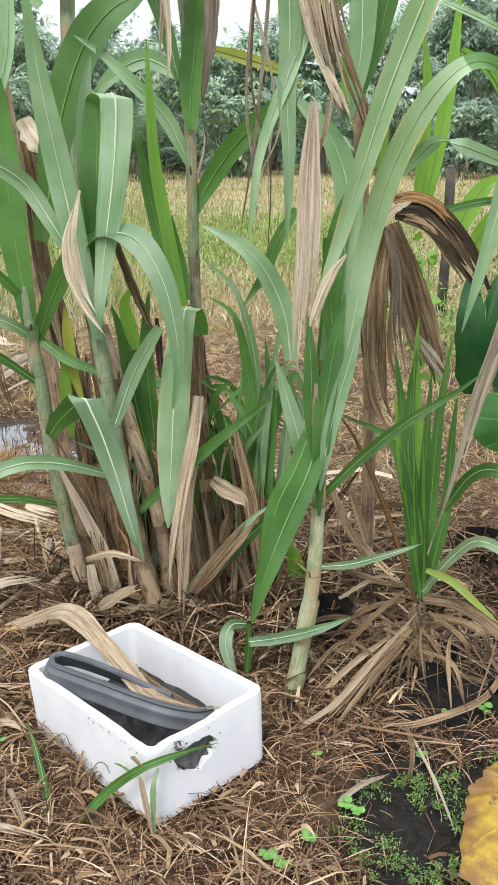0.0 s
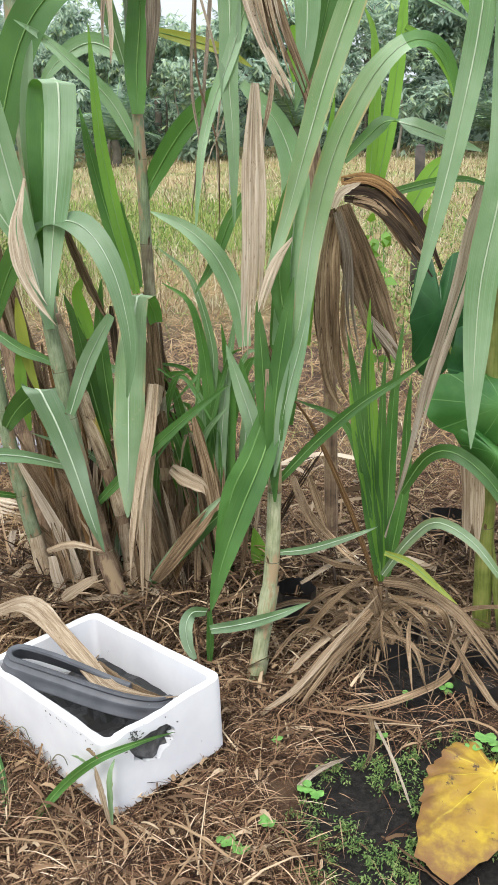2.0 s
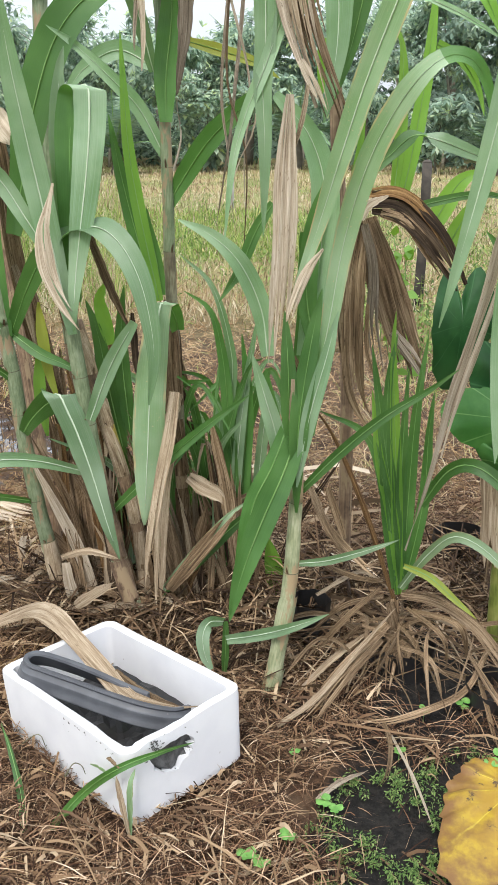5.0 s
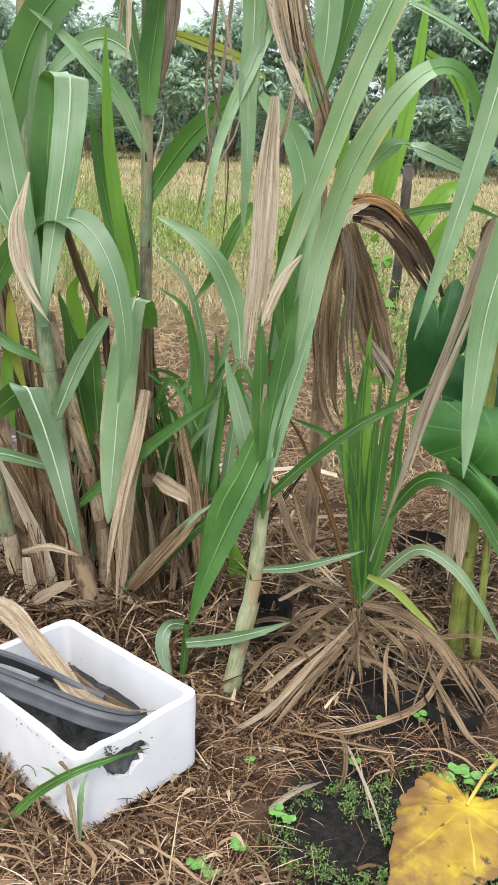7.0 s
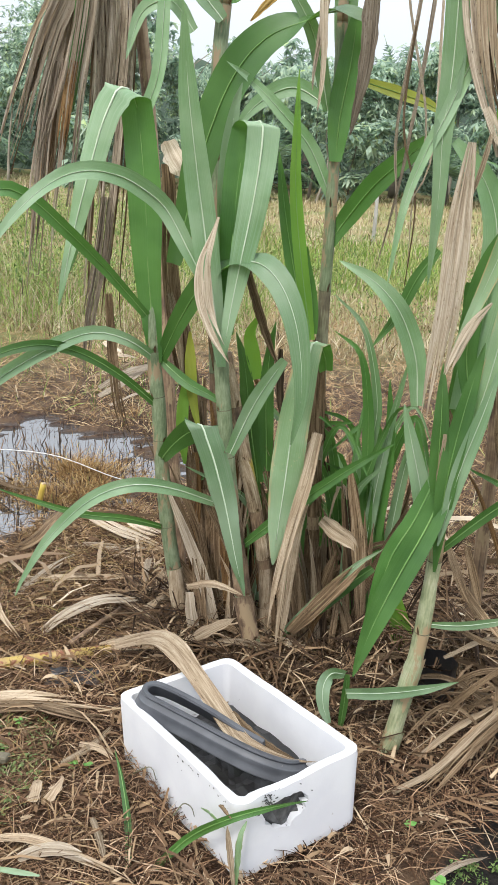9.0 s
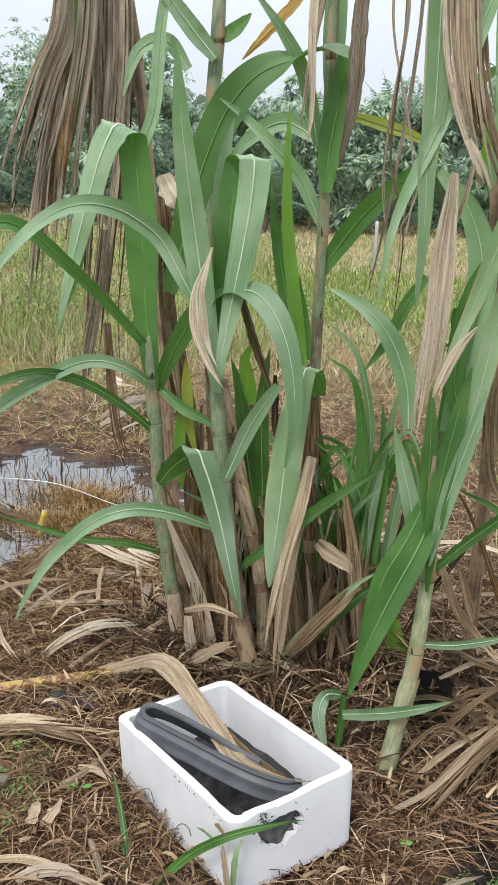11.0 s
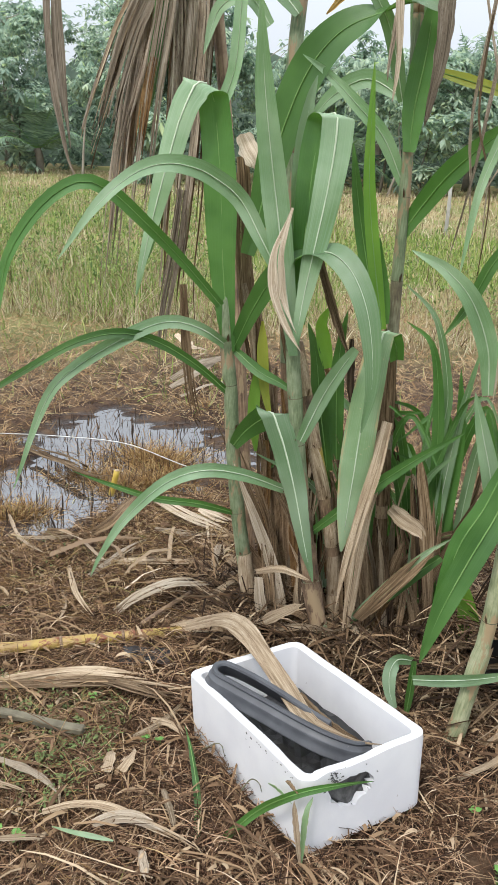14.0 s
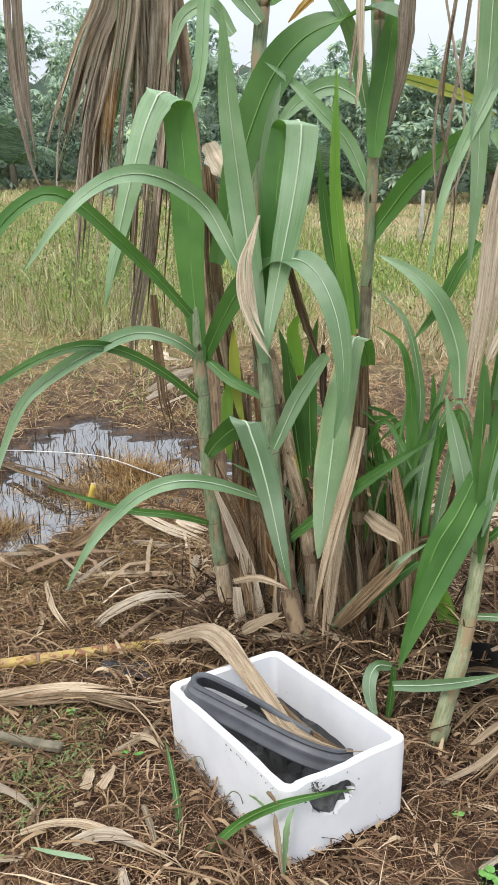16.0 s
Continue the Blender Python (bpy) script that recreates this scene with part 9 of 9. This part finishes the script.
litter_b = thing("fallen_cane_leaves", (0.249, 1.918, 0.000), "broad dry cane leaves lying flat on the straw mat", "dry leaves")
dry(litter_b, "tan", 0.020, [(0.141, 1.892, 0.020), (0.248, 1.931, 0.080), (0.382, 2.051, 0.160), (0.477, 2.094, 0.250)], face=(0, -0.5, 0.85), twist=(-9, 24))
dry(litter_b, "tan", 0.015, [(0.007, 1.393, 0.020), (0.104, 1.428, 0.030), (0.203, 1.453, 0.020)], face=(0, -0.5, 0.85), twist=(2, 32))
dry(litter_b, "tan", 0.018, [(0.276, 2.261, 0.200), (0.418, 2.327, 0.240), (0.511, 2.261, 0.200)], face=(0, -0.5, 0.85), twist=(12, 18))
dry(litter_b, "brown", 0.028, [(0.259, 2.370, 0.500), (0.293, 2.201, 0.450), (0.348, 2.224, 0.350)], face=(0, -0.5, 0.85), twist=(-5, 1))
dry(litter_b, "tan", 0.020, [(0.213, 2.040, 0.020), (0.295, 2.089, 0.080), (0.430, 2.154, 0.150)], face=(0, -0.5, 0.85), twist=(-10, -22))
dry(litter_b, "grey", 0.018, [(0.220, 1.623, 0.020), (0.278, 1.668, 0.030), (0.352, 1.707, 0.030)], face=(0, -0.5, 0.85), twist=(8, 22))
for x, y, s, turn in ((0.021, 1.759, 0.020, 99), (0.178, 1.770, 0.017, 94), (0.235, 1.609, 0.022, 61), (0.259, 1.587, 0.020, 7), (0.139, 1.493, 0.022, 107), (0.050, 1.442, 0.024, 36), (0.080, 1.419, 0.024, 6), (0.443, 1.780, 0.018, 109), (-0.666, 1.820, 0.017, 33), (-0.626, 1.826, 0.015, 84), (-0.899, 1.446, 0.020, 37), (-0.836, 1.433, 0.022, 4), (-0.861, 1.947, 0.014, 53), (-0.860, 1.849, 0.012, 31), (0.694, 1.736, 0.030, 21), (0.658, 1.706, 0.026, 50), (0.715, 1.706, 0.028, 8), (0.538, 1.932, 0.018, 111), (0.646, 1.944, 0.024, 43)):
    clover(x, y, 0.5 * s, turn)
stick((-1.367, 3.441, 0.0), (-1.337, 3.439, 0.12), 0.014, "yellow_plastic", "short yellow cane stump at the puddle edge")
tussock(-1.387, 4.020, 0.260, 2400)
tussock(-1.280, 3.971, 0.260, 2400)
tussock(-1.601, 3.675, 0.120)
tussock(-1.135, 3.270, 0.120)
tussock(-1.698, 3.127, 0.120)
tussock(-2.225, 3.977, 0.120)
tussock(-1.689, 2.775, 0.120)
tussock(-1.454, 2.513, 0.120)
tussock(-1.430, 2.736, 0.120)
tussock(-1.894, 3.120, 0.120)
tussock(-1.423, 2.354, 0.120)
tussock(-0.939, 3.475, 0.120)
tussock(-1.368, 3.590, 0.20, 1800)
tussock(-1.260, 3.686, 0.20, 1800)
tussock(-1.169, 3.801, 0.20, 1800)
tussock(-2.098, 3.566, 0.22, 900)
tussock(-1.883, 3.124, 0.20, 900)
tussock(-1.640, 2.820, 0.20, 900)
tussock(-1.580, 2.538, 0.16, 900)
tussock(-1.658, 3.208, 0.12, 900)
tussock(-2.557, 4.402, 0.25, 900)
tussock(-2.341, 4.782, 0.25, 900)
tussock(-1.714, 4.995, 0.22, 900)
tussock(-1.296, 4.933, 0.18, 900)
tussock(-1.379, 2.496, 0.16, 900)
tussock(-1.094, 2.639, 0.14, 900)
tussock(-0.976, 2.798, 0.12, 900)
tussock(-1.198, 2.431, 0.13, 900)
tussock(-1.431, 2.311, 0.14, 900)
string([(-2.504, 3.785, 0.080), (-2.197, 3.928, 0.050), (-1.910, 4.070, 0.020), (-1.520, 4.046, 0.030), (-1.104, 3.767, 0.050), (-0.780, 3.544, 0.100)])
bottle(-3.275, 5.386, "blue plastic bottle lying in the grass")

# ---- taro and nursery bags ----
taro = thing("taro_plant", (0.889, 2.238, 0.000), "taro plant with broad green heart-shaped leaves", "taro")
taro_leaf(taro, (0.812, 2.200, 0.761), (0.583, 2.170, 0.800), 0.60, "taro_green", -0.16, 1)
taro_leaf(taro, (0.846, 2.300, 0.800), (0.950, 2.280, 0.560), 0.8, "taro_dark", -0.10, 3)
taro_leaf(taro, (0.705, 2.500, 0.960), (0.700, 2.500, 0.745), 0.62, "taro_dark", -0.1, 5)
taro_leaf(taro, (0.790, 2.140, 0.645), (0.935, 2.060, 0.515), 0.27, "taro_green", -0.25, 2.2)
yellow_leaf((0.676, 1.604, 0.035), (0.808, 1.770, 0.050))
grow_bag(0.745, 1.975, 0.082, 0.10)
grow_bag(0.540, 2.180, 0.080, 0.10)
grow_bag(0.269, 2.359, 0.060, 0.15)
grow_bag(0.874, 2.879, 0.100, 0.12)
fern(0.854, 1.666)
fallen_stick([(-0.850, 2.346, 0.045), (-0.799, 2.452, 0.055), (-0.748, 2.567, 0.060)], 0.009)
plastic_scrap(-0.783, 2.185, 0.07, 0.045, 0.2)
fallen_green = thing("fallen_leaf", (-0.709, 1.503, 0.000), "yellow-green cane blade lying on the straw", "leaf")
leaf(fallen_green, "worn", 0.013, [(-0.614, 1.449, 0.050), (-0.663, 1.445, 0.055), (-0.716, 1.446, 0.055), (-0.763, 1.455, 0.050)], face=(0, -0.5, 0.85), root=0.3, keel=False)
vine([[(0.551, 2.620, 0.746), (0.533, 2.620, 0.910), (0.533, 2.620, 1.068), (0.510, 2.620, 1.203)], [(0.578, 2.620, 0.747), (0.574, 2.620, 0.929), (0.550, 2.620, 1.103), (0.563, 2.620, 1.222)], [(0.531, 2.620, 0.764), (0.498, 2.620, 0.944), (0.505, 2.620, 1.067), (0.489, 2.620, 1.152)]], "thin climbing vine with small bright green leaves")
